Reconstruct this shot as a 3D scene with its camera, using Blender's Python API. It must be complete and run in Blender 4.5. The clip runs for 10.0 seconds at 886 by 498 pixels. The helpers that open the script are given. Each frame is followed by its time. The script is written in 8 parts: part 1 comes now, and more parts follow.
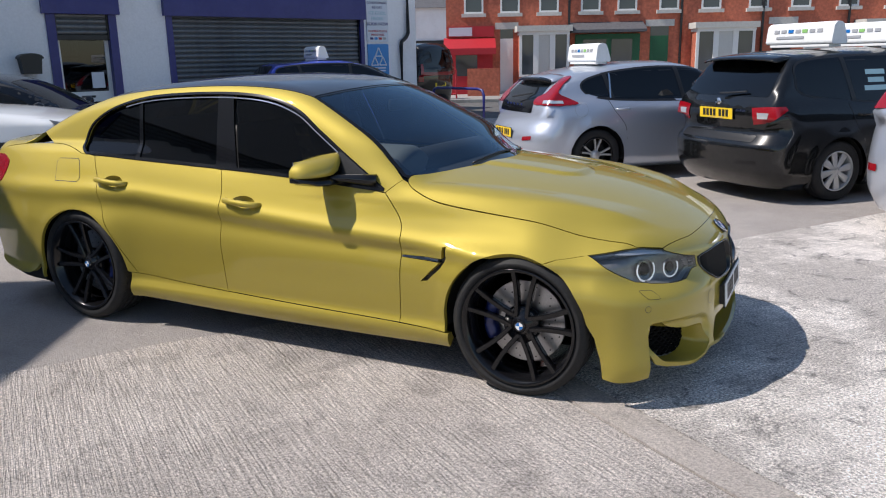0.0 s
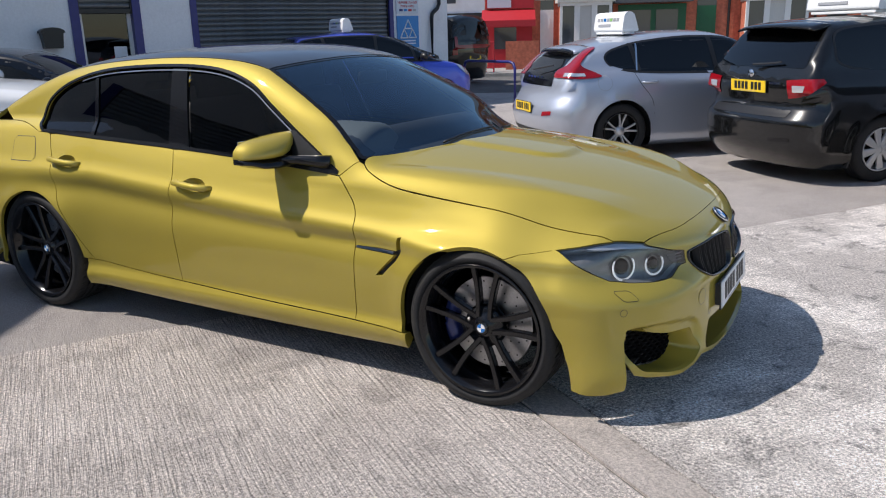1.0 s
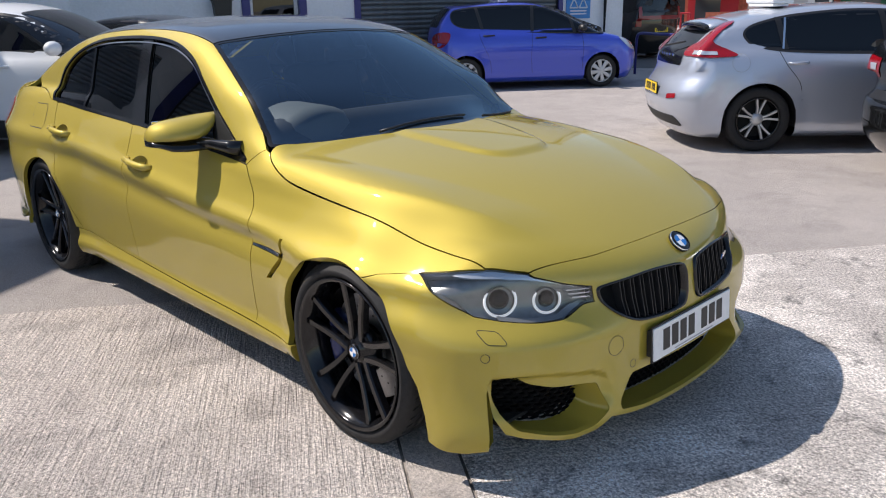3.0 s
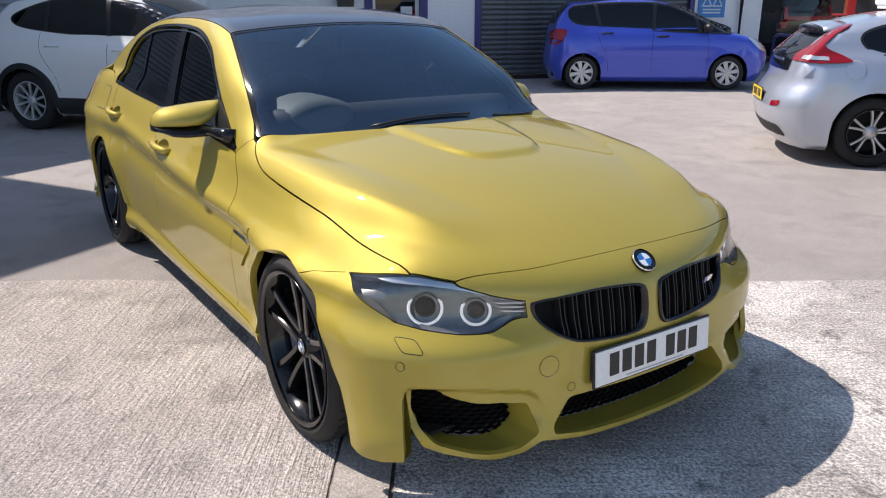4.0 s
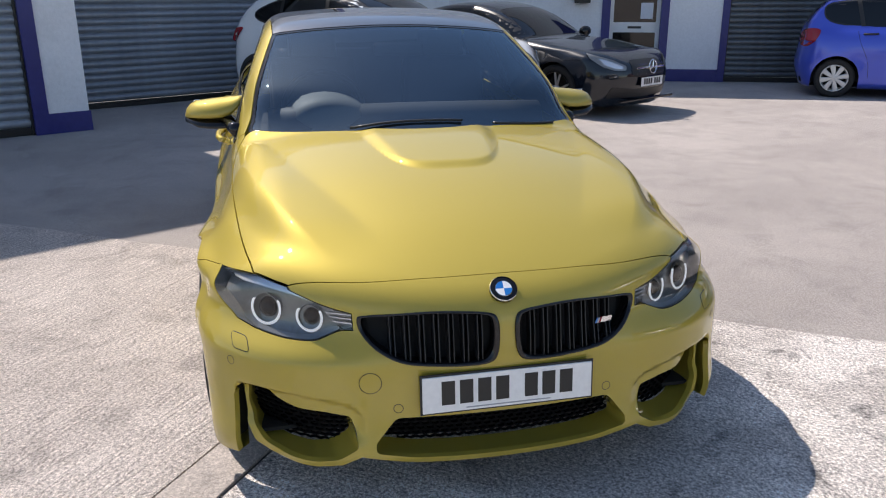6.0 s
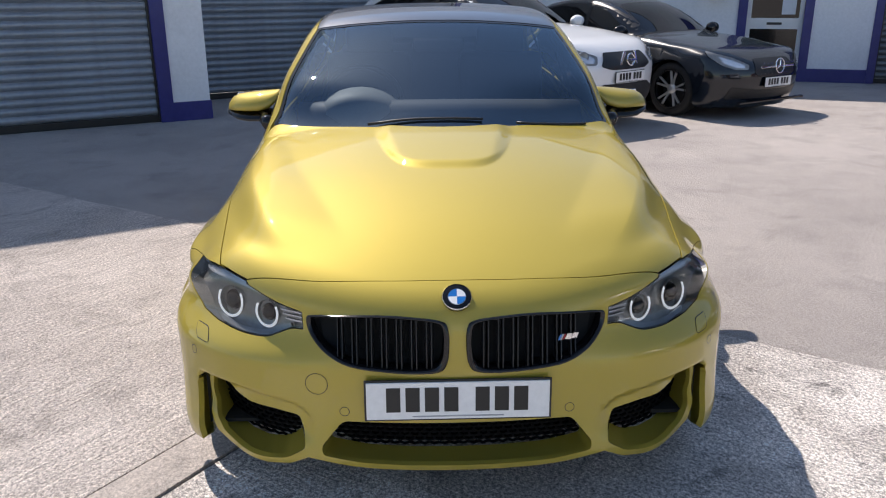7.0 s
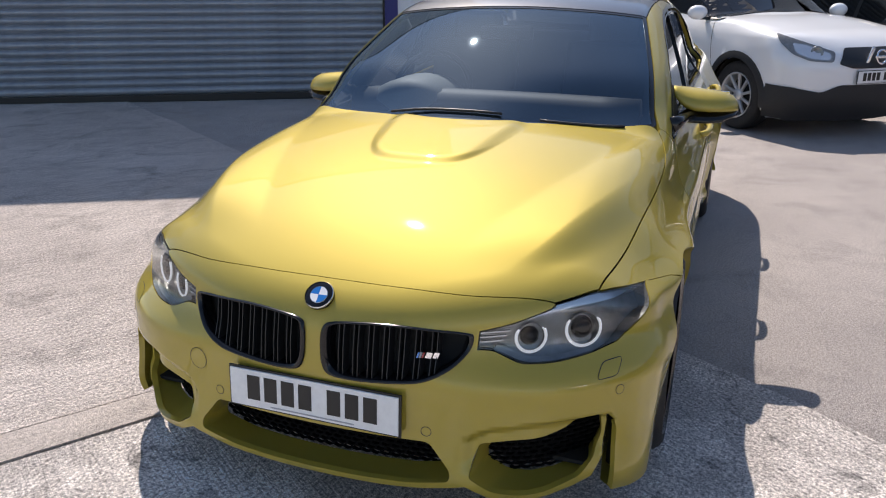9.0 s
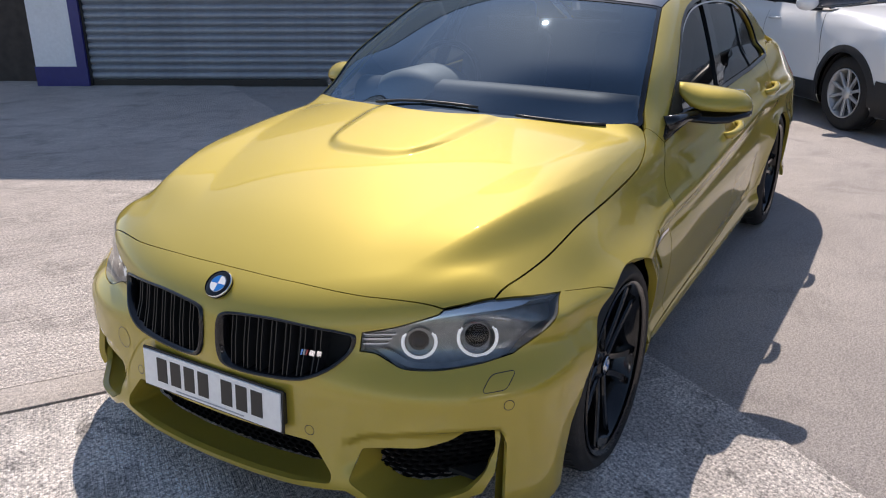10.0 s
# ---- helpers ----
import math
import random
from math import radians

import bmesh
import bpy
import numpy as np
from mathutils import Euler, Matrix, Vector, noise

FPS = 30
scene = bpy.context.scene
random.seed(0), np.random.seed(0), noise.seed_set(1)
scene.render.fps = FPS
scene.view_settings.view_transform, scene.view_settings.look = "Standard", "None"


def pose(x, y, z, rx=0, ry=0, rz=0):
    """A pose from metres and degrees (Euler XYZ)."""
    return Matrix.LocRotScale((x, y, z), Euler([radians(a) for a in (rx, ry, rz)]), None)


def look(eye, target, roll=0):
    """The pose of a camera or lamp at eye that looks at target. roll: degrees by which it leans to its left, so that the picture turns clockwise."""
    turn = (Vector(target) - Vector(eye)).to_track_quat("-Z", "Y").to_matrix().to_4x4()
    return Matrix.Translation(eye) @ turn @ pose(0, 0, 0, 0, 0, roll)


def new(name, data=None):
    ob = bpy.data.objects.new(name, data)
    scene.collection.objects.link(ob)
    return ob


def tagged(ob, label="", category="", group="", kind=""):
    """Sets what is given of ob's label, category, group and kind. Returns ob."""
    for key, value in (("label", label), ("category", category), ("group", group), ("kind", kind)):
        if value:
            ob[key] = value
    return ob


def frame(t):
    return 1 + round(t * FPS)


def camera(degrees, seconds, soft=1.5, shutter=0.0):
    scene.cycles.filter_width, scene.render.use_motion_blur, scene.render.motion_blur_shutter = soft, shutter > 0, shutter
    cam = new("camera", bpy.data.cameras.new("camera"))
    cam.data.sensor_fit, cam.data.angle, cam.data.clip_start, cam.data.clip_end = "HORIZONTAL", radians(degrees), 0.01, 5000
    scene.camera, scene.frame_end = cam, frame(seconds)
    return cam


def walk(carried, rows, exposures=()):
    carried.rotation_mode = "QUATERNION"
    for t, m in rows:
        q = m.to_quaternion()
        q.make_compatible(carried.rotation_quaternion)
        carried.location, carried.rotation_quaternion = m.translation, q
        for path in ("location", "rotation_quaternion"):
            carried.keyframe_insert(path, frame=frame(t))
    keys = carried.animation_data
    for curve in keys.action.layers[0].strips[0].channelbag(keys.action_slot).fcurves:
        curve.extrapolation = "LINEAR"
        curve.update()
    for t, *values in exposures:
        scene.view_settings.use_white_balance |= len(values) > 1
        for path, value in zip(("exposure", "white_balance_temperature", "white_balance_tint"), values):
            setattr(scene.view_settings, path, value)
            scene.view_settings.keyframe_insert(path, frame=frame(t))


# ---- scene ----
cam = camera(59.0, 10.0, soft=1.1)
PATH = [
    (0, (1.212, -4.004, 1.514), (0.334, -2.271, 1.04), -1.1),
    (0.5, (1.263, -3.763, 1.479), (0.348, -2.058, 0.976), -1.4),
    (1, (1.358, -3.468, 1.475), (0.383, -1.805, 0.942), -1.5),
    (1.5, (1.564, -3.187, 1.451), (0.505, -1.585, 0.891), -1.7),
    (2, (1.725, -2.94, 1.463), (0.567, -1.415, 0.886), -1.8),
    (2.5, (1.851, -2.647, 1.469), (0.59, -1.209, 0.883), -1.6),
    (4, (2.323, -1.836, 1.463), (0.739, -0.773, 0.861), 0.0),
    (4.5, (2.477, -1.546, 1.482), (0.8, -0.638, 0.879), 0.3),
    (5, (2.648, -1.247, 1.506), (0.894, -0.5, 0.899), 0.4),
    (6.5, (2.793, -0.36, 1.503), (0.907, -0.121, 0.884), -0.3),
    (7, (2.773, -0.102, 1.502), (0.874, -0.043, 0.877), -0.3),
    (7.5, (2.682, 0.17, 1.49), (0.787, 0.048, 0.861), -0.5),
    (8, (2.646, 0.457, 1.492), (0.774, 0.152, 0.858), -0.4),
    (8.5, (2.594, 0.762, 1.519), (0.766, 0.273, 0.871), -0.1),
    (9, (2.456, 0.996, 1.508), (0.685, 0.343, 0.846), -0.0),
    (9.5, (2.289, 1.236, 1.504), (0.59, 0.419, 0.838), -0.0),
    (10, (2.111, 1.526, 1.503), (0.493, 0.571, 0.817), -0.2),
]
walk(cam, [(t, look(eye, target, roll)) for t, eye, target, roll in PATH], [(0, 0.22, 6400, 10), (2, 0.30, 6450, 10), (4, 0.56, 6650, 12), (7, 0.55, 6650, 12), (8.5, 0.47, 6700, 13), (10, 0.48, 6750, 14)])

# ---- world, sun, exposure ----
world = bpy.data.worlds.new("sky")
scene.world = world
world.use_nodes = True
wn = world.node_tree.nodes
sky = wn.new("ShaderNodeTexSky")
sky.sky_type = "NISHITA"
sky.sun_disc = False
SUN = Vector((-0.64, -0.42, 1.0)).normalized()
sky.sun_elevation = math.asin(SUN.z)
sky.sun_rotation = math.atan2(SUN.x, SUN.y)
sky.dust_density = 0.4
world.node_tree.links.new(sky.outputs[0], wn["Background"].inputs[0])
wn["Background"].inputs[1].default_value = 0.114
sun = new("sun", bpy.data.lights.new("sun", "SUN"))
sun.data.energy = 4.15
sun.data.angle = radians(0.55)
sun.data.color = (1.0, 0.93, 0.86)
sun.matrix_world = look(SUN * 30, (0, 0, 0))


# ---- materials ----
def material(name, color, rough=0.5, metal=0.0, coat=0.0, grain=0.0, scale=40.0, bump=0.0, bump_scale=200.0,
             second=None, big=2.0, mix_low=0.4, mix_high=0.65, emit=0.0, vary=0.0, coat_rough=0.03, spec=0.5):
    """A Principled material with fine grain, broad stains in a second colour, relief and a spread between pieces."""
    m = bpy.data.materials.new(name)
    m.use_nodes = True
    nt = m.node_tree
    p = nt.nodes["Principled BSDF"]
    p.inputs["Base Color"].default_value = (*color, 1)
    p.inputs["Roughness"].default_value = rough
    p.inputs["Metallic"].default_value = metal
    p.inputs["Coat Weight"].default_value = coat
    p.inputs["Coat Roughness"].default_value = coat_rough
    p.inputs["Specular IOR Level"].default_value = spec
    if emit:
        p.inputs["Emission Color"].default_value = (*color, 1)
        p.inputs["Emission Strength"].default_value = emit
    geo = nt.nodes.new("ShaderNodeTexCoord")
    out = None
    if grain or second:
        base = nt.nodes.new("ShaderNodeRGB")
        base.outputs[0].default_value = (*color, 1)
        out = base.outputs[0]
    if second:
        n = nt.nodes.new("ShaderNodeTexNoise")
        n.inputs["Scale"].default_value = big
        n.inputs["Detail"].default_value = 7
        n.inputs["Roughness"].default_value = 0.62
        nt.links.new(geo.outputs["Object"], n.inputs["Vector"])
        ramp = nt.nodes.new("ShaderNodeMapRange")
        ramp.inputs[1].default_value, ramp.inputs[2].default_value = mix_low, mix_high
        nt.links.new(n.outputs["Fac"], ramp.inputs[0])
        mx = nt.nodes.new("ShaderNodeMix")
        mx.data_type = "RGBA"
        nt.links.new(ramp.outputs[0], mx.inputs[0])
        nt.links.new(out, mx.inputs[6])
        mx.inputs[7].default_value = (*second, 1)
        out = mx.outputs[2]
    if grain:
        n = nt.nodes.new("ShaderNodeTexNoise")
        n.inputs["Scale"].default_value = scale
        n.inputs["Detail"].default_value = 5
        nt.links.new(geo.outputs["Object"], n.inputs["Vector"])
        ramp = nt.nodes.new("ShaderNodeMapRange")
        ramp.inputs[1].default_value, ramp.inputs[2].default_value = 0.25, 0.75
        ramp.inputs[3].default_value, ramp.inputs[4].default_value = 1 - grain, 1 + grain
        nt.links.new(n.outputs["Fac"], ramp.inputs[0])
        hs = nt.nodes.new("ShaderNodeHueSaturation")
        nt.links.new(ramp.outputs[0], hs.inputs["Value"])
        nt.links.new(out, hs.inputs["Color"])
        out = hs.outputs[0]
    if vary:
        info = nt.nodes.new("ShaderNodeObjectInfo")
        ramp = nt.nodes.new("ShaderNodeMapRange")
        ramp.inputs[3].default_value, ramp.inputs[4].default_value = 1 - vary, 1 + vary
        nt.links.new(info.outputs["Random"], ramp.inputs[0])
        hs = nt.nodes.new("ShaderNodeHueSaturation")
        nt.links.new(ramp.outputs[0], hs.inputs["Value"])
        if out:
            nt.links.new(out, hs.inputs["Color"])
        else:
            hs.inputs["Color"].default_value = (*color, 1)
        out = hs.outputs[0]
    if out:
        nt.links.new(out, p.inputs["Base Color"])
    if bump:
        n = nt.nodes.new("ShaderNodeTexNoise")
        n.inputs["Scale"].default_value = bump_scale
        n.inputs["Detail"].default_value = 4
        nt.links.new(geo.outputs["Object"], n.inputs["Vector"])
        b = nt.nodes.new("ShaderNodeBump")
        b.inputs["Strength"].default_value = bump
        b.inputs["Distance"].default_value = 0.01
        nt.links.new(n.outputs["Fac"], b.inputs["Height"])
        nt.links.new(b.outputs[0], p.inputs["Normal"])
    return m


def glass(name, tint, rough=0.0, through_share=0.5, ior=1.52, shine=(1, 1, 1)):
    """A thin pane: tinted see-through, with a mirror layer by Fresnel."""
    m = bpy.data.materials.new(name)
    m.use_nodes = True
    nt = m.node_tree
    nt.nodes.remove(nt.nodes["Principled BSDF"])
    o = nt.nodes["Material Output"]
    tr = nt.nodes.new("ShaderNodeBsdfTransparent")
    tr.inputs[0].default_value = (*[c * through_share for c in tint], 1)
    gl = nt.nodes.new("ShaderNodeBsdfGlossy")
    gl.inputs["Roughness"].default_value = rough
    gl.inputs[0].default_value = (*shine, 1)
    fr = nt.nodes.new("ShaderNodeFresnel")
    fr.inputs[0].default_value = ior
    mx = nt.nodes.new("ShaderNodeMixShader")
    nt.links.new(fr.outputs[0], mx.inputs[0])
    nt.links.new(tr.outputs[0], mx.inputs[1])
    nt.links.new(gl.outputs[0], mx.inputs[2])
    nt.links.new(mx.outputs[0], o.inputs[0])
    return m


GOLD = material("gold_paint", (0.405, 0.318, 0.050), 0.57, 0.34, 1.0, grain=0.06, scale=900, coat_rough=0.025, spec=0.1)
GLOSS_BLACK = material("gloss_black", (0.006, 0.006, 0.007), 0.14, 0, 0.3, spec=0.3)
SATIN_BLACK = material("satin_black", (0.012, 0.012, 0.013), 0.42, grain=0.1, scale=90)
RUBBER = material("rubber", (0.018, 0.018, 0.019), 0.68, grain=0.25, scale=60, second=(0.03, 0.029, 0.027), big=9, mix_low=0.5, mix_high=0.8, bump=0.15, spec=0.35)
DULLBLACK = material("dull_black", (0.006, 0.006, 0.0065), 0.5, spec=0.02)
CARBON = material("carbon_roof", (0.022, 0.023, 0.026), 0.30, 0.0, 1.0, grain=0.35, scale=420, spec=0.9)
CHROME = material("chrome", (0.75, 0.76, 0.78), 0.08, 1.0)
STEEL = material("brushed_steel", (0.42, 0.42, 0.43), 0.34, 1.0, grain=0.12, scale=150)
CALIPER = material("blue_caliper", (0.01, 0.02, 0.11), 0.4, 0.2, 0.5)
PRIVACY = glass("privacy_glass", (0.5, 0.55, 0.6), through_share=0.05, ior=1.36)
WINDSCREEN = glass("windscreen_glass", (0.68, 0.8, 0.9), 0.012, 0.62, 2.2, (0.66, 0.85, 1.0))
CLEAR = glass("clear_lens", (0.9, 0.93, 0.95), through_share=0.95)
REDLENS = material("red_lens", (0.27, 0.004, 0.010), 0.12, 0, 0.5, spec=0.4)
WHITELENS = material("clear_reflector", (0.75, 0.76, 0.78), 0.18, 0.6, 0.6)
LAMPGREY = material("lamp_housing", (0.27, 0.272, 0.272), 0.30, 0.25, 0.3, grain=0.15, scale=30)
LAMPDARK = material("lamp_bowl", (0.23, 0.23, 0.226), 0.28, 0.4, 0.4, grain=0.2, scale=40)
HALO = material("halo_ring", (0.95, 0.96, 1.0), 0.25, emit=0.32)
PLATEWHITE = material("plate_white", (0.78, 0.78, 0.77), 0.4, grain=0.05, scale=60)
PLATEYELLOW = material("plate_yellow", (0.85, 0.58, 0.02), 0.4, grain=0.05, scale=60)
INK = material("ink_black", (0.012, 0.012, 0.012), 0.5)
INKGREY = material("ink_grey", (0.35, 0.36, 0.38), 0.5)
INTERIOR = material("dark_interior", (0.03, 0.031, 0.034), 0.6, grain=0.2, scale=120, bump=0.1)
DASH = material("grey_dash", (0.05, 0.053, 0.056), 0.6, grain=0.15, scale=160)
HOODGREY = material("grey_hood", (0.22, 0.235, 0.23), 0.6, grain=0.12, scale=160)
BADGEBLUE = material("badge_blue", (0.01, 0.16, 0.5), 0.25, 0, 0.8)
BADGEWHITE = material("badge_white", (0.8, 0.8, 0.8), 0.25, 0, 0.8)
UNDER = material("underbody", (0.01, 0.01, 0.01), 0.8, grain=0.3, scale=20)


# ---- small geometry kit ----
def part(name, bm, mat, parent=None, label="", smooth=False):
    """Link a bmesh as one mesh object under a thing or a part."""
    me = bpy.data.meshes.new(name)
    bm.to_mesh(me)
    bm.free()
    if smooth:
        for p in me.polygons:
            p.use_smooth = True
    me.materials.append(mat)
    ob = new(name, me)
    ob.parent = parent
    if label:
        ob["label"] = label
    return ob


def raw(name, verts, faces, mat, parent=None, label="", normals=None, smooth=True):
    """Link vertices and faces as one mesh object, with given vertex normals if there are any."""
    me = bpy.data.meshes.new(name)
    me.from_pydata([tuple(v) for v in verts], [], [tuple(f) for f in faces])
    if smooth:
        me.polygons.foreach_set("use_smooth", [True] * len(me.polygons))
    me.materials.append(mat)
    if normals is not None:
        me.normals_split_custom_set_from_vertices([tuple(n) for n in normals])
    ob = new(name, me)
    ob.parent = parent
    if label:
        ob["label"] = label
    return ob


def thing(name, m, label, category, group="", kind=""):
    """An Empty at a thing's base."""
    ob = new(name)
    ob.empty_display_size = 0.2
    ob.matrix_basis = m
    return tagged(ob, label, category, group, kind)


def box(bm, size, m=Matrix(), bevel=0.0):
    """Add a box of full size, bevelled."""
    r = bmesh.ops.create_cube(bm, size=1.0, matrix=m @ Matrix.Diagonal((*size, 1)))
    if bevel:
        es = list({e for v in r["verts"] for e in v.link_edges})
        bmesh.ops.bevel(bm, geom=es, offset=bevel, segments=2, profile=0.6, affect="EDGES")
    return bm


def boxed(size, m=Matrix(), bevel=0.0):
    return box(bmesh.new(), size, m, bevel)


def rod(bm, r, a, b, seg=12, r2=None):
    """Add a capped cylinder or cone from a to b."""
    a, b = Vector(a), Vector(b)
    d = b - a
    m = Matrix.Translation((a + b) / 2) @ d.to_track_quat("Z", "Y").to_matrix().to_4x4()
    bmesh.ops.create_cone(bm, cap_ends=True, segments=seg, radius1=r, radius2=r if r2 is None else r2, depth=d.length, matrix=m)
    return bm


def revolve(bm, profile, axis_m, seg=48, closed=False):
    """Turn a profile of (radius, along) about the local z axis of axis_m."""
    rings = []
    for i in range(seg):
        c, s = math.cos(2 * math.pi * i / seg), math.sin(2 * math.pi * i / seg)
        rings.append([bm.verts.new(axis_m @ Vector((r * c, r * s, h))) for r, h in profile])
    n = len(profile)
    for i in range(seg):
        a, b = rings[i], rings[(i + 1) % seg]
        for j in range(n if closed else n - 1):
            k = (j + 1) % n
            bm.faces.new((a[j], b[j], b[k], a[k]))
    return bm


def slab(bm, outline, depth, m=Matrix()):
    """Extrude a flat outline in the local xy plane by depth along z."""
    lo = [bm.verts.new(m @ Vector((x, y, 0))) for x, y in outline]
    hi = [bm.verts.new(m @ Vector((x, y, depth))) for x, y in outline]
    n = len(lo)
    bm.faces.new(hi)
    bm.faces.new(lo[::-1])
    for i in range(n):
        bm.faces.new((lo[i], lo[(i + 1) % n], hi[(i + 1) % n], hi[i]))
    bmesh.ops.recalc_face_normals(bm, faces=bm.faces)
    return bm


def tube(bm, pts, r, seg=8, closed=False):
    """Sweep a round section along points."""
    pts = [Vector(p) for p in pts]
    n = len(pts)
    rings = []
    for i, p in enumerate(pts):
        a = pts[(i - 1) % n] if closed or i else p
        b = pts[(i + 1) % n] if closed or i < n - 1 else p
        q = (b - a).to_track_quat("Z", "Y").to_matrix()
        rr = r[i] if isinstance(r, (list, tuple)) else r
        rings.append([bm.verts.new(p + q @ Vector((rr * math.cos(t), rr * math.sin(t), 0))) for t in [2 * math.pi * k / seg for k in range(seg)]])
    for i in range(n if closed else n - 1):
        a, b = rings[i], rings[(i + 1) % n]
        for k in range(seg):
            bm.faces.new((a[k], a[(k + 1) % seg], b[(k + 1) % seg], b[k]))
    if not closed:
        bm.faces.new(rings[0][::-1])
        bm.faces.new(rings[-1])
    return bm


# ---- smooth body surfaces ----
def spline(xs, ys):
    """A natural cubic through (xs, ys), straight beyond its ends, for arrays."""
    xs, ys = np.array(xs, float), np.array(ys, float)
    if xs[0] > xs[-1]:
        xs, ys = xs[::-1], ys[::-1]
    n = len(xs)
    h = np.diff(xs)
    a = np.eye(n)
    r = np.zeros(n)
    for i in range(1, n - 1):
        a[i, i - 1:i + 2] = h[i - 1], 2 * (h[i - 1] + h[i]), h[i]
        r[i] = 6 * ((ys[i + 1] - ys[i]) / h[i] - (ys[i] - ys[i - 1]) / h[i - 1])
    k = np.linalg.solve(a, r)
    s0 = (ys[1] - ys[0]) / h[0] - h[0] * k[1] / 6
    s1 = (ys[-1] - ys[-2]) / h[-1] + h[-1] * k[-2] / 6

    def exact(x):
        c = np.clip(x, xs[0], xs[-1])
        i = np.clip(np.searchsorted(xs, c) - 1, 0, n - 2)
        t0, t1, hh = xs[i + 1] - c, c - xs[i], h[i]
        y = k[i] * t0 ** 3 / (6 * hh) + k[i + 1] * t1 ** 3 / (6 * hh) + (ys[i] / hh - k[i] * hh / 6) * t0 + (ys[i + 1] / hh - k[i + 1] * hh / 6) * t1
        return y + np.where(x < xs[0], s0 * (x - xs[0]), 0) + np.where(x > xs[-1], s1 * (x - xs[-1]), 0)

    far = 3.0
    tx = np.concatenate([[xs[0] - far], np.linspace(xs[0], xs[-1], 3000), [xs[-1] + far]])
    ty = exact(tx)

    def f(x):
        return np.interp(x, tx, ty)
    return f


def smax(a, b, k):
    h = np.maximum(k - np.abs(a - b), 0) / k
    return np.maximum(a, b) + h * h * k / 4


def smin(a, b, k):
    return -smax(-a, -b, k)


def step(x, a, b):
    t = np.clip((np.asarray(x, float) - a) / (b - a), 0, 1)
    return t * t * t * (t * (6 * t - 15) + 10)


def gradient(F, P):
    e = 0.002
    g = np.stack([F(P + d) - F(P - d) for d in np.eye(3) * e], axis=1)
    return g / np.maximum(np.linalg.norm(g, axis=1, keepdims=True), 1e-9)


def cast(F, base, way, far, near, n=22):
    """For each base point, the first place where the surface F = 0 is met on the way in from far to near."""
    way = np.broadcast_to(np.asarray(way, float), base.shape)
    s = np.linspace(far, near, n)
    val = np.stack([F(base + way * q) for q in s], axis=1)
    inside = val < 0
    first = np.argmax(inside, axis=1)
    none = ~inside.any(axis=1)
    first[none] = np.argmin(val[none], axis=1) if none.any() else first[none]
    hi, lo = s[np.maximum(first - 1, 0)].copy(), s[first].copy()
    for _ in range(15):
        mid = (hi + lo) / 2
        ins = F(base + way * mid[:, None]) < 0
        lo = np.where(ins, mid, lo)
        hi = np.where(ins, hi, mid)
    lo = np.where(none, s[first], lo)
    return base + way * lo[:, None]


def fair(pts, per=8, closed=False):
    """A smooth curve (Catmull-Rom) through points of any dimension."""
    p = np.array(pts, float)
    n = len(p)
    out = []
    for i in range(n if closed else n - 1):
        a, b, c, d = (p[(i + k) % n] if closed else p[min(max(i + k, 0), n - 1)] for k in (-1, 0, 1, 2))
        for t in np.arange(per) / per:
            out.append(0.5 * (2 * b + (c - a) * t + (2 * a - 5 * b + 4 * c - d) * t * t + (3 * b - a - 3 * c + d) * t ** 3))
    if not closed:
        out.append(p[-1])
    return np.array(out)


def fillet(pts, r, per=5):
    """A closed outline with its corners rounded by r."""
    p = np.array(pts, float)
    n = len(p)
    out = []
    for i in range(n):
        a, b, c = p[i - 1], p[i], p[(i + 1) % n]
        u, v = a - b, c - b
        lu, lv = np.linalg.norm(u), np.linalg.norm(v)
        q = min(r, lu * 0.45, lv * 0.45)
        s, e = b + u / lu * q, b + v / lv * q
        for t in np.linspace(0, 1, per):
            out.append((1 - t) ** 2 * s + 2 * t * (1 - t) * b + t * t * e)
    return np.array(out)


def even(pts, h):
    """A closed outline resampled to about h, keeping its corners."""
    out = []
    n = len(pts)
    for i in range(n):
        a, b = np.array(pts[i], float), np.array(pts[(i + 1) % n], float)
        k = max(1, int(round(np.linalg.norm(b - a) / h)))
        for t in range(k):
            out.append(a + (b - a) * t / k)
    keep = [out[0]]
    for q in out[1:]:
        if np.linalg.norm(q - keep[-1]) > h * 0.15:
            keep.append(q)
    if np.linalg.norm(keep[0] - keep[-1]) < h * 0.15:
        keep.pop()
    return np.array(keep)


def within(poly, q):
    """Which points q lie inside a closed polygon."""
    x, y = q[:, 0], q[:, 1]
    res = np.zeros(len(q), bool)
    px, py = poly[:, 0], poly[:, 1]
    j = len(poly) - 1
    for i in range(len(poly)):
        cut = (py[i] > y) != (py[j] > y)
        dy = py[j] - py[i]
        xx = (px[j] - px[i]) * (y - py[i]) / (dy if abs(dy) > 1e-12 else 1e-12) + px[i]
        res ^= cut & (x < xx)
        j = i
    return res


from mathutils.geometry import delaunay_2d_cdt

TOP = (np.array((0, 0, 1.0)), np.array((1.0, 0, 0)), np.array((0, 1.0, 0)), 1.9, 0.5)
SIDE = (np.array((0, 1.0, 0)), np.array((1.0, 0, 0)), np.array((0, 0, 1.0)), 1.1, 0.35)
FRONT = (np.array((1.0, 0, 0)), np.array((0, 1.0, 0)), np.array((0, 0, 1.0)), 1.1, 0.1)
BACK = (np.array((-1.0, 0, 0)), np.array((0, 1.0, 0)), np.array((0, 0, 1.0)), 4.6, 2.6)


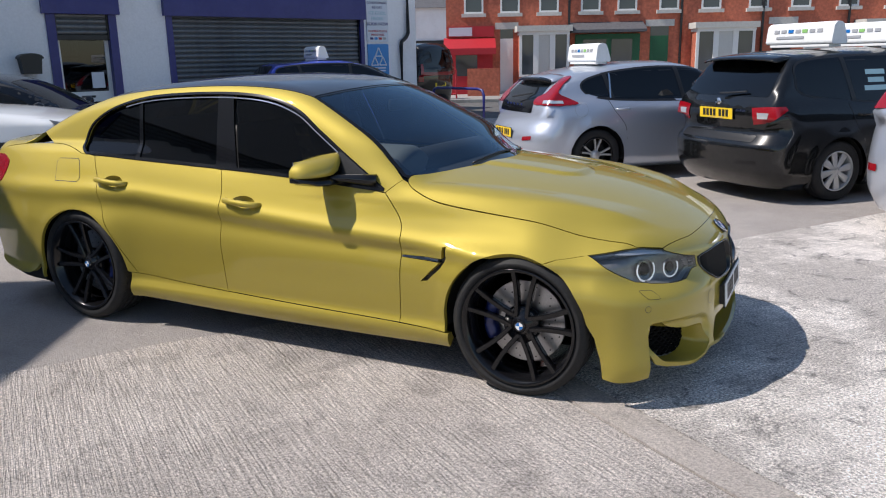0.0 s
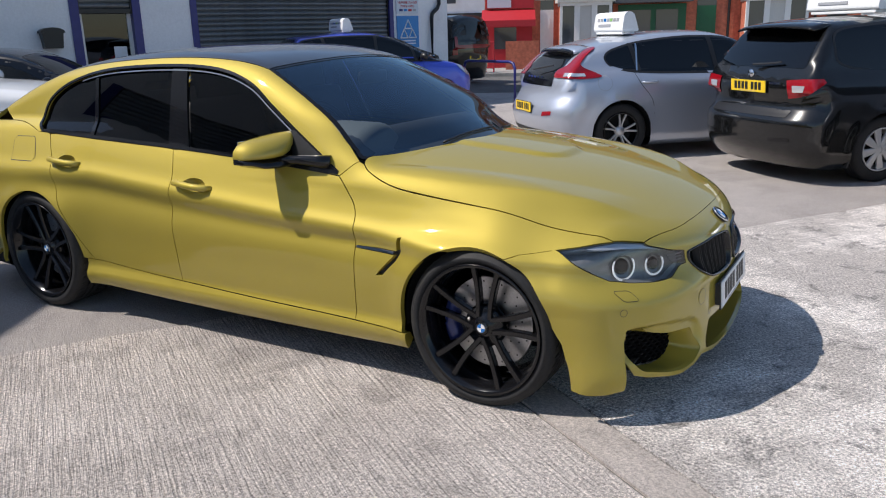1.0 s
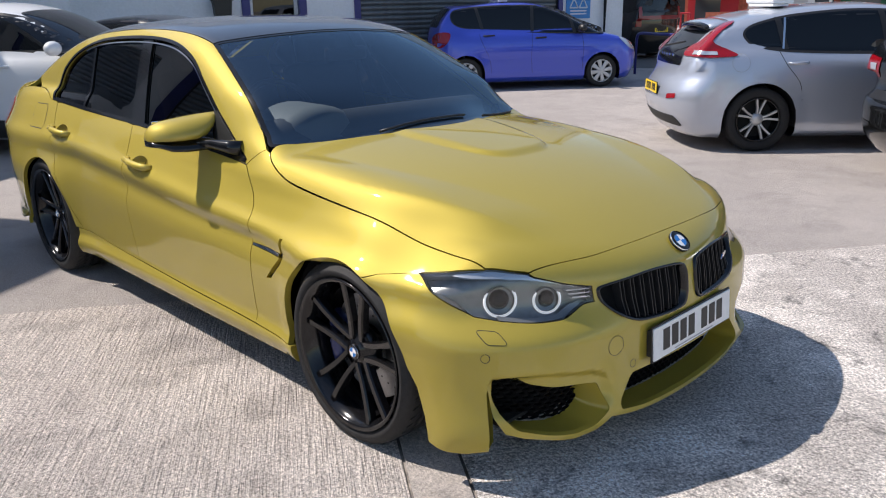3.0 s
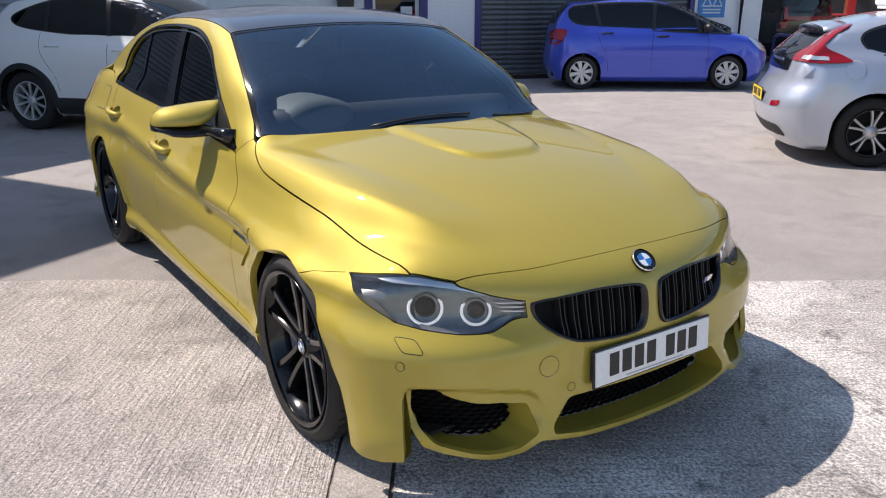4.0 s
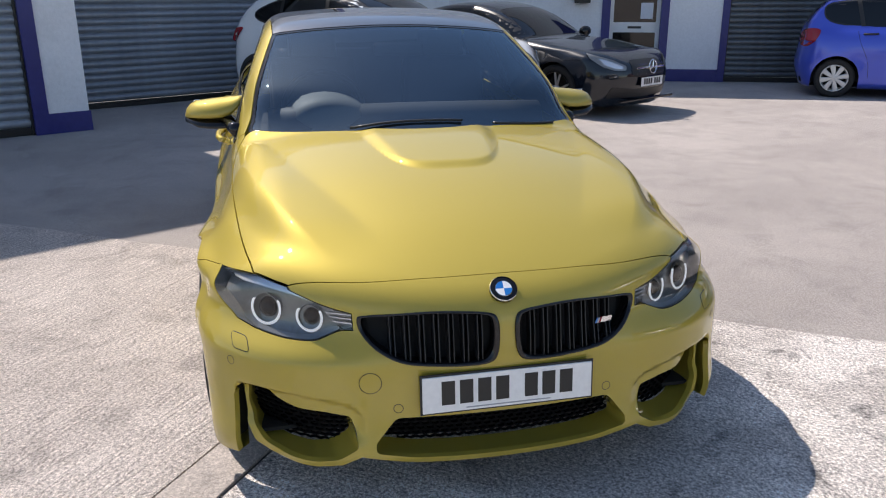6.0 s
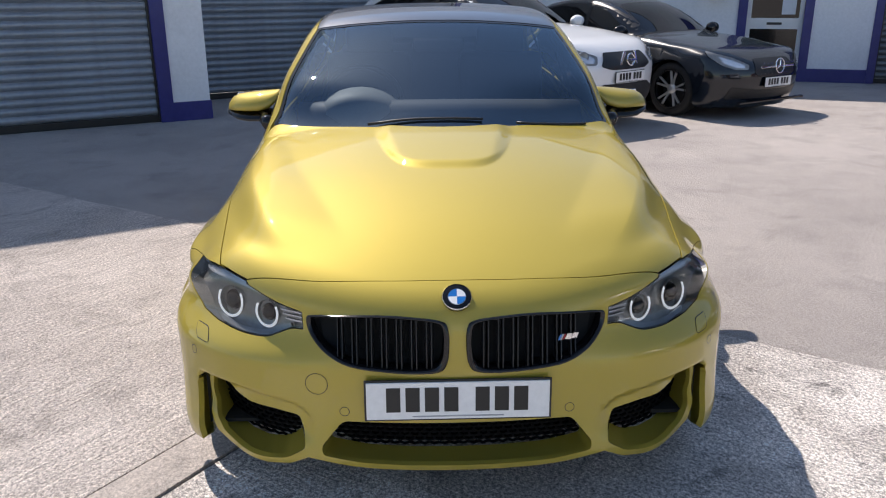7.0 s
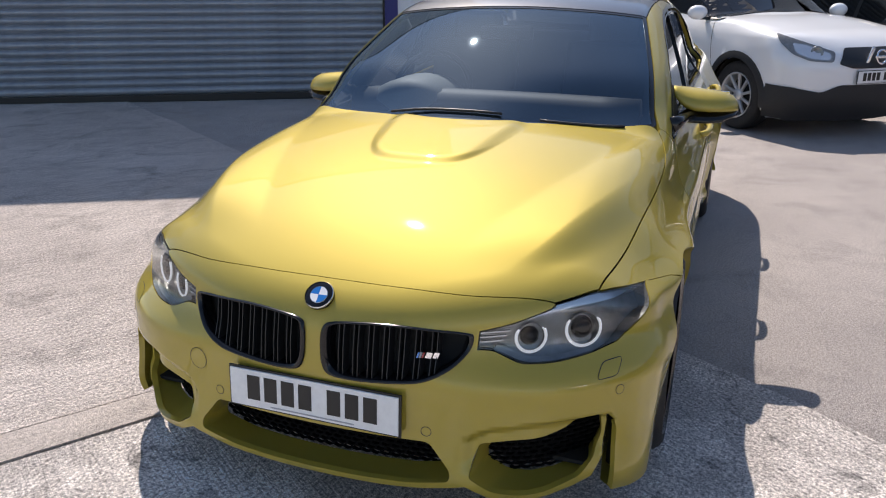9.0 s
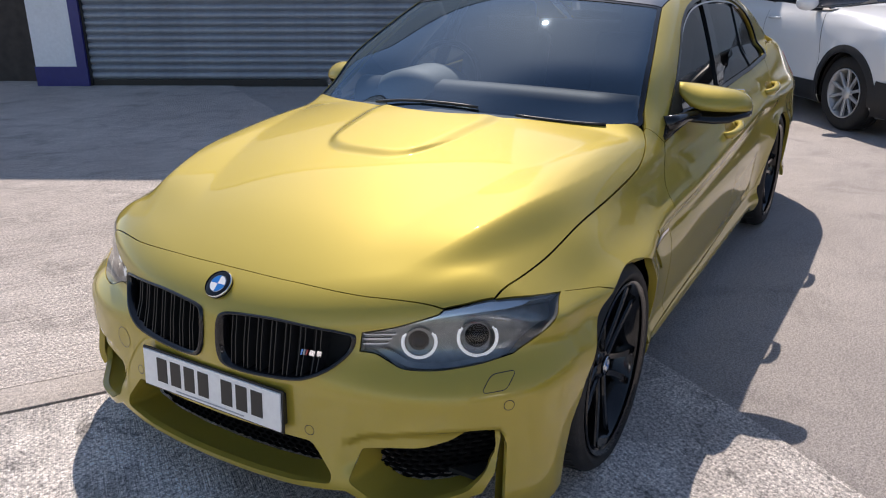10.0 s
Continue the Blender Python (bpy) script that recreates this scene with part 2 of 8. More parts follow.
def slanted(d, u, far=2.0, near=0.2):
    """Axes of a view along -d, with u its right."""
    d = np.array(d, float) / np.linalg.norm(d)
    u = np.array(u, float)
    u = u - d * (u @ d)
    u /= np.linalg.norm(u)
    return d, u, np.cross(d, u), far, near


def patch(F, axes, outline, h=0.025, holes=(), depth=0.012, off=0.0, open_at=None):
    """A panel of the surface F, cut by an outline (2D in the axes, or 3D points) and holes; its rim turns in by depth."""
    d, u, v, far, near = axes

    def flat(o):
        o = np.array(o, float)
        return np.stack([o @ u, o @ v], axis=1) if o.shape[1] == 3 else o
    loops = [even(flat(outline), h)] + [even(flat(o), h * 0.6) for o in holes]
    lo, hi = loops[0].min(0), loops[0].max(0)
    gx, gy = np.meshgrid(np.arange(lo[0] + h / 2, hi[0], h), np.arange(lo[1] + h / 2, hi[1], h))
    grid = np.stack([gx.ravel(), gy.ravel()], axis=1)
    ok = within(loops[0], grid)
    for o in loops[1:]:
        ok &= ~within(o, grid)
    grid = grid[ok]
    rim = np.concatenate(loops)
    if len(grid):
        near_rim = np.min([np.min(np.sum((grid[:, None] - rim[None, k:k + 200]) ** 2, axis=2), axis=1) for k in range(0, len(rim), 200)], axis=0)
        grid = grid[near_rim > (0.45 * h) ** 2]
    pts = np.concatenate([rim, grid])
    edges, at = [], 0
    for o in loops:
        edges += [(at + i, at + (i + 1) % len(o)) for i in range(len(o))]
        at += len(o)
    res = delaunay_2d_cdt([Vector(p) for p in pts], edges, [], 0, 1e-6)
    q = np.array([tuple(p) for p in res[0]])
    tri = np.array([f for f in res[2] if len(f) == 3])
    cen = q[tri].mean(axis=1)
    ok = within(loops[0], cen)
    for o in loops[1:]:
        ok &= ~within(o, cen)
    tri = tri[ok]
    base = q[:, :1] * u + q[:, 1:] * v
    P = cast(F, base, d, far, near)
    N = gradient(F, P)
    P = P + N * off
    nrm = np.cross(P[tri[:, 1]] - P[tri[:, 0]], P[tri[:, 2]] - P[tri[:, 0]])
    flip = np.sum(nrm * N[tri[:, 0]], axis=1) < 0
    tri[flip] = tri[flip][:, ::-1]
    V, NN, faces = list(P), list(N), [tuple(t) for t in tri]
    if depth:
        seen = {}
        for t in tri:
            for a, b in ((t[0], t[1]), (t[1], t[2]), (t[2], t[0])):
                seen[(a, b)] = seen.get((a, b), 0) + 1
        for a, b in [e for e in seen if (e[1], e[0]) not in seen]:
            if open_at is not None and open_at(P[a]) and open_at(P[b]):
                continue
            k = len(V)
            side = np.cross(P[b] - P[a], N[a])
            side /= max(np.linalg.norm(side), 1e-9)
            V += [P[a], P[b], P[b] - N[b] * depth, P[a] - N[a] * depth]
            NN += [side] * 4
            faces.append((k, k + 3, k + 2, k + 1))
    return np.array(V), faces, np.array(NN)


def mirrored(p):
    V, f, N = p
    s = np.array((1, -1, 1))
    return V * s, [tuple(k[::-1]) for k in f], N * s


def joined(*ps):
    V, f, N = [], [], []
    at = 0
    for v, g, n in ps:
        V.append(v)
        N.append(n)
        f += [tuple(i + at for i in k) for k in g]
        at += len(v)
    return np.concatenate(V), f, np.concatenate(N)


def skin(name, p, mat, parent, label=""):
    return raw(name, p[0], p[1], mat, parent, label, p[2])


def shell(F, x0, x1, zc, arches, n_u=130, n_t=56, reach=3.0, cap=0.45, off=0.0, arch_r=0.35, cut_y=0.5):
    """The whole body as one sheet: rays from a spine along x, fanned out at both ends, with round wheel openings."""
    us = np.linspace(0, 1, n_u)
    P, D = [], []
    span = (x1 - x0) - 2 * cap
    tot = span + cap * math.pi / 2 * 2 * 0.9
    for w in us * tot:
        e = cap * math.pi / 2 * 0.9
        if w < e:
            ox, phi = x0 + cap, -(1 - w / e) * math.pi / 2 * 0.995
        elif w > e + span:
            ox, phi = x1 - cap, (w - e - span) / e * math.pi / 2 * 0.995
        else:
            ox, phi = x0 + cap + (w - e), 0.0
        for th in np.linspace(-math.pi, math.pi, n_t, endpoint=False):
            P.append((ox, 0, zc))
            D.append((math.sin(phi), math.cos(phi) * math.sin(th), math.cos(phi) * math.cos(th)))
    P, D = np.array(P), np.array(D)
    S = cast(F, P, D, reach, 0.02, 34)
    faces = []
    for i in range(n_u - 1):
        for j in range(n_t):
            k = (j + 1) % n_t
            faces.append((i * n_t + j, (i + 1) * n_t + j, (i + 1) * n_t + k, i * n_t + k))
    C = S[np.array(faces)].mean(axis=1)
    gone = np.zeros(len(faces), bool)
    for ax, az in arches:
        gone |= (np.hypot(C[:, 0] - ax, C[:, 2] - az) < arch_r) & (np.abs(C[:, 1]) > cut_y)
        gone |= (np.abs(C[:, 0] - ax) < arch_r) & (C[:, 2] < az) & (np.abs(C[:, 1]) > cut_y)
    kept = [f for f, g in zip(faces, gone) if not g]
    lost = set(i for f, g in zip(faces, gone) if g for i in f)
    rim = np.array(sorted(lost & set(i for f in kept for i in f)), int)
    for ax, az in arches:
        for i in rim:
            p = S[i]
            if abs(p[1]) < cut_y or abs(p[0] - ax) > arch_r * 1.5:
                continue
            if p[2] > az:
                q = np.array((p[0] - ax, p[2] - az))
                q *= arch_r / max(np.linalg.norm(q), 1e-6)
                p[0], p[2] = ax + q[0], az + q[1]
            else:
                p[0] = ax + math.copysign(arch_r, p[0] - ax)
            sgn = math.copysign(1, p[1])
            S[i] = cast(F, np.array([(p[0], 0, p[2])]), (0, sgn, 0), 1.4, 0.3)[0]
    N = gradient(F, S)
    return S + N * off, kept, N


# ---- the gold saloon: its surface ----
g_door = spline((0.10, 0.17, 0.215, 0.26, 0.29, 0.33, 0.45, 0.58, 0.70, 0.77, 0.82, 0.88, 0.95, 1.05),
                (0.74, 0.825, 0.853, 0.858, 0.846, 0.846, 0.858, 0.867, 0.865, 0.869, 0.843, 0.813, 0.775, 0.71))
g_hood = spline((-1.6, -0.9, -0.60, -0.40, -0.10, 0.20, 0.42, 0.56, 0.64, 0.70, 0.75, 0.80),
                (1.02, 0.995, 0.975, 0.958, 0.920, 0.865, 0.805, 0.757, 0.722, 0.690, 0.655, 0.60))
g_deck = spline((-4.0, -3.85, -3.7, -3.4, -3.2, -2.9), (0.99, 1.035, 1.055, 1.07, 1.08, 1.09))
g_nose = spline((0.10, 0.16, 0.20, 0.26, 0.32, 0.40, 0.50, 0.58, 0.64, 0.69, 0.74), (0.77, 0.805, 0.815, 0.805, 0.795, 0.79, 0.785, 0.775, 0.765, 0.745, 0.70))
g_roof = spline((-3.7, -3.36, -3.1, -2.8, -2.5, -2.1, -1.75, -1.45, -1.25, -1.1, -0.9, -0.65, -0.40, -0.2),
                (0.92, 1.08, 1.205, 1.315, 1.378, 1.418, 1.424, 1.408, 1.375, 1.325, 1.235, 1.105, 0.965, 0.85))
g_crest = spline((-0.7, -0.3, 0.1, 0.35, 0.55, 0.7), (0.070, 0.062, 0.055, 0.058, 0.05, 0.05))


def saloon_side(x, z):
    crease = 0.728 - 0.075 * (np.maximum(x, -2.3) + 1.2)
    zz = z - (crease - 0.79) * step(z, 0.4, 0.75)
    zz = zz + np.maximum(0.44 - zz, 0) * step(x, 0.22, 0.36)
    y = g_door(zz)
    run_in = step(x, -0.25, -0.65) * step(x, -3.0, -2.5)
    y = y - 0.013 * np.exp(-((zz - 0.70) / 0.055) ** 2) * run_in + 0.008 * np.exp(-np.sqrt((zz - 0.79) ** 2 + 0.014 ** 2) / 0.026) * run_in
    front = np.exp(-((x - 0.01) / 0.37) ** 4)
    puff = np.exp(-(np.maximum(z - 0.62, 0) / 0.085) ** 2) * step(z, 0.2, 0.5)
    rear = step(x, -2.22, -2.62) * (1 - 0.6 * step(x, -3.15, -3.7))
    lip_f = np.exp(-((np.hypot(x + 0.02, z - 0.318) - 0.352) / 0.045) ** 2)
    lip_r = np.exp(-((np.hypot(x + 2.79, z - 0.318) - 0.36) / 0.05) ** 2)
    low = np.exp(-(np.maximum(z - 0.56, 0) / 0.17) ** 2) * step(z, 0.12, 0.22)
    y = y + 0.028 * front * puff + (0.010 * front + 0.008 * lip_f * step(x, 0.34, 0.2)) * low + (0.036 * rear + 0.008 * lip_r) * np.exp(-(np.maximum(z - 0.58, 0) / 0.2) ** 2)
    y = y + 0.016 * step(z, 0.76, 0.88) * step(x, -1.0, -0.55) - 0.010 * step(x, -1.0, -0.5) * step(z, 0.42, 0.60)
    y = y - 0.050 * step(x, -0.02, 0.32) * step(z, 0.47, 0.66)
    return y - 0.16 * (np.maximum(-3.1 - x, 0) / 0.77) ** 2.4


g_valley = spline((-0.6, -0.4, -0.1, 0.1, 0.3, 0.45, 0.6), (0.685, 0.622, 0.545, 0.478, 0.400, 0.338, 0.265))
g_spine = spline((-0.6, -0.4, -0.03, 0.18, 0.32, 0.42, 0.5, 0.6), (0.74, 0.727, 0.686, 0.630, 0.580, 0.537, 0.487, 0.41))
g_drop = spline((-0.75, -0.5, -0.2, 0.0, 0.2, 0.35, 0.476, 0.6), (0.0, 0.006, 0.018, 0.028, 0.030, 0.036, 0.026, 0.01))


def saloon_top(x, ay):
    crown = g_crest(x) * (ay / 0.72) ** 2.2
    va, sp = g_valley(x), g_spine(x)
    fade = step(x, 0.58, 0.30) * step(x, -0.68, -0.52)
    z = g_hood(x) - crown + 0.007 * step(x, 0.66, 0.35)
    r = ay - va
    rise = np.minimum(0.5 * (r + np.sqrt(r * r + 0.016 ** 2)) / np.maximum(sp - va, 0.02), 1)
    z = z + 0.023 * fade * rise * (1 - step(ay, sp - 0.015, sp + 0.11))
    z = z - 0.012 * step(ay, sp - 0.01, sp + 0.10) * step(x, 0.66, 0.35)
    z = z - g_drop(x) * step(ay, 0.56, 0.79)
    lip = 0.047 - 0.12 * (ay / 0.20) ** 4
    wide = 0.205 + 0.16 * np.clip(-x, 0, 0.35)
    bulge = (1 - step(ay, wide - 0.06, wide + 0.02)) * step(x, lip + 0.032, lip - 0.035) * step(x, -0.62, -0.35)
    z = z + 0.013 * bulge
    back = g_deck(x) - 0.05 * (ay / 0.75) ** 3
    t = step(x, -1.5, -2.5)
    return z * (1 - t) + back * t


g_ledge = spline((0.38, 0.44, 0.51, 0.62, 0.70, 0.80), (0.30, 0.357, 0.378, 0.393, 0.393, 0.39))


def saloon_front(ay, z):
    hi = step(z, 0.46, 0.60)
    under = g_ledge(ay) - z
    ledge = 0.020 * step(under, -0.002, 0.024) * step(ay, 0.39, 0.45) * step(ay, 0.77, 0.72) * step(z, 0.23, 0.29)
    ledge = ledge + 0.046 * step(ay, 0.56, 0.735) * step(ay, 0.772, 0.754) * step(z, 0.405, 0.35)
    return g_nose(z) - ledge - (0.20 + 0.25 * hi) * ay ** 2 - (0.245 - 0.13 * hi) * (ay / 0.90) ** 5.5


def saloon_cabin(x, ay, z):
    side = 0.765 - 0.02 * np.maximum(-1.6 - x, 0) ** 1.5 - 0.055 * np.maximum(x + 1.0, 0) - 0.30 * (z - 0.93) - 0.16 * np.maximum(z - 0.93, 0) ** 2
    top = g_roof(x + 0.26 * ay ** 2 + 0.115 * step(ay, 0.0, 0.55) * step(z, 1.16, 0.93) * step(x, -1.4, -1.0)) - 0.040 * (ay / 0.6) ** 2.4 * step(x, -0.4, -1.3)
    return smax(smax((ay - side) * 0.92, (z - top) * 0.9, 0.08), 0.84 - z, 0.02)


def saloon(P):
    x, y, z = P[:, 0], P[:, 1], P[:, 2]
    ay = np.sqrt(y * y + 1e-8)
    k = 0.05 + 0.03 * step(x, -1.0, -0.3)
    body = smax(ay - saloon_side(x, z), z - saloon_top(x, ay), k)
    body = smax(body, x - saloon_front(ay, z), 0.05)
    body = smax(body, -3.86 + 0.10 * ay ** 2 + 0.05 * np.abs(z - 0.6) - x, 0.08)
    body = smax(body, 0.10 - z, 0.02)
    return smin(body, saloon_cabin(x, ay, z), 0.02)


def on_side(pts, per=6):
    q = fair(pts, per)
    return cast(saloon, np.stack([q[:, 0], 0 * q[:, 0], q[:, 1]], axis=1), (0, 1, 0), 1.3, 0.2)


def on_top(pts, per=6):
    q = fair(pts, per)
    return cast(saloon, np.stack([q[:, 0], q[:, 1], 0 * q[:, 0]], axis=1), (0, 0, 1), 1.8, 0.2)


def on_front(pts, per=6):
    q = fair(pts, per)
    return cast(saloon, np.stack([0 * q[:, 0], q[:, 0], q[:, 1]], axis=1), (1, 0, 0), 1.2, -0.4)


def laid(pts, axes, per=6):
    """A fair curve near the body, laid onto it along a view."""
    q = fair(pts, per)
    d, u, v, far, near = axes
    return cast(saloon, np.outer(q @ u, u) + np.outer(q @ v, v), d, far, near)


def arc(cx, cz, r, a0, a1, n=22):
    return [(cx + r * math.cos(radians(a)), cz + r * math.sin(radians(a))) for a in np.linspace(a0, a1, n)]


def chain(*cs):
    return np.concatenate([np.array(c) for c in cs])


def narrowed(loop, axes, gap=0.0022):
    """The flat outline of a loop, drawn in by a shut gap."""
    d, u, v = axes[:3]
    o = np.array(loop, float)
    q = np.stack([o @ u, o @ v], axis=1)
    q = q[np.linalg.norm(q - np.roll(q, 1, axis=0), axis=1) > 1e-4]
    area = np.sum(q[:, 0] * np.roll(q[:, 1], -1) - q[:, 1] * np.roll(q[:, 0], -1))
    t = np.roll(q, -1, axis=0) - np.roll(q, 1, axis=0)
    n = np.stack([-t[:, 1], t[:, 0]], axis=1) / np.maximum(np.linalg.norm(t, axis=1, keepdims=True), 1e-9)
    return q + n * gap * (1 if area > 0 else -1)


def narrowed_side(loop, gap):
    o = np.array(loop, float)
    return narrowed(np.stack([o[:, 0], 0 * o[:, 0], o[:, 1]], axis=1), SIDE, gap)


CAR = thing("saloon_car", Matrix.Diagonal((0.996, 1.03, 1.012, 1)), "metallic gold-yellow sports saloon with black roof and black wheels", "car")
FENDER_AXES = slanted((0, 0.8, 0.6), (1, 0, 0), 1.6, 0.6)
BUMPER_AXES = slanted((0.9, 0.44, 0.0), (-0.44, 0.9, 0), 1.25, 0.35)
LAMP_AXES = slanted((0.58, 0.58, 0.57), (-0.69, 0.72, 0), 1.7, 0.6)
CORNER_AXES = slanted((0.72, 0.69, 0.0), (-0.69, 0.72, 0), 1.25, 0.35)
WIND_AXES = slanted((0.50, 0, 0.86), (0, 1, 0), 1.0, 0.2)

# shut lines, on the left half
hood_side = on_top([(0.482, 0.695), (0.36, 0.715), (0.2, 0.736), (0.0, 0.755), (-0.2, 0.766), (-0.40, 0.768), (-0.50, 0.760), (-0.585, 0.741), (-0.625, 0.720)])
hood_nose = on_top([(0.672, 0.0), (0.668, 0.2), (0.645, 0.4), (0.575, 0.600)])
hood_lamp = on_top([(0.575, 0.600), (0.535, 0.646), (0.482, 0.695)], 4)
hood_back = on_top([(-0.625, 0.720), (-0.628, 0.69), (-0.595, 0.62), (-0.545, 0.5), (-0.46, 0.3), (-0.385, 0.12), (-0.37, 0.0)])
lamp_crest = laid([(0.482, 0.695, 0.694), (0.39, 0.755, 0.684), (0.288, 0.803, 0.672)], FENDER_AXES, 6)
door_front = on_side([(-0.725, 0.876), (-0.675, 0.826), (-0.605, 0.725), (-0.602, 0.54), (-0.618, 0.268)])
door_mid = on_side([(-1.75, 0.940), (-1.705, 0.807), (-1.707, 0.60), (-1.705, 0.293)])
door_rear = on_side([(-2.72, 0.978), (-2.68, 0.92), (-2.615, 0.82), (-2.567, 0.664), (-2.474, 0.507), (-2.365, 0.330)])
z_sill = spline((-2.41, -2.0, -1.65, -1.1, -0.61, -0.345), (0.333, 0.305, 0.292, 0.277, 0.267, 0.255))
z_belt = spline((-2.84, -2.4, -1.75, -1.2, -0.725), (0.988, 0.970, 0.943, 0.915, 0.878))
z_low = spline((-2.42, -1.6, -0.9, -0.35), (0.19, 0.165, 0.165, 0.175))


def run(zf, x0, x1, n=20):
    xs = np.linspace(x0, x1, n)
    return on_side(np.stack([xs, zf(xs)], axis=1), 1)


front_arch = on_side(arc(-0.020, 0.318, 0.347, 190, 66, 26), 1)
front_arch_low = on_side(arc(-0.020, 0.318, 0.347, 66, 12, 14) + [(0.355, 0.33), (0.380, 0.24), (0.392, 0.150)], 1)
bumper_joint = chain(front_arch[-1:], laid([(0.17, 0.85, 0.648), (0.23, 0.825, 0.660), (0.288, 0.803, 0.672)], FENDER_AXES, 4))
rear_arch = on_side(arc(-2.79, 0.318, 0.358, 2, 194, 40), 1)

# bonnet
half = chain(hood_nose, hood_lamp[1:], hood_side[1:], hood_back[1:])
other = half[::-1] * np.array((1, -1, 1))
skin("bonnet", patch(saloon, TOP, narrowed(chain(half, other[1:-1]), TOP), 0.010, depth=0.02), GOLD, CAR, "sculpted gold bonnet with a raised dome")

# front wings
wing_loop = chain(hood_side, laid([(-0.65, 0.725, 0.94), (-0.69, 0.745, 0.90)], FENDER_AXES, 2), door_front, run(z_sill, -0.618, -0.361, 6)[1:], front_arch, bumper_joint[1:], lamp_crest[::-1][1:])
vent_hole = [(-0.592, 0.604), (-0.48, 0.606), (-0.378, 0.606), (-0.368, 0.664), (-0.350, 0.668), (-0.352, 0.610), (-0.385, 0.560), (-0.455, 0.494), (-0.492, 0.488), (-0.425, 0.555), (-0.392, 0.586), (-0.48, 0.588), (-0.592, 0.592)]
vent_loop = cast(saloon, np.array([(a, 0, b) for a, b in vent_hole]), (0, 1, 0), 1.3, 0.2)
wing = patch(saloon, FENDER_AXES, narrowed(wing_loop, FENDER_AXES), 0.014, holes=[vent_loop], depth=0.025)
vent_back = patch(saloon, SIDE, [(-0.60, 0.63), (-0.38, 0.69), (-0.33, 0.68), (-0.34, 0.58), (-0.44, 0.475), (-0.51, 0.475), (-0.60, 0.56)], 0.03, depth=0, off=-0.022)
vent_bar = patch(saloon, SIDE, [(-0.595, 0.594), (-0.595, 0.602), (-0.46, 0.604), (-0.395, 0.602), (-0.395, 0.590), (-0.46, 0.591)], 0.02, depth=0.015, off=0.001)
for turn in (lambda p: p, mirrored):
    ob = skin("front_wing", turn(wing), GOLD, CAR)
    skin("vent_cavity", turn(vent_back), SATIN_BLACK, ob)
    skin("vent_bar", turn(vent_bar), CHROME, ob, "chrome bar across the wing vent")

# doors, sills, quarters
front_door = narrowed(chain(door_front, run(z_sill, -0.618, -1.705, 20)[1:], door_mid[::-1][1:], run(z_belt, -1.75, -0.725, 20)[1:-1]), SIDE)
rear_door = narrowed(chain(door_mid, run(z_sill, -1.705, -2.365, 14)[1:], door_rear[::-1][1:], run(z_belt, -2.72, -1.75, 20)[1:-1]), SIDE)
sill_loop = narrowed(chain(run(z_sill, -2.41, -0.345, 40), run(z_low, -0.35, -2.42, 40)), SIDE)
tail_low = on_side([(-3.165, 0.33), (-3.3, 0.24), (-3.6, 0.25), (-3.80, 0.30)], 4)
tail_edge = on_side([(-3.80, 0.30), (-3.83, 0.55), (-3.81, 0.75), (-3.78, 0.93)], 5)
quarter_top = on_side([(-3.78, 0.93), (-3.70, 0.985), (-3.40, 1.025), (-3.1, 1.035), (-2.95, 1.02), (-2.84, 0.99)], 5)
quarter = narrowed(chain(door_rear, run(z_sill, -2.365, -2.43, 3)[1:], rear_arch[1:], tail_low[1:], tail_edge[1:], quarter_top[1:], run(z_belt, -2.84, -2.72, 5)[1:-1]), SIDE)
def cup_outline(x, z, f=1.0):
    return fair([(x + 0.078 * f * math.cos(a), z - 0.005 + 0.036 * f * math.sin(a)) for a in np.linspace(0, 2 * math.pi, 14, endpoint=False)], 2, True)


p_front = patch(saloon, SIDE, front_door, 0.012, holes=[cup_outline(-1.555, 0.790)], depth=0.02)
p_rear = patch(saloon, SIDE, rear_door, 0.012, holes=[cup_outline(-2.508, 0.850)], depth=0.02)
p_sill, p_quarter = patch(saloon, SIDE, sill_loop, 0.022, depth=0.05), patch(saloon, SIDE, quarter, 0.016, depth=0.02)
flap = [(-2.985, 0.835), (-3.02, 0.940), (-3.005, 0.955), (-2.85, 0.958), (-2.832, 0.945), (-2.785, 0.855), (-2.80, 0.837)]
p_flap_gap = patch(saloon, SIDE, narrowed_side(flap, -0.004), 0.02, depth=0.0, off=0.0007)
p_flap = patch(saloon, SIDE, flap, 0.02, depth=0.004, off=0.0012)


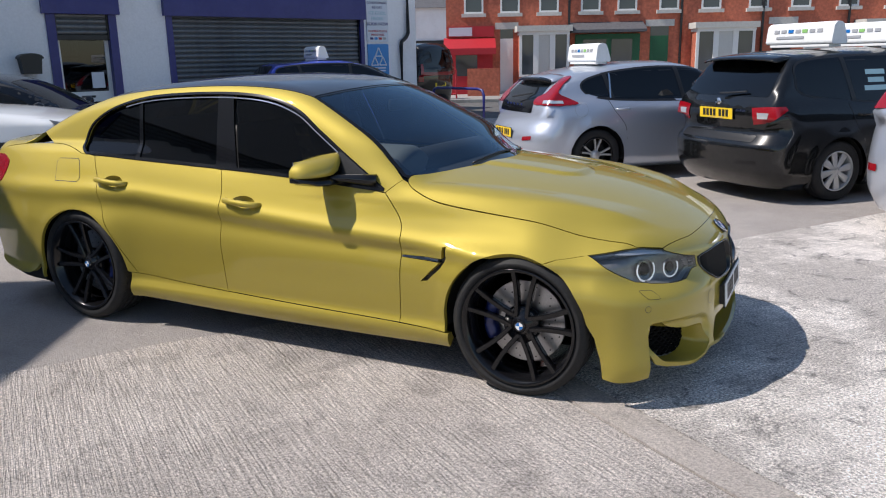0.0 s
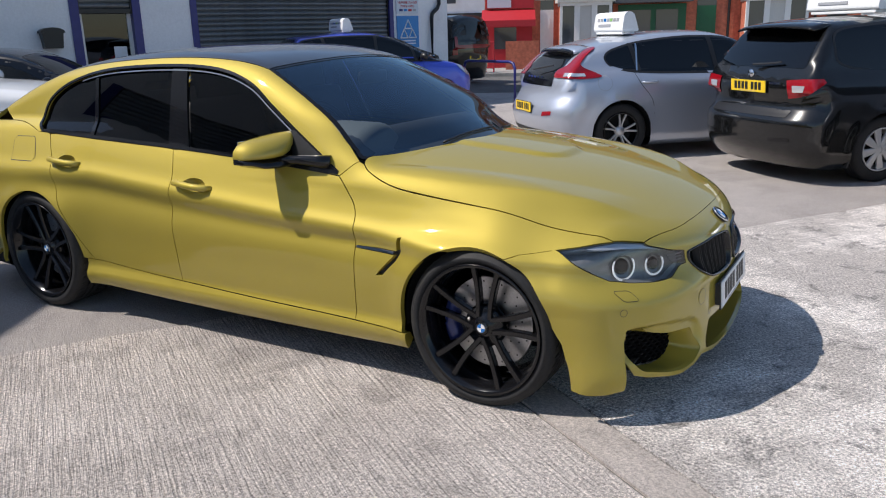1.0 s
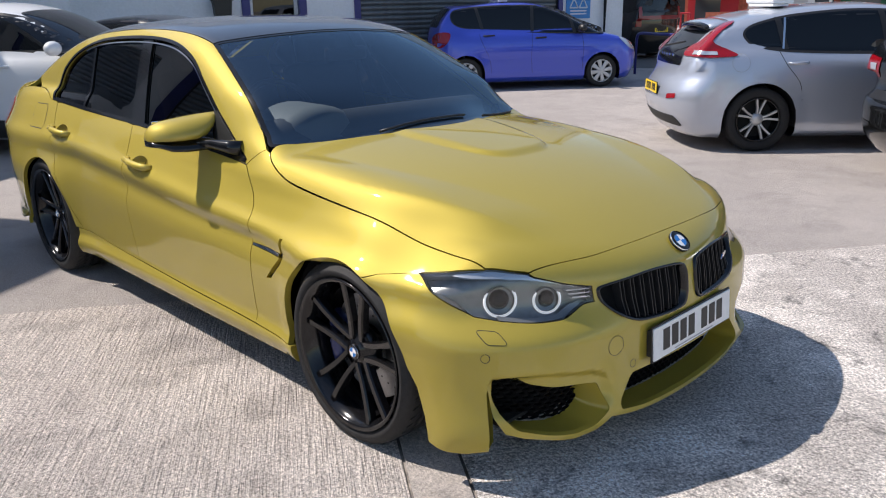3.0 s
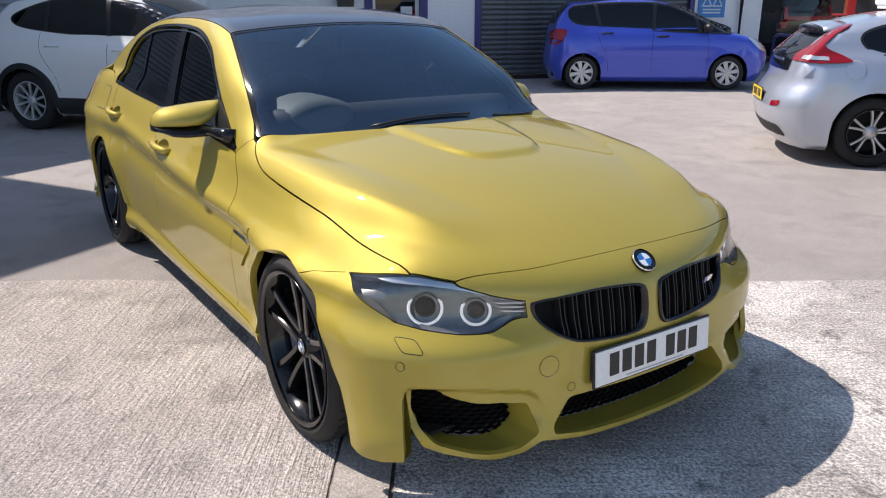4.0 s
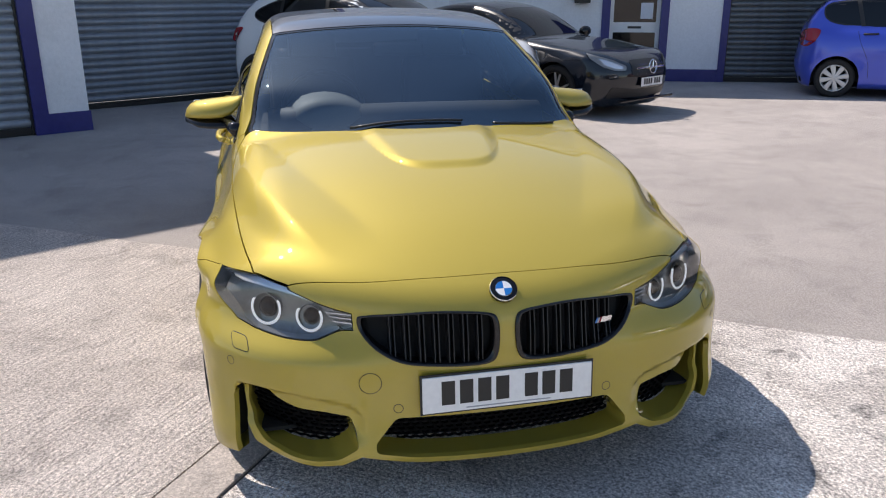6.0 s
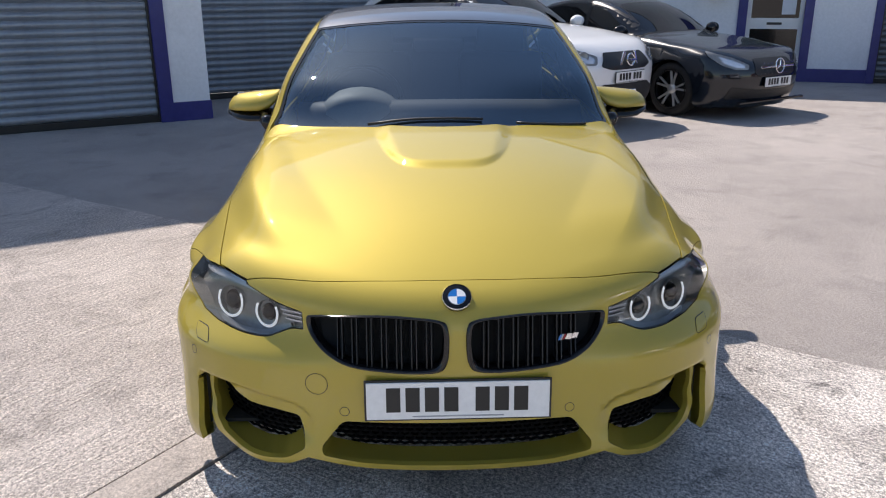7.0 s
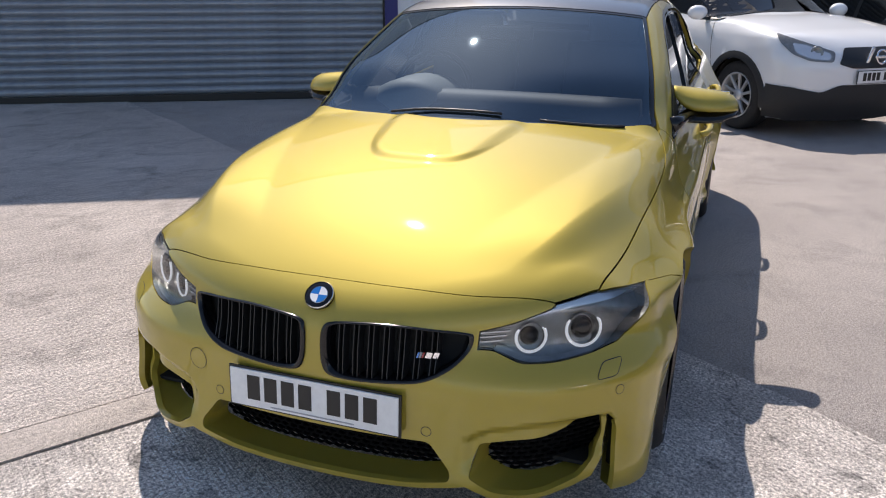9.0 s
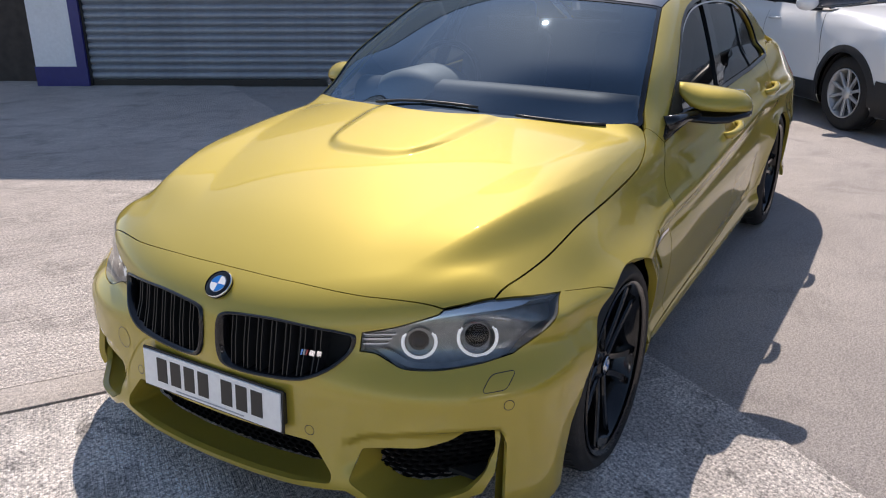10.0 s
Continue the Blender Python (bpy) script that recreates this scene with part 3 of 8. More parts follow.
def door_handle(x, z, parent, s):
    """A pull handle over a dished cup."""
    y = float(cast(saloon, np.array([(x, 0, z)]), (0, 1, 0), 1.3, 0.2)[0, 1])
    V, N, f, n = [], [], [], 28
    for j, k in enumerate((1.0, 0.9, 0.7, 0.4, 0.1)):
        q = cup_outline(x, z, k)
        P = cast(saloon, np.stack([q[:, 0], 0 * q[:, 0], q[:, 1]], axis=1), (0, 1, 0), 1.3, 0.2)
        V.append(P - np.array((0, 0.030 * (1 - k * k), 0)))
        nn = np.stack([-(q[:, 0] - x) * 8.0, 0 * q[:, 0] + 1, -(q[:, 1] - z) * 25.0], axis=1) * np.array((1, 1, 1.0))
        N.append(nn / np.linalg.norm(nn, axis=1, keepdims=True))
        if j:
            f += [((j - 1) * n + i, (j - 1) * n + (i + 1) % n, j * n + (i + 1) % n, j * n + i) for i in range(n)]
    cup = (np.concatenate(V), [k[::-1] for k in f], np.concatenate(N))
    handle = bmesh.new()
    tube(handle, [(x - 0.118, y - 0.004, z + 0.009), (x - 0.10, y + 0.026, z + 0.008), (x - 0.03, y + 0.036, z + 0.003), (x + 0.04, y + 0.034, z - 0.003), (x + 0.095, y + 0.022, z - 0.007), (x + 0.115, y - 0.004, z - 0.009)],
         [0.012, 0.016, 0.0165, 0.0165, 0.0155, 0.012], 12)
    for v in handle.verts:
        v.co.y *= s
    if s < 0:
        bmesh.ops.reverse_faces(handle, faces=handle.faces)
    skin("handle_cup", cup if s > 0 else mirrored(cup), GOLD, parent)
    return part("door_handle", handle, GOLD, parent, smooth=True)


for s, turn in ((1, lambda p: p), (-1, mirrored)):
    fd = skin("front_door", turn(p_front), GOLD, CAR)
    door_handle(-1.555, 0.790, fd, s)
    rd = skin("rear_door", turn(p_rear), GOLD, CAR)
    door_handle(-2.508, 0.850, rd, s)
    skin("side_sill", turn(p_sill), GOLD, CAR)
    q = skin("rear_quarter", turn(p_quarter), GOLD, CAR)
    if s < 0:
        ff = skin("fuel_flap", turn(p_flap), GOLD, q)
        skin("flap_gap", turn(p_flap_gap), INK, ff)

# boot lid, rear bumper face
deck = [(-3.40, 0.0), (-3.40, 0.50), (-3.33, 0.64), (-3.45, 0.70), (-3.74, 0.68), (-3.80, 0.60), (-3.83, 0.3), (-3.84, 0.0)]
deck = deck + [(a, -b) for a, b in deck[::-1][1:-1]]
skin("boot_lid", patch(saloon, TOP, deck, 0.03, depth=0.02), GOLD, CAR)
tail = [(-0.72, 0.28), (0.72, 0.28), (0.74, 0.6), (0.70, 0.94), (-0.70, 0.94), (-0.74, 0.6)]
skin("rear_bumper", patch(saloon, (*BACK[:3], 4.2, 3.0), tail, 0.03, depth=0.02), GOLD, CAR)
spoiler = bmesh.new()
tube(spoiler, [(-3.80 + 0.12 * t * t, 0.60 * t, 1.036 - 0.02 * t * t) for t in np.linspace(-1, 1, 17)], 0.009, 8)
part("boot_spoiler", spoiler, GOLD, CAR, smooth=True)
lamp_rear = [(-3.52, 0.80), (-3.50, 0.92), (-3.60, 0.955), (-3.77, 0.945), (-3.80, 0.85), (-3.79, 0.78)]
p_tail = patch(saloon, SIDE, fillet(lamp_rear, 0.03), 0.02, depth=0.01, off=0.004)
for turn in (lambda p: p, mirrored):
    skin("tail_lamp", turn(p_tail), REDLENS, CAR, "red tail lamp")

# cabin: side frames, glass, roof
dlo = fair([(-2.80, 0.992), (-2.855, 1.03), (-2.865, 1.08), (-2.82, 1.165), (-2.66, 1.250), (-2.37, 1.312), (-1.9, 1.333), (-1.55, 1.316), (-1.32, 1.255), (-1.16, 1.160), (-1.0, 1.060), (-0.86, 0.970)], 6)
dlo_loop = chain(dlo, np.array([(-0.735, 0.890)]), np.stack([np.linspace(-0.735, -2.76, 30), z_belt(np.linspace(-0.735, -2.76, 30)) + 0.008], axis=1)[1:])
ROOF_EDGE = spline((-2.75, -2.3, -1.8, -1.28), (0.565, 0.575, 0.575, 0.575))
rail_top = on_top(np.stack([np.linspace(-2.78, -1.26, 24), ROOF_EDGE(np.linspace(-2.78, -1.26, 24))], axis=1), 1)
screen_side = on_top([(-1.26, 0.575), (-1.05, 0.622), (-0.86, 0.664), (-0.715, 0.692)], 6)
rear_side = on_top([(-3.36, 0.60), (-3.2, 0.60), (-3.0, 0.595), (-2.78, 0.565)], 6)
RAIL_AXES = slanted((0, 0.78, 0.62), (1, 0, 0), 1.6, 0.8)
belt_run = chain(laid([(-0.65, 0.725, 0.94), (-0.69, 0.745, 0.90)], FENDER_AXES, 2), run(z_belt, -0.725, -2.84, 30))
frame_loop = chain(rail_top, screen_side[1:], belt_run, quarter_top[::-1][1:12], rear_side[1:-1])
rail = patch(saloon, RAIL_AXES, narrowed(frame_loop, RAIL_AXES, 0.001), 0.018, holes=[cast(saloon, np.array([(a, 0, b) for a, b in dlo_loop]), (0, 1, 0), 1.3, 0.2)], depth=0.02)


def strip(pts, w):
    """A flat band of width w about a curve in the plane."""
    p = np.array(pts, float)
    t = np.gradient(p, axis=0)
    n = np.stack([-t[:, 1], t[:, 0]], axis=1) / np.maximum(np.linalg.norm(t, axis=1, keepdims=True), 1e-9)
    return np.concatenate([p + n * w / 2, (p - n * w / 2)[::-1]])


def pane(x0, x1, lean0=0.0, lean1=0.0):
    """The part of the side opening between two leaning uprights."""
    q = dlo_loop
    xx = np.array([(x0 + lean0 * (b - 1.1), x1 + lean1 * (b - 1.1)) for a, b in q])
    return np.stack([np.clip(q[:, 0], xx[:, 0], xx[:, 1]), q[:, 1]], axis=1)


panes = [patch(saloon, SIDE, pane(a, b, la, lb), 0.03, depth=0, off=-0.016) for a, b, la, lb in
         ((-1.69, -0.6, -0.27, 0), (-2.40, -1.83, -0.30, -0.18), (-2.95, -2.43, 0, -0.30))]
p_pillar = patch(saloon, SIDE, [(-1.80, 0.948), (-1.87, 1.328), (-1.765, 1.326), (-1.655, 0.942)], 0.03, depth=0.012, off=-0.006)
p_divide = patch(saloon, SIDE, [(-2.392, 0.972), (-2.482, 1.286), (-2.456, 1.291), (-2.362, 0.972)], 0.03, depth=0.01, off=-0.010)
p_black = patch(saloon, SIDE, strip(chain(dlo_loop[-1:], dlo, [(-0.735, 0.890)]), 0.013), 0.03, depth=0.008, off=0.002)
p_trim = patch(saloon, SIDE, strip(dlo_loop[len(dlo):], 0.016), 0.03, depth=0.008, off=0.004)
p_shine = patch(saloon, SIDE, strip(np.array(dlo)[26:] + np.array((0.0, -0.020)), 0.006), 0.03, depth=0.01, off=-0.004)
p_sail = patch(saloon, SIDE, [(-0.74, 0.892), (-1.0, 1.058), (-1.03, 1.05), (-0.97, 0.905)], 0.03, depth=0.012, off=0.003)
for turn in (lambda p: p, mirrored):
    fr = skin("cabin_frame", turn(rail), GOLD, CAR, "gold roof rail with pillars")
    skin("pillar_cover", turn(p_pillar), GLOSS_BLACK, fr)
    skin("quarter_divider", turn(p_divide), GLOSS_BLACK, fr)
    skin("window_surround", turn(p_black), GLOSS_BLACK, fr)
    skin("window_trim", turn(p_trim), GLOSS_BLACK, fr)
    skin("bright_trim", turn(p_shine), CHROME, fr, "thin bright trim inside the window line")
    skin("mirror_sail", turn(p_sail), SATIN_BLACK, fr)
    for i, p in enumerate(panes):
        ob = skin("side_window", turn(p), PRIVACY, CAR, "dark privacy-tinted side window")
        ob.visible_shadow = False

rail_in = rail_top * np.array((1, 1, 1))
roof_loop = chain(rail_top, on_top([(-1.26, 0.575), (-1.225, 0.45), (-1.19, 0.25), (-1.18, 0.0)], 5)[1:])
roof_loop = chain(roof_loop, (roof_loop * np.array((1, -1, 1)))[::-1][1:], on_top([(-2.78, -0.565), (-2.72, -0.3), (-2.70, 0.0), (-2.72, 0.3), (-2.78, 0.565)], 4)[1:-1])
skin("roof_panel", patch(saloon, TOP, narrowed(roof_loop, TOP, 0.003), 0.03, depth=0.02), CARBON, CAR, "glossy black carbon roof panel")
glasshouse = lambda P: saloon_cabin(P[:, 0], np.sqrt(P[:, 1] ** 2 + 1e-8), P[:, 2])
screen_half = chain(on_top([(-1.18, 0.0), (-1.19, 0.25), (-1.225, 0.45), (-1.26, 0.575)], 5), screen_side[1:], fair([(-0.715, 0.692, 0.95), (-0.635, 0.695, 0.925), (-0.535, 0.5, 0.92), (-0.43, 0.3, 0.92), (-0.355, 0.12, 0.92), (-0.335, 0.0, 0.92)], 5)[1:])
screen = chain(screen_half, (screen_half * np.array((1, -1, 1)))[::-1][1:-1])
ob = skin("windscreen", patch(glasshouse, WIND_AXES, narrowed(screen, WIND_AXES, 0.012), 0.03, depth=0, off=-0.004), WINDSCREEN, CAR, "tinted windscreen")
ob.visible_shadow = False
band = patch(glasshouse, WIND_AXES, narrowed(screen, WIND_AXES, 0.002), 0.03, holes=[narrowed(screen, WIND_AXES, 0.017)], depth=0.01, off=-0.002)
skin("windscreen_seal", band, GLOSS_BLACK, CAR)
rear_glass = [(-2.74, 0.55), (-3.35, 0.58), (-3.38, 0.0), (-3.35, -0.58), (-2.74, -0.55), (-2.72, 0.0)]
skin("rear_window", patch(saloon, TOP, rear_glass, 0.04, depth=0.0, off=-0.003), PRIVACY, CAR)

# front bumper: a middle and two wrapped corners, with the lamps, kidneys and intakes cut out
SEAM = 0.424
kidney = fair([(0.026, 0.600), (0.045, 0.620), (0.12, 0.629), (0.22, 0.632), (0.351, 0.623), (0.395, 0.618), (0.417, 0.611), (0.415, 0.580), (0.399, 0.553), (0.368, 0.524), (0.317, 0.496), (0.259, 0.482), (0.137, 0.472), (0.055, 0.476), (0.030, 0.50), (0.023, 0.55)], 4, True)
intake = fillet([(-0.322, 0.320), (0.322, 0.320), (0.384, 0.242), (0.382, 0.215), (0.27, 0.198), (0.14, 0.193), (0.0, 0.192), (-0.14, 0.193), (-0.27, 0.198), (-0.382, 0.215), (-0.384, 0.242)], 0.016)
at_seam = cast(saloon, np.array([(0.639, SEAM, 0)]), (0, 0, 1), 1.8, 0.2)
seam_line = chain(at_seam, on_front([(SEAM, z) for z in np.linspace(at_seam[0, 2] - 0.003, 0.205, 40)], 1))
nose_mid = chain(hood_nose[hood_nose[:, 1] < SEAM - 0.01], seam_line)
mid_half = chain(nose_mid, on_front([(SEAM, 0.205), (0.38, 0.197), (0.27, 0.181), (0.14, 0.175), (0.0, 0.174)], 4)[1:])
mid_loop = chain(mid_half, (mid_half * np.array((1, -1, 1)))[::-1][1:-1])
lamp_roof = on_front([(0.600, 0.674), (0.555, 0.657), (0.50, 0.638), (0.430, 0.622)], 4)
lamp_foot = on_front([(0.428, 0.572), (0.465, 0.569), (0.50, 0.554), (0.54, 0.540), (0.605, 0.538), (0.655, 0.5425), (0.70, 0.549)], 4)
lamp_tail = on_side([(0.49, 0.563), (0.435, 0.594), (0.367, 0.636), (0.320, 0.660), (0.288, 0.672)], 4)
lamp_loop = chain(lamp_roof, lamp_foot, lamp_tail, lamp_crest[::-1][1:], hood_lamp[::-1])
low_edge = on_side([(0.395, 0.150), (0.45, 0.138), (0.52, 0.140)], 3)
low_front = on_front([(0.80, 0.146), (0.776, 0.152), (0.776, 0.345), (0.768, 0.372), (0.752, 0.378), (0.746, 0.345), (0.744, 0.25), (0.722, 0.195), (0.68, 0.178), (0.55, 0.164), (0.48, 0.175), (SEAM, 0.205)], 1)
corner_loop = chain(hood_nose[hood_nose[:, 1] > SEAM + 0.01], lamp_roof[1:], lamp_foot, lamp_tail, bumper_joint[::-1][1:], front_arch_low[1:], low_edge[1:], low_front, seam_line[::-1])
side_intake = fillet([(0.733, 0.380), (0.690, 0.381), (0.653, 0.350), (0.60, 0.337), (0.52, 0.330), (0.448, 0.318), (0.430, 0.232), (0.49, 0.194), (0.55, 0.184), (0.63, 0.190), (0.695, 0.205), (0.722, 0.245), (0.735, 0.31)], 0.014)
slot = np.array([(0.776, 0.152), (0.776, 0.345), (0.768, 0.372), (0.752, 0.378), (0.746, 0.345), (0.744, 0.25), (0.744, 0.17)])


def on_nose(q):
    return cast(saloon, np.array([(0, a, b) for a, b in q]), (1, 0, 0), 1.2, -0.3)


kidney_3d, intake_3d, side_3d, slot_3d = on_nose(kidney), on_nose(intake), on_nose(side_intake), on_nose(slot)
seam_open = lambda p: abs(abs(p[1]) - SEAM) < 0.004
flip_y = np.array((1, -1, 1))
p_mid = patch(saloon, FRONT, mid_loop, 0.017, holes=[kidney_3d, kidney_3d * flip_y, intake_3d], depth=0.018, open_at=seam_open)
p_corner = patch(saloon, BUMPER_AXES, corner_loop, 0.012, holes=[side_3d], depth=0.018, open_at=seam_open)
BUMPER = skin("front_bumper", joined(p_mid, p_corner, mirrored(p_corner)), GOLD, CAR, "gold front bumper with three intakes")


def lining(loop, back, lift, shrink):
    """Walls from an opening's rim to a smaller opening further back."""
    c = loop.mean(axis=0)
    top = loop[:, 2].max()
    inner = np.stack([loop[:, 0] - back, c[1] + (loop[:, 1] - c[1]) * shrink, top - 0.004 - (top - loop[:, 2]) * lift], axis=1)
    n = len(loop)
    mids = loop * 0.45 + inner * 0.55
    mids[:, 2] -= 0.006
    V = np.concatenate([loop - np.array((0.004, 0, 0)), mids, inner])
    return V, [(k * n + i, k * n + (i + 1) % n, k * n + n + (i + 1) % n, k * n + n + i) for k in (0, 1) for i in range(n)], inner


def honeycomb(loop2d, cell, bar, deep):
    """A hexagonal mesh clipped to a flat outline (y, z), facing x."""
    bm = bmesh.new()
    poly = np.array(loop2d)
    lo, hi = poly.min(0), poly.max(0)
    j = 0
    z = lo[1]
    while z < hi[1] + cell:
        y = lo[0] + (cell * 0.85 if j % 2 else 0)
        while y < hi[0] + cell:
            if within(poly, np.array([(y, z)]))[0]:
                ring = [(y + cell * 0.98 * math.cos(a), z + cell * 0.56 * math.sin(a)) for a in [math.pi / 6 + k * math.pi / 3 for k in range(6)]]
                for k in range(6):
                    a, b = ring[k], ring[(k + 1) % 6]
                    q = [((a[0] + (y - a[0]) * f), (a[1] + (z - a[1]) * f)) for f in (0.0, bar)]
                    r = [((b[0] + (y - b[0]) * f), (b[1] + (z - b[1]) * f)) for f in (0.0, bar)]
                    f0 = [bm.verts.new((0, *p)) for p in (q[0], r[0], r[1], q[1])]
                    f1 = [bm.verts.new((-deep, *p)) for p in (q[1], r[1])]
                    bm.faces.new(f0)
                    bm.faces.new((f0[3], f0[2], f1[1], f1[0]))
            y += cell * 1.7
        z += cell * 0.86
        j += 1
    return bm


def intake_set(loop, back, lift, shrink, cell, x_mesh, mat, name):
    V, f, inner = lining(loop, back, lift, shrink)
    ob = raw(name, V, f, mat, BUMPER)
    flat = inner[:, 1:] 
    comb = honeycomb(flat, cell, 0.24, 0.012)
    bow = np.polyfit(inner[:, 1], inner[:, 0], 2)
    for v in comb.verts:
        v.co.x += float(np.polyval(bow, v.co.y)) + x_mesh
    part("honeycomb_grille", comb, DULLBLACK, ob, "black honeycomb intake mesh")
    wall = bmesh.new()
    vs = [wall.verts.new(p - np.array((0.035, 0, 0))) for p in inner]
    wall.faces.new(vs)
    part("intake_backing", wall, UNDER, ob)
    return ob


intake_set(intake_3d, 0.105, 0.98, 0.96, 0.017, 0.0, GOLD, "middle_intake")
for s in (1, -1):
    intake_set(side_3d * np.array((1, s, 1)), 0.125, 0.97, 0.90, 0.017, 0.02, GOLD, "side_intake")
    V, f, inner = lining(slot_3d * np.array((1, s, 1)), 0.09, 0.96, 0.9)
    ob = raw("slot_lining", V, f, GOLD, BUMPER)
    raw("slot_back", V, [tuple(range(2 * len(inner), 3 * len(inner)))], SATIN_BLACK, ob)

# kidneys
for s in (1, -1):
    k3 = kidney_3d * np.array((1, s, 1))
    c = k3.mean(axis=0)
    fr = bmesh.new()
    n = len(k3)
    layers = []
    for grow, dx in ((1.0, -0.012), (1.0, 0.006), (0.965, 0.010), (0.90, 0.004), (0.89, -0.04)):
        layers.append([fr.verts.new(Vector(c + (p - c) * np.array((1, 1 - (1 - grow) * 0.8, grow)) + np.array((dx, 0, 0)))) for p in k3])
    for a, b in zip(layers, layers[1:]):
        for i in range(n):
            fr.faces.new((a[i], a[(i + 1) % n], b[(i + 1) % n], b[i]))
    bmesh.ops.recalc_face_normals(fr, faces=fr.faces)
    KID = part("kidney_grille", fr, GLOSS_BLACK, CAR, "gloss black kidney grille", smooth=True)
    back = bmesh.new()
    back.faces.new([back.verts.new(Vector(c + (p - c) * 0.98 - np.array((0.06, 0, 0)))) for p in k3])
    part("grille_backing", back, UNDER, KID)
    for i in range(7):
        yy = 0.078 + 0.041 * i
        zs = [p[1] for p in kidney if abs(p[0] - yy) < 0.03]
        z0, z1 = min(zs) + 0.004, max(zs) - 0.004
        for e in (-0.0065, 0.0065):
            xx = [float(cast(saloon, np.array([(0, yy + e, z)]), (1, 0, 0), 1.2, 0.3)[0, 0]) for z in (z0, (z0 + z1) / 2, z1)]
            sl = bmesh.new()
            for (za, xa), (zb, xb) in (((z0, xx[0]), ((z0 + z1) / 2, xx[1])), (((z0 + z1) / 2, xx[1]), (z1, xx[2]))):
                qs = [sl.verts.new((x - d, s * (yy + e + w), z)) for z, x in ((za, xa), (zb, xb)) for d, w in ((0.004, -0.0012), (0.004, 0.0012), (0.034, 0.004), (0.034, -0.004))]
                for j in range(4):
                    sl.faces.new((qs[j], qs[(j + 1) % 4], qs[4 + (j + 1) % 4], qs[4 + j]))
            bmesh.ops.recalc_face_normals(sl, faces=sl.faces)
            part("grille_slat", sl, SATIN_BLACK, KID)
    if s > 0:
        for i, (mat, w) in enumerate(((BADGEBLUE, 0.005), (INKGREY, 0.005), (REDLENS, 0.005), (CHROME, 0.016), (CHROME, 0.014))):
            y0 = 0.285 + (0, 0.0065, 0.013, 0.027, 0.045)[i]
            b = boxed((0.003, w, 0.017), Matrix.Translation((0.745 - 0.3 * (y0 - 0.28), y0, 0.556)) @ Matrix.Shear("XZ", 4, (0, 0)), 0)
            for v in b.verts:
                v.co.y += (v.co.z - 0.556) * 0.35
            part("grille_emblem", b, mat, KID)

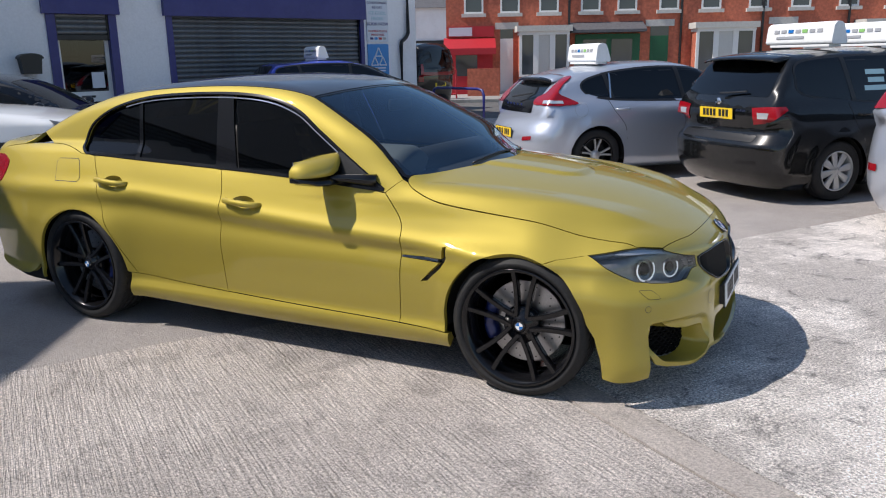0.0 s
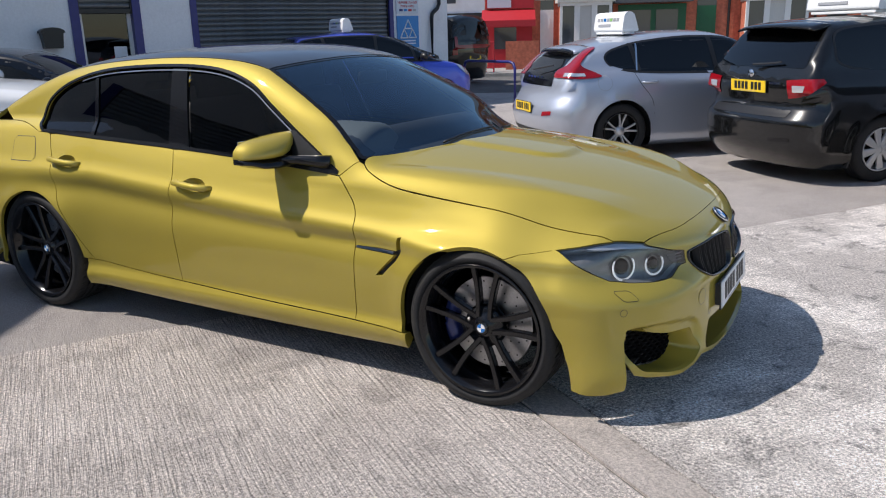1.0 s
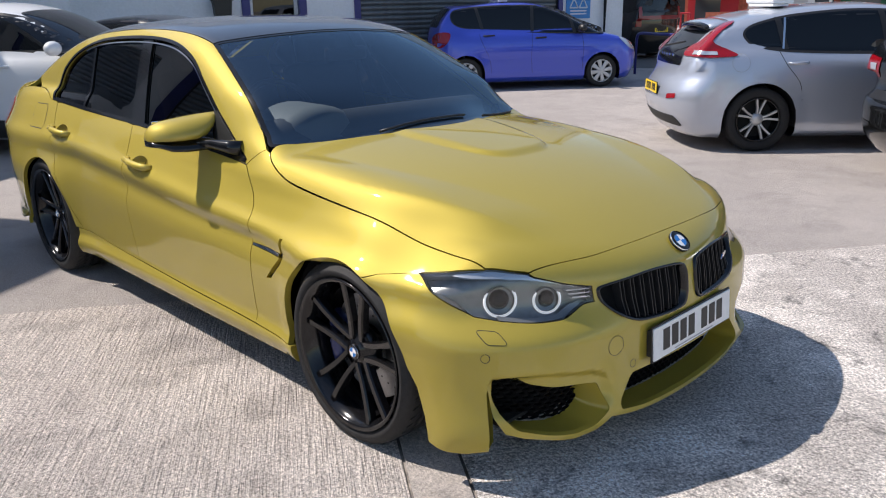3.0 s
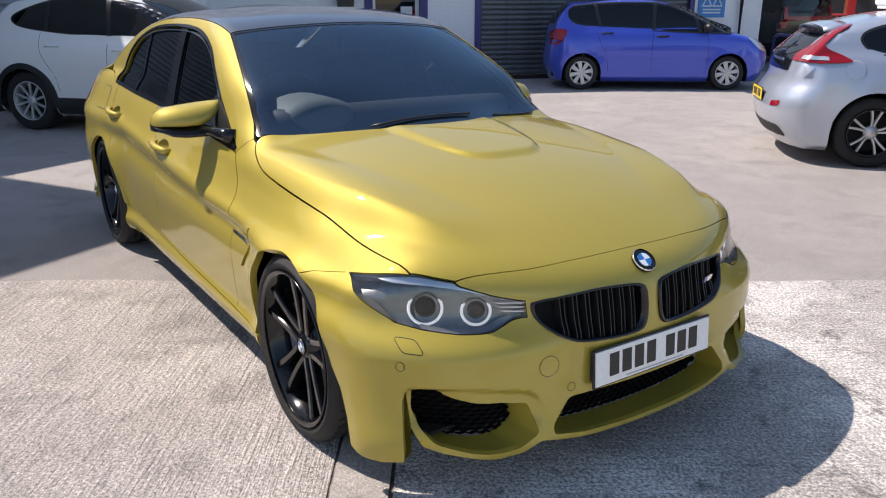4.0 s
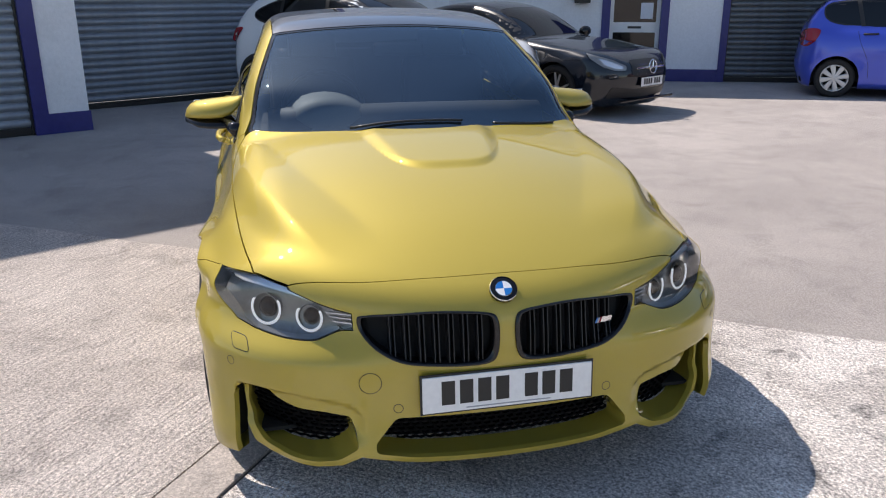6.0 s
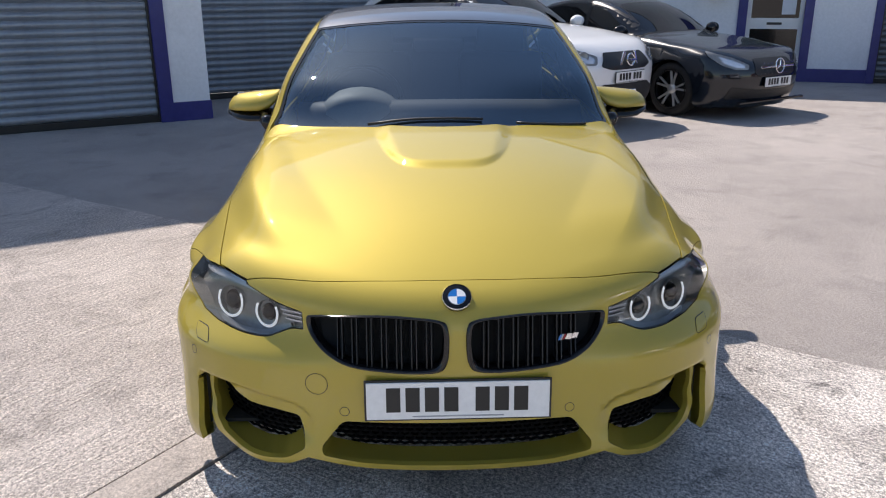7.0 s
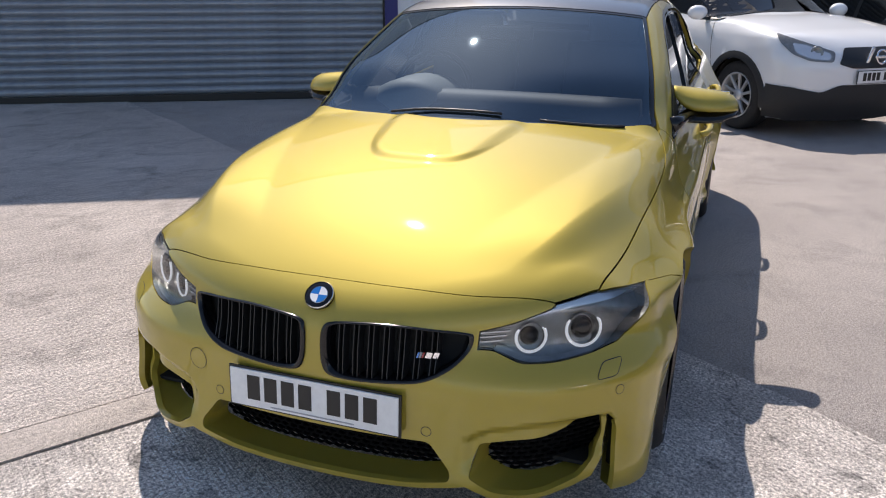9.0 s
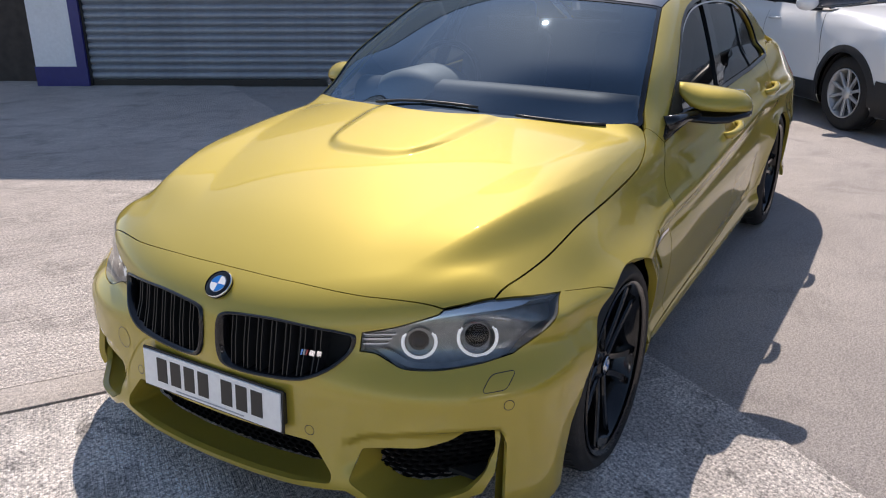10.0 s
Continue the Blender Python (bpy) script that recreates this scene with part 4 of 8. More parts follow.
# headlamps
lens = patch(saloon, LAMP_AXES, narrowed(lamp_loop, LAMP_AXES, 0.003), 0.014, depth=0.045, off=-0.001)
bowl = patch(saloon, LAMP_AXES, narrowed(lamp_loop, LAMP_AXES, 0.004), 0.03, depth=0, off=-0.042)
brow_2d = narrowed(lamp_loop, LAMP_AXES, 0.012)
for s, turn in ((1, lambda p: p), (-1, mirrored)):
    LAMP = skin("headlamp", turn(bowl), LAMPDARK, CAR, "headlamp with two bright halo rings")
    n_face = len([k for k in lens[1] if len(k) == 3])
    ob = raw("lens", turn(lens)[0], turn(lens)[1][:n_face], CLEAR, LAMP, "", turn(lens)[2])
    ob.visible_shadow = False
    raw("lamp_rim", turn(lens)[0], turn(lens)[1][n_face:], LAMPDARK, LAMP, "", turn(lens)[2])
    for cy, cz, r in ((0.666, 0.597, 0.049), (0.545, 0.588, 0.042)):
        cx = float(cast(saloon, np.array([(0, cy, cz)]), (1, 0, 0), 1.2, -0.3)[0, 0]) - 0.034
        m = Matrix.Translation((cx, s * cy, cz)) @ Vector((0.80, 0.56 * s, 0.10)).to_track_quat("Z", "Y").to_matrix().to_4x4()
        ring = revolve(bmesh.new(), [(r - 0.005, 0), (r, 0.004), (r + 0.004, 0), (r, -0.004)], m, 40, True)
        bmesh.ops.delete(ring, geom=[v for v in ring.verts if v.co.z > cz + r * 0.62], context="VERTS")
        part("halo_ring", ring, HALO, LAMP, "glowing white halo ring", smooth=True)
        cup = revolve(bmesh.new(), [(r - 0.004, 0.0), (r * 0.86, -0.012), (r * 0.66, -0.02)], m, 32)
        part("projector_bezel", cup, LAMPDARK, LAMP, smooth=True)
        eye = revolve(bmesh.new(), [(r * 0.68, -0.022), (r * 0.6, -0.008), (r * 0.42, 0.003), (r * 0.2, 0.008), (0.0005, 0.009)], m, 32)
        part("projector_lens", eye, GLOSS_BLACK, LAMP, smooth=True)
    for k in range(3):
        zf = 0.586 + 0.012 * k
        fin = patch(saloon, LAMP_AXES, chain(on_front([(0.432, zf), (0.465, zf + 0.002), (0.49 + 0.008 * k, zf + 0.004)], 3), on_front([(0.49 + 0.008 * k, zf + 0.0075), (0.465, zf + 0.0055), (0.432, zf + 0.0035)], 3)), 0.012, depth=0.012, off=-0.016)
        skin("lamp_fin", turn(fin), WHITELENS, LAMP)
    sill = chain(on_front([(0.47, 0.574), (0.505, 0.560), (0.545, 0.547), (0.605, 0.545), (0.655, 0.549), (0.70, 0.556)], 4), on_front([(0.70, 0.566), (0.655, 0.559), (0.605, 0.555), (0.548, 0.558), (0.51, 0.573), (0.475, 0.582)], 4))
    skin("lamp_sill", turn(patch(saloon, LAMP_AXES, sill, 0.014, depth=0.012, off=-0.014)), LAMPGREY, LAMP)
    brow_low = on_front([(0.66, 0.664), (0.60, 0.655), (0.53, 0.636), (0.48, 0.619)], 4)
    brow_out = on_side([(0.368, 0.684), (0.40, 0.678), (0.46, 0.672), (0.52, 0.668)], 4)
    brow_top = chain(lamp_roof[::-1][3:-1], hood_lamp, lamp_crest[1:-1])
    brow = patch(saloon, LAMP_AXES, narrowed(chain(brow_top, brow_out, brow_low), LAMP_AXES, 0.005), 0.016, depth=0.012, off=-0.010)
    skin("brow_light", turn(brow), WHITELENS, LAMP, "pale light strip under the lamp brow")

# badge, number plate, sensors, tow cover, washer flaps
bm_at = cast(saloon, np.array([(0, 0.0, 0.672)]), (1, 0, 0), 1.2, 0.3)
bn = gradient(saloon, bm_at)[0]


def roundel(at, normal, r, parent, up=(0, 0, 1)):
    """A round emblem: dark ring, bright rims, four quarters in two colours."""
    z = Vector(normal).normalized()
    y = (Vector(up) - z * z.dot(Vector(up))).normalized()
    x = y.cross(z)
    m = Matrix.Translation(Vector(at)) @ Matrix((x, y, z)).transposed().to_4x4()
    base = part("emblem_ring", revolve(bmesh.new(), [(r, -0.004), (r, 0.004), (r * 0.95, 0.006), (r * 0.60, 0.006), (0.0002, 0.004)], m, 32), GLOSS_BLACK, parent, smooth=True)
    part("emblem_rim", revolve(bmesh.new(), [(r, 0.003), (r * 1.04, 0.004), (r * 0.96, 0.0075)], m, 32), CHROME, base, smooth=True)
    part("emblem_rim", revolve(bmesh.new(), [(r * 0.58, 0.005), (r * 0.60, 0.008), (r * 0.62, 0.005)], m, 32), CHROME, base, smooth=True)
    for q in range(4):
        w = bmesh.new()
        pts = [(0, 0)] + [(r * 0.58 * math.cos(a), r * 0.58 * math.sin(a)) for a in np.linspace(q * math.pi / 2, (q + 1) * math.pi / 2, 9)]
        w.faces.new([w.verts.new(m @ Vector((a, b, 0.0075))) for a, b in pts])
        part("emblem_quarter", w, BADGEWHITE if q % 2 == 0 else BADGEBLUE, base)
    return base


roundel(bm_at[0] + bn * 0.004, bn, 0.041, CAR)


def number_plate(m, parent, mat, w=0.52, h=0.111, name="number_plate"):
    """A plate facing local x, with its writing as plain bars."""
    pl = part(name, boxed((0.008, w, h), m, 0.0015), mat, parent)
    part("plate_border", boxed((0.006, w + 0.012, h + 0.012), m @ Matrix.Translation((-0.004, 0, 0)), 0.001), INK, pl)
    y = -w * 0.40
    for i in range(7):
        wid = w * 0.094
        part("plate_bar", boxed((0.002, wid * 0.82, h * 0.66), m @ Matrix.Translation((0.0045, y + wid / 2, 0.004)), 0), INK, pl)
        y += wid * 1.12 + (w * 0.065 if i == 3 else 0)
    part("plate_bar", boxed((0.002, w * 0.5, h * 0.03), m @ Matrix.Translation((0.0045, 0, -h * 0.42)), 0), INKGREY, pl)
    return pl


plate_m = Matrix.Translation((0.803, 0.0, 0.397)) @ pose(0, 0, 0, 0, -4, 0)
number_plate(plate_m, CAR, PLATEWHITE, 0.505, 0.110)
plinth = boxed((0.03, 0.50, 0.09), Matrix.Translation((0.785, 0, 0.397)), 0.004)
part("plate_plinth", plinth, SATIN_BLACK, CAR)
for y, z in ((0.316, 0.350), (0.776, 0.457)):
    c = cast(saloon, np.array([(0, y, z)]), (1, 0, 0), 1.2, -0.2)
    nn = gradient(saloon, c)[0]
    for s in (1, -1):
        m = Matrix.Translation(Vector((c[0][0], s * c[0][1], c[0][2]))) @ Vector((nn[0], s * nn[1], nn[2])).to_track_quat("Z", "Y").to_matrix().to_4x4()
        sensor = part("parking_sensor", revolve(bmesh.new(), [(0.0125, -0.002), (0.0123, 0.0006), (0.0002, 0.0006)], m, 20), GOLD, BUMPER)
        part("sensor_ring", revolve(bmesh.new(), [(0.0126, 0.0007), (0.0145, 0.0007)], m, 20), INK, sensor)
c = cast(saloon, np.array([(0, -0.392, 0.431)]), (1, 0, 0), 1.2, -0.2)
nn = gradient(saloon, c)[0]
m = Matrix.Translation(Vector(c[0])) @ Vector(nn).to_track_quat("Z", "Y").to_matrix().to_4x4()
cover = part("tow_cover", revolve(bmesh.new(), [(0.031, -0.003), (0.0308, 0.0006), (0.0002, 0.0006)], m, 28), GOLD, BUMPER)
part("cover_ring", revolve(bmesh.new(), [(0.0310, 0.0008), (0.0328, 0.0008)], m, 28), INK, cover)
for s, turn in ((1, lambda p: p), (-1, mirrored)):
    q = fillet([(0.722, 0.494), (0.766, 0.497), (0.770, 0.531), (0.727, 0.527)], 0.009)
    lo = on_nose(q)
    a = patch(saloon, CORNER_AXES, lo, 0.015, depth=0.002, off=0.0012)
    ring = np.stack([lo @ CORNER_AXES[1], lo @ CORNER_AXES[2]], axis=1)
    b = patch(saloon, CORNER_AXES, narrowed(lo, CORNER_AXES, -0.002), 0.015, depth=0.0, off=0.0005)
    ob = skin("washer_flap", turn(a), GOLD, BUMPER)
    skin("flap_gap", turn(b), INK, ob)

# dark inner body behind the gaps
inner_f = lambda P: smax(smax(saloon(P), P[:, 2] - 0.78, 0.05), P[:, 0] - 0.60 + 0.12 * P[:, 1] ** 2 + 0.30 * step(np.abs(P[:, 1]), 0.36, 0.42), 0.05)
V, f, N = shell(inner_f, -3.8, 0.60, 0.45, [(-0.02, 0.318), (-2.79, 0.318)], 90, 40, off=-0.03, arch_r=0.42, cut_y=0.52)
raw("inner_body", V, f, UNDER, CAR, "", N)
for ax in (-0.02, -2.79):
    for s in (1, -1):
        liner = revolve(bmesh.new(), [(0.365, 0.50), (0.352, 0.82)], Matrix.Translation((ax, 0, 0.33)) @ pose(0, 0, 0, -90 * s, 0, 0), 40)
        for v in [v for v in liner.verts if v.co.z < 0.22]:
            liner.verts.remove(v)
        part("arch_liner", liner, UNDER, CAR)
hidden_wall = boxed((0.02, 1.4, 0.5), Matrix.Translation((-0.5, 0, 0.65)), 0)
part("bulkhead", hidden_wall, UNDER, CAR)
# unseen plates added under the nose to stop sunlight leaking through its openings
part("undertray_sun_block", box(boxed((0.20, 1.44, 0.012), Matrix.Translation((0.47, 0, 0.215)), 0), (0.80, 1.08, 0.012), Matrix.Translation((-0.03, 0, 0.22)), 0), UNDER, CAR)


# ---- wheels ----
def tyre(parent, r, w, rim_r, m, grooves=48):
    """A tyre about local z, its outer wall at +w/2, with a grooved tread."""
    h = w / 2
    prof = [(rim_r, -h * 0.80), (rim_r + 0.012, -h * 0.95), ((rim_r + r) / 2, -h * 1.0), (r - 0.018, -h * 0.93), (r - 0.004, -h * 0.80), (r, -h * 0.5)]
    for g in (-0.33, 0.0, 0.33):
        prof += [(r, h * (g - 0.05)), (r - 0.006, h * (g - 0.04)), (r - 0.006, h * (g + 0.04)), (r, h * (g + 0.05))]
    prof += [(r, h * 0.5), (r - 0.004, h * 0.80), (r - 0.018, h * 0.93), (r - 0.030, h * 0.985), ((rim_r + r) / 2, h * 1.0), (rim_r + 0.02, h * 0.97), (rim_r + 0.012, h * 0.95), (rim_r, h * 0.80)]
    ob = part("tyre", revolve(bmesh.new(), prof, m, 72), RUBBER, parent, smooth=True)
    if grooves:
        cuts = bmesh.new()
        for i in range(grooves):
            for k in (-1, 1):
                q = m @ Matrix.Rotation(2 * math.pi * (i + 0.25 * k) / grooves, 4, "Z") @ Matrix.Translation((r - 0.0036, 0, k * h * 0.44)) @ Matrix.Rotation(0.5 * k, 4, "X")
                box(cuts, (0.008, 0.0075, h * 0.62), q)
        tagged(part("tread_cut", cuts, INK, ob), kind="stuff")
    return ob


def spoke_shape(bm, m, path, half, depth, z_out):
    """A tapering bar along a path of (x, y) in the wheel's plane."""
    p = fair(path, 5)
    t = np.gradient(p, axis=0)
    n = np.stack([-t[:, 1], t[:, 0]], axis=1) / np.linalg.norm(t, axis=1, keepdims=True)
    k = len(p)
    rows = []
    for i in range(k):
        f = i / (k - 1)
        w = half[0] + (half[1] - half[0]) * f
        z1 = z_out[0] + (z_out[1] - z_out[0]) * f
        prof = ((-1.0, -depth), (-1.0, -0.006), (-0.72, 0), (0.72, 0), (1.0, -0.006), (1.0, -depth))
        rows.append([bm.verts.new(m @ Vector((p[i, 0] + n[i, 0] * w * a, p[i, 1] + n[i, 1] * w * a, z1 + b))) for a, b in prof])
    for a, b in zip(rows, rows[1:]):
        for j in range(5):
            bm.faces.new((a[j], a[j + 1], b[j + 1], b[j]))
    bm.faces.new(rows[0][::-1])
    bm.faces.new(rows[-1])
    bmesh.ops.recalc_face_normals(bm, faces=bm.faces)


def sport_wheel(x, s, r, w, y_out, spin):
    """A black double-spoke wheel with tyre, disc and caliper; s is the car's side."""
    m0 = Matrix.Translation((x, s * (y_out - w / 2), r)) @ pose(0, 0, 0, -90 * s, 0, 0)
    bare = m0 @ Matrix.Rotation(spin, 4, "Z")
    m = bare @ Matrix.Diagonal((1.09, 1.09, 1, 1))
    W = part("wheel", revolve(bmesh.new(), [(0.235, w * 0.46), (0.247, w * 0.5), (0.250, w * 0.47), (0.240, w * 0.42), (0.228, w * 0.36), (0.215, w * 0.1), (0.205, -w * 0.3), (0.24, -w * 0.46), (0.25, -w * 0.5)], m, 64), GLOSS_BLACK, CAR, "gloss black double-spoke alloy wheel", smooth=True)
    tyre(W, r, w, 0.266, bare)
    z_hub, z_rim = w * 0.30, w * 0.40
    for i in range(5):
        a = 2 * math.pi * i / 5
        q = m @ Matrix.Rotation(a, 4, "Z")
        for e in (1, -1):
            sp = bmesh.new()
            spoke_shape(sp, q, [(0.035, e * 0.024), (0.10, e * 0.026), (0.17, e * 0.036), (0.232, e * 0.050)], (0.0100, 0.0120), 0.03, (z_hub, z_rim))
            part("spoke", sp, GLOSS_BLACK, W, smooth=False)
        bolt = revolve(bmesh.new(), [(0.013, z_hub - 0.02), (0.013, z_hub - 0.008), (0.007, z_hub - 0.006), (0.006, z_hub - 0.016)], m @ Matrix.Rotation(a + math.pi / 5, 4, "Z") @ Matrix.Translation((0.060, 0, 0)), 12)
        part("wheel_bolt", bolt, SATIN_BLACK, W)
    part("hub", revolve(bmesh.new(), [(0.082, z_hub - 0.045), (0.080, z_hub - 0.018), (0.070, z_hub - 0.012), (0.040, z_hub - 0.004), (0.036, z_hub + 0.004), (0.0005, z_hub + 0.005)], m, 32), GLOSS_BLACK, W, smooth=True)
    roundel(m @ Vector((0, 0, z_hub + 0.006)), (m.to_3x3() @ Vector((0, 0, 1))), 0.030, W)
    disc = part("brake_disc", revolve(bmesh.new(), [(0.08, 0.008), (0.19, 0.008), (0.19, -0.02), (0.08, -0.02)], m0, 48), STEEL, W, "drilled steel brake disc")
    holes = bmesh.new()
    for i in range(40):
        a = 2 * math.pi * i / 40
        rr = (0.115, 0.145, 0.172)[i % 3]
        rod(holes, 0.004, m0 @ Vector((rr * math.cos(a), rr * math.sin(a), 0.0075)), m0 @ Vector((rr * math.cos(a), rr * math.sin(a), 0.0088)), 8)
    part("disc_holes", holes, INK, disc)
    cal = bmesh.new()
    arc_a = [radians((150 if x > -1 else -30) + 7.5 * i) for i in range(9)]
    arc_a = arc_a if s < 0 else [math.pi - a for a in arc_a]
    tube(cal, [m0 @ Vector((0.165 * math.cos(a), 0.165 * math.sin(a), 0.022)) for a in arc_a], 0.036, 8)
    part("caliper", cal, CALIPER, W, "dark blue brake caliper", smooth=True)
    return W


for s in (1, -1):
    sport_wheel(0.0, s, 0.328, 0.25, 0.880, radians(12))
    sport_wheel(-2.812, s, 0.336, 0.265, 0.885, radians(30))


# ---- door mirrors, wipers, cabin ----
# rows along y: y, back, front, floor, top
MIRROR_ROWS = [(0.722, -1.032, -1.008, 1.036, 1.054), (0.750, -1.068, -0.990, 1.000, 1.050), (0.785, -1.100, -0.980, 0.968, 1.046), (0.83, -1.115, -0.975, 0.957, 1.041), (0.88, -1.122, -0.982, 0.955, 1.035), (0.93, -1.126, -1.002, 0.955, 1.028), (0.962, -1.128, -1.030, 0.955, 1.014), (0.980, -1.128, -1.055, 0.955, 0.995), (0.989, -1.122, -1.080, 0.955, 0.972)]


def mirror_shell(rows, crown=1.0):
    """A mirror housing lofted along y from flat-backed sections, rounder towards the front."""
    bm = bmesh.new()
    rings = []
    for y, back, front, lo, hi in rows:
        w, h = front - back, hi - lo
        sec = [(0.0, 0.0), (0.0, 0.5), (0.02, 0.86), (0.10, 0.98), (0.30, 1.0), (0.55, 0.93), (0.78, 0.76), (0.93, 0.50), (1.0, 0.24), (0.985, 0.06), (0.93, 0.0), (0.5, -0.02)]
        rings.append([bm.verts.new((back + w * a, y, lo + h * (1 - (1 - b) * crown))) for a, b in sec])
    n = len(rings[0])
    for a, b in zip(rings, rings[1:]):
        for k in range(n):
            bm.faces.new((a[k], a[(k + 1) % n], b[(k + 1) % n], b[k]))
    bm.faces.new(rings[0][::-1])
    bm.faces.new(rings[-1])
    return bm


for s in (1, -1):
    up = mirror_shell(MIRROR_ROWS)
    low = mirror_shell([(0.745, -1.02, -0.86, 0.920, 0.950)] + [(y, x0 + 0.002, x1 + 0.012, 0.910 + 0.024 * step(y, 0.90, 0.99), 0.9585) for y, x0, x1, z0, z1 in MIRROR_ROWS[2:]])
    arm = bmesh.new()
    tube(arm, [(-0.79, s * 0.745, 0.925), (-0.84, s * 0.775, 0.934), (-0.93, s * 0.79, 0.938), (-1.0, s * 0.82, 0.940), (-1.04, s * 0.86, 0.940)], [0.034, 0.026, 0.020, 0.018, 0.012], 12)
    for b in (up, low):
        for v in b.verts:
            v.co.y *= s
        bmesh.ops.recalc_face_normals(b, faces=b.faces)
    MIR = part("door_mirror", up, GOLD, CAR, "gold door mirror on a black stalk", smooth=True)
    part("mirror_base", low, GLOSS_BLACK, MIR, smooth=True)
    part("mirror_stalk", arm, GLOSS_BLACK, MIR, smooth=True)
    gl = boxed((0.006, 0.15, 0.070), Matrix.Translation((-1.126, s * 0.875, 0.992)), 0.002)
    part("mirror_glass", gl, CHROME, MIR)
for y0, y1 in ((-0.30, 0.16), (0.30, 0.60)):
    arm = bmesh.new()
    pts = cast(saloon, np.array([(-0.445 - 0.36 * y * y, y, 0) for y in np.linspace(y0, y1, 9)]), (0, 0, 1), 1.8, 0.2) + np.array((0, 0, 0.004))
    tube(arm, [tuple(p) for p in pts], 0.0055, 8)
    part("wiper", arm, SATIN_BLACK, CAR, "black windscreen wiper", smooth=True)

dash = bmesh.new()
tube(dash, [(-0.86, y, 0.93 - 0.02 * y * y) for y in np.linspace(-0.62, 0.62, 9)], 0.09, 14)
DB = part("dashboard", dash, DASH, CAR, "dark grey dashboard", smooth=True)
shelf = boxed((0.5, 1.25, 0.02), Matrix.Translation((-0.72, 0, 0.90)) @ pose(0, 0, 0, 0, 6, 0), 0.004)
part("dash_top", shelf, DASH, DB)
hoodlet = revolve(bmesh.new(), [(0.20, -0.16), (0.195, 0.05), (0.15, 0.10), (0.0005, 0.12)], Matrix.Translation((-0.88, -0.36, 0.935)) @ pose(0, 0, 0, 0, 90, 0) @ Matrix.Diagonal((0.62, 1, 1, 1)), 24)
part("instrument_hood", hoodlet, HOODGREY, DB, smooth=True)
wheel_m = Matrix.Translation((-1.10, -0.36, 0.97)) @ pose(0, 0, 0, 0, 66, 0)
part("steering_wheel", revolve(bmesh.new(), [(0.185 + 0.014 * math.cos(a), 0.014 * math.sin(a)) for a in np.linspace(0, 2 * math.pi, 8, endpoint=False)], wheel_m, 32, True), SATIN_BLACK, CAR, smooth=True)
part("steering_hub", box(boxed((0.10, 0.13, 0.04), wheel_m, 0.012), (0.03, 0.36, 0.015), wheel_m, 0.004), SATIN_BLACK, CAR)
for x, y in ((-1.75, -0.36), (-1.75, 0.36)):
    seat = bmesh.new()
    box(seat, (0.14, 0.46, 0.50), Matrix.Translation((x, y, 0.92)) @ pose(0, 0, 0, 0, -16, 0), 0.05)
    S1 = part("front_seat", seat, INTERIOR, CAR, smooth=True)
    part("headrest", boxed((0.09, 0.26, 0.17), Matrix.Translation((x - 0.09, y, 1.22)) @ pose(0, 0, 0, 0, -10, 0), 0.035), INTERIOR, S1, smooth=True)
part("rear_bench", boxed((0.16, 1.2, 0.48), Matrix.Translation((-2.72, 0, 0.92)) @ pose(0, 0, 0, 0, -22, 0), 0.05), INTERIOR, CAR, smooth=True)
part("cabin_floor", boxed((2.6, 1.36, 0.02), Matrix.Translation((-1.75, 0, 0.70)), 0), INTERIOR, CAR)
part("parcel_shelf", boxed((0.5, 1.2, 0.02), Matrix.Translation((-3.05, 0, 1.02)), 0), INTERIOR, CAR)
mr = boxed((0.03, 0.24, 0.065), Matrix.Translation((-1.08, 0, 1.245)), 0.02)
part("interior_mirror", mr, SATIN_BLACK, CAR, smooth=True)


# ---- the other parked cars ----
SILVER = material("silver_paint", (0.49, 0.53, 0.61), 0.32, 0.55, 1.0, grain=0.03, scale=800)
BLACKPAINT = material("black_paint", (0.006, 0.0065, 0.007), 0.25, 0.0, 0.85, spec=0.2)
NIGHTBLUE = material("night_blue_paint", (0.005, 0.008, 0.014), 0.25, 0.0, 0.85, spec=0.2)
WHITEPAINT = material("white_paint", (0.78, 0.79, 0.80), 0.35, 0.0, 1.0)
BLUEPAINT = material("blue_car_paint", (0.045, 0.085, 0.56), 0.32, 0.35, 1.0, grain=0.03, scale=800)
CLADDING = material("grey_cladding", (0.016, 0.017, 0.019), 0.65, grain=0.2, scale=150)
CARLAMP = material("lamp_glass", (0.16, 0.17, 0.18), 0.15, 0.3, 0.8)
SILVERRIM = material("silver_rim", (0.55, 0.56, 0.57), 0.35, 0.6, 0.3)
CARGLASS = glass("car_glass", (0.5, 0.56, 0.6), through_share=0.25, ior=1.55)
SIGNWHITE = material("sign_white", (0.82, 0.83, 0.83), 0.45, grain=0.04, scale=30)


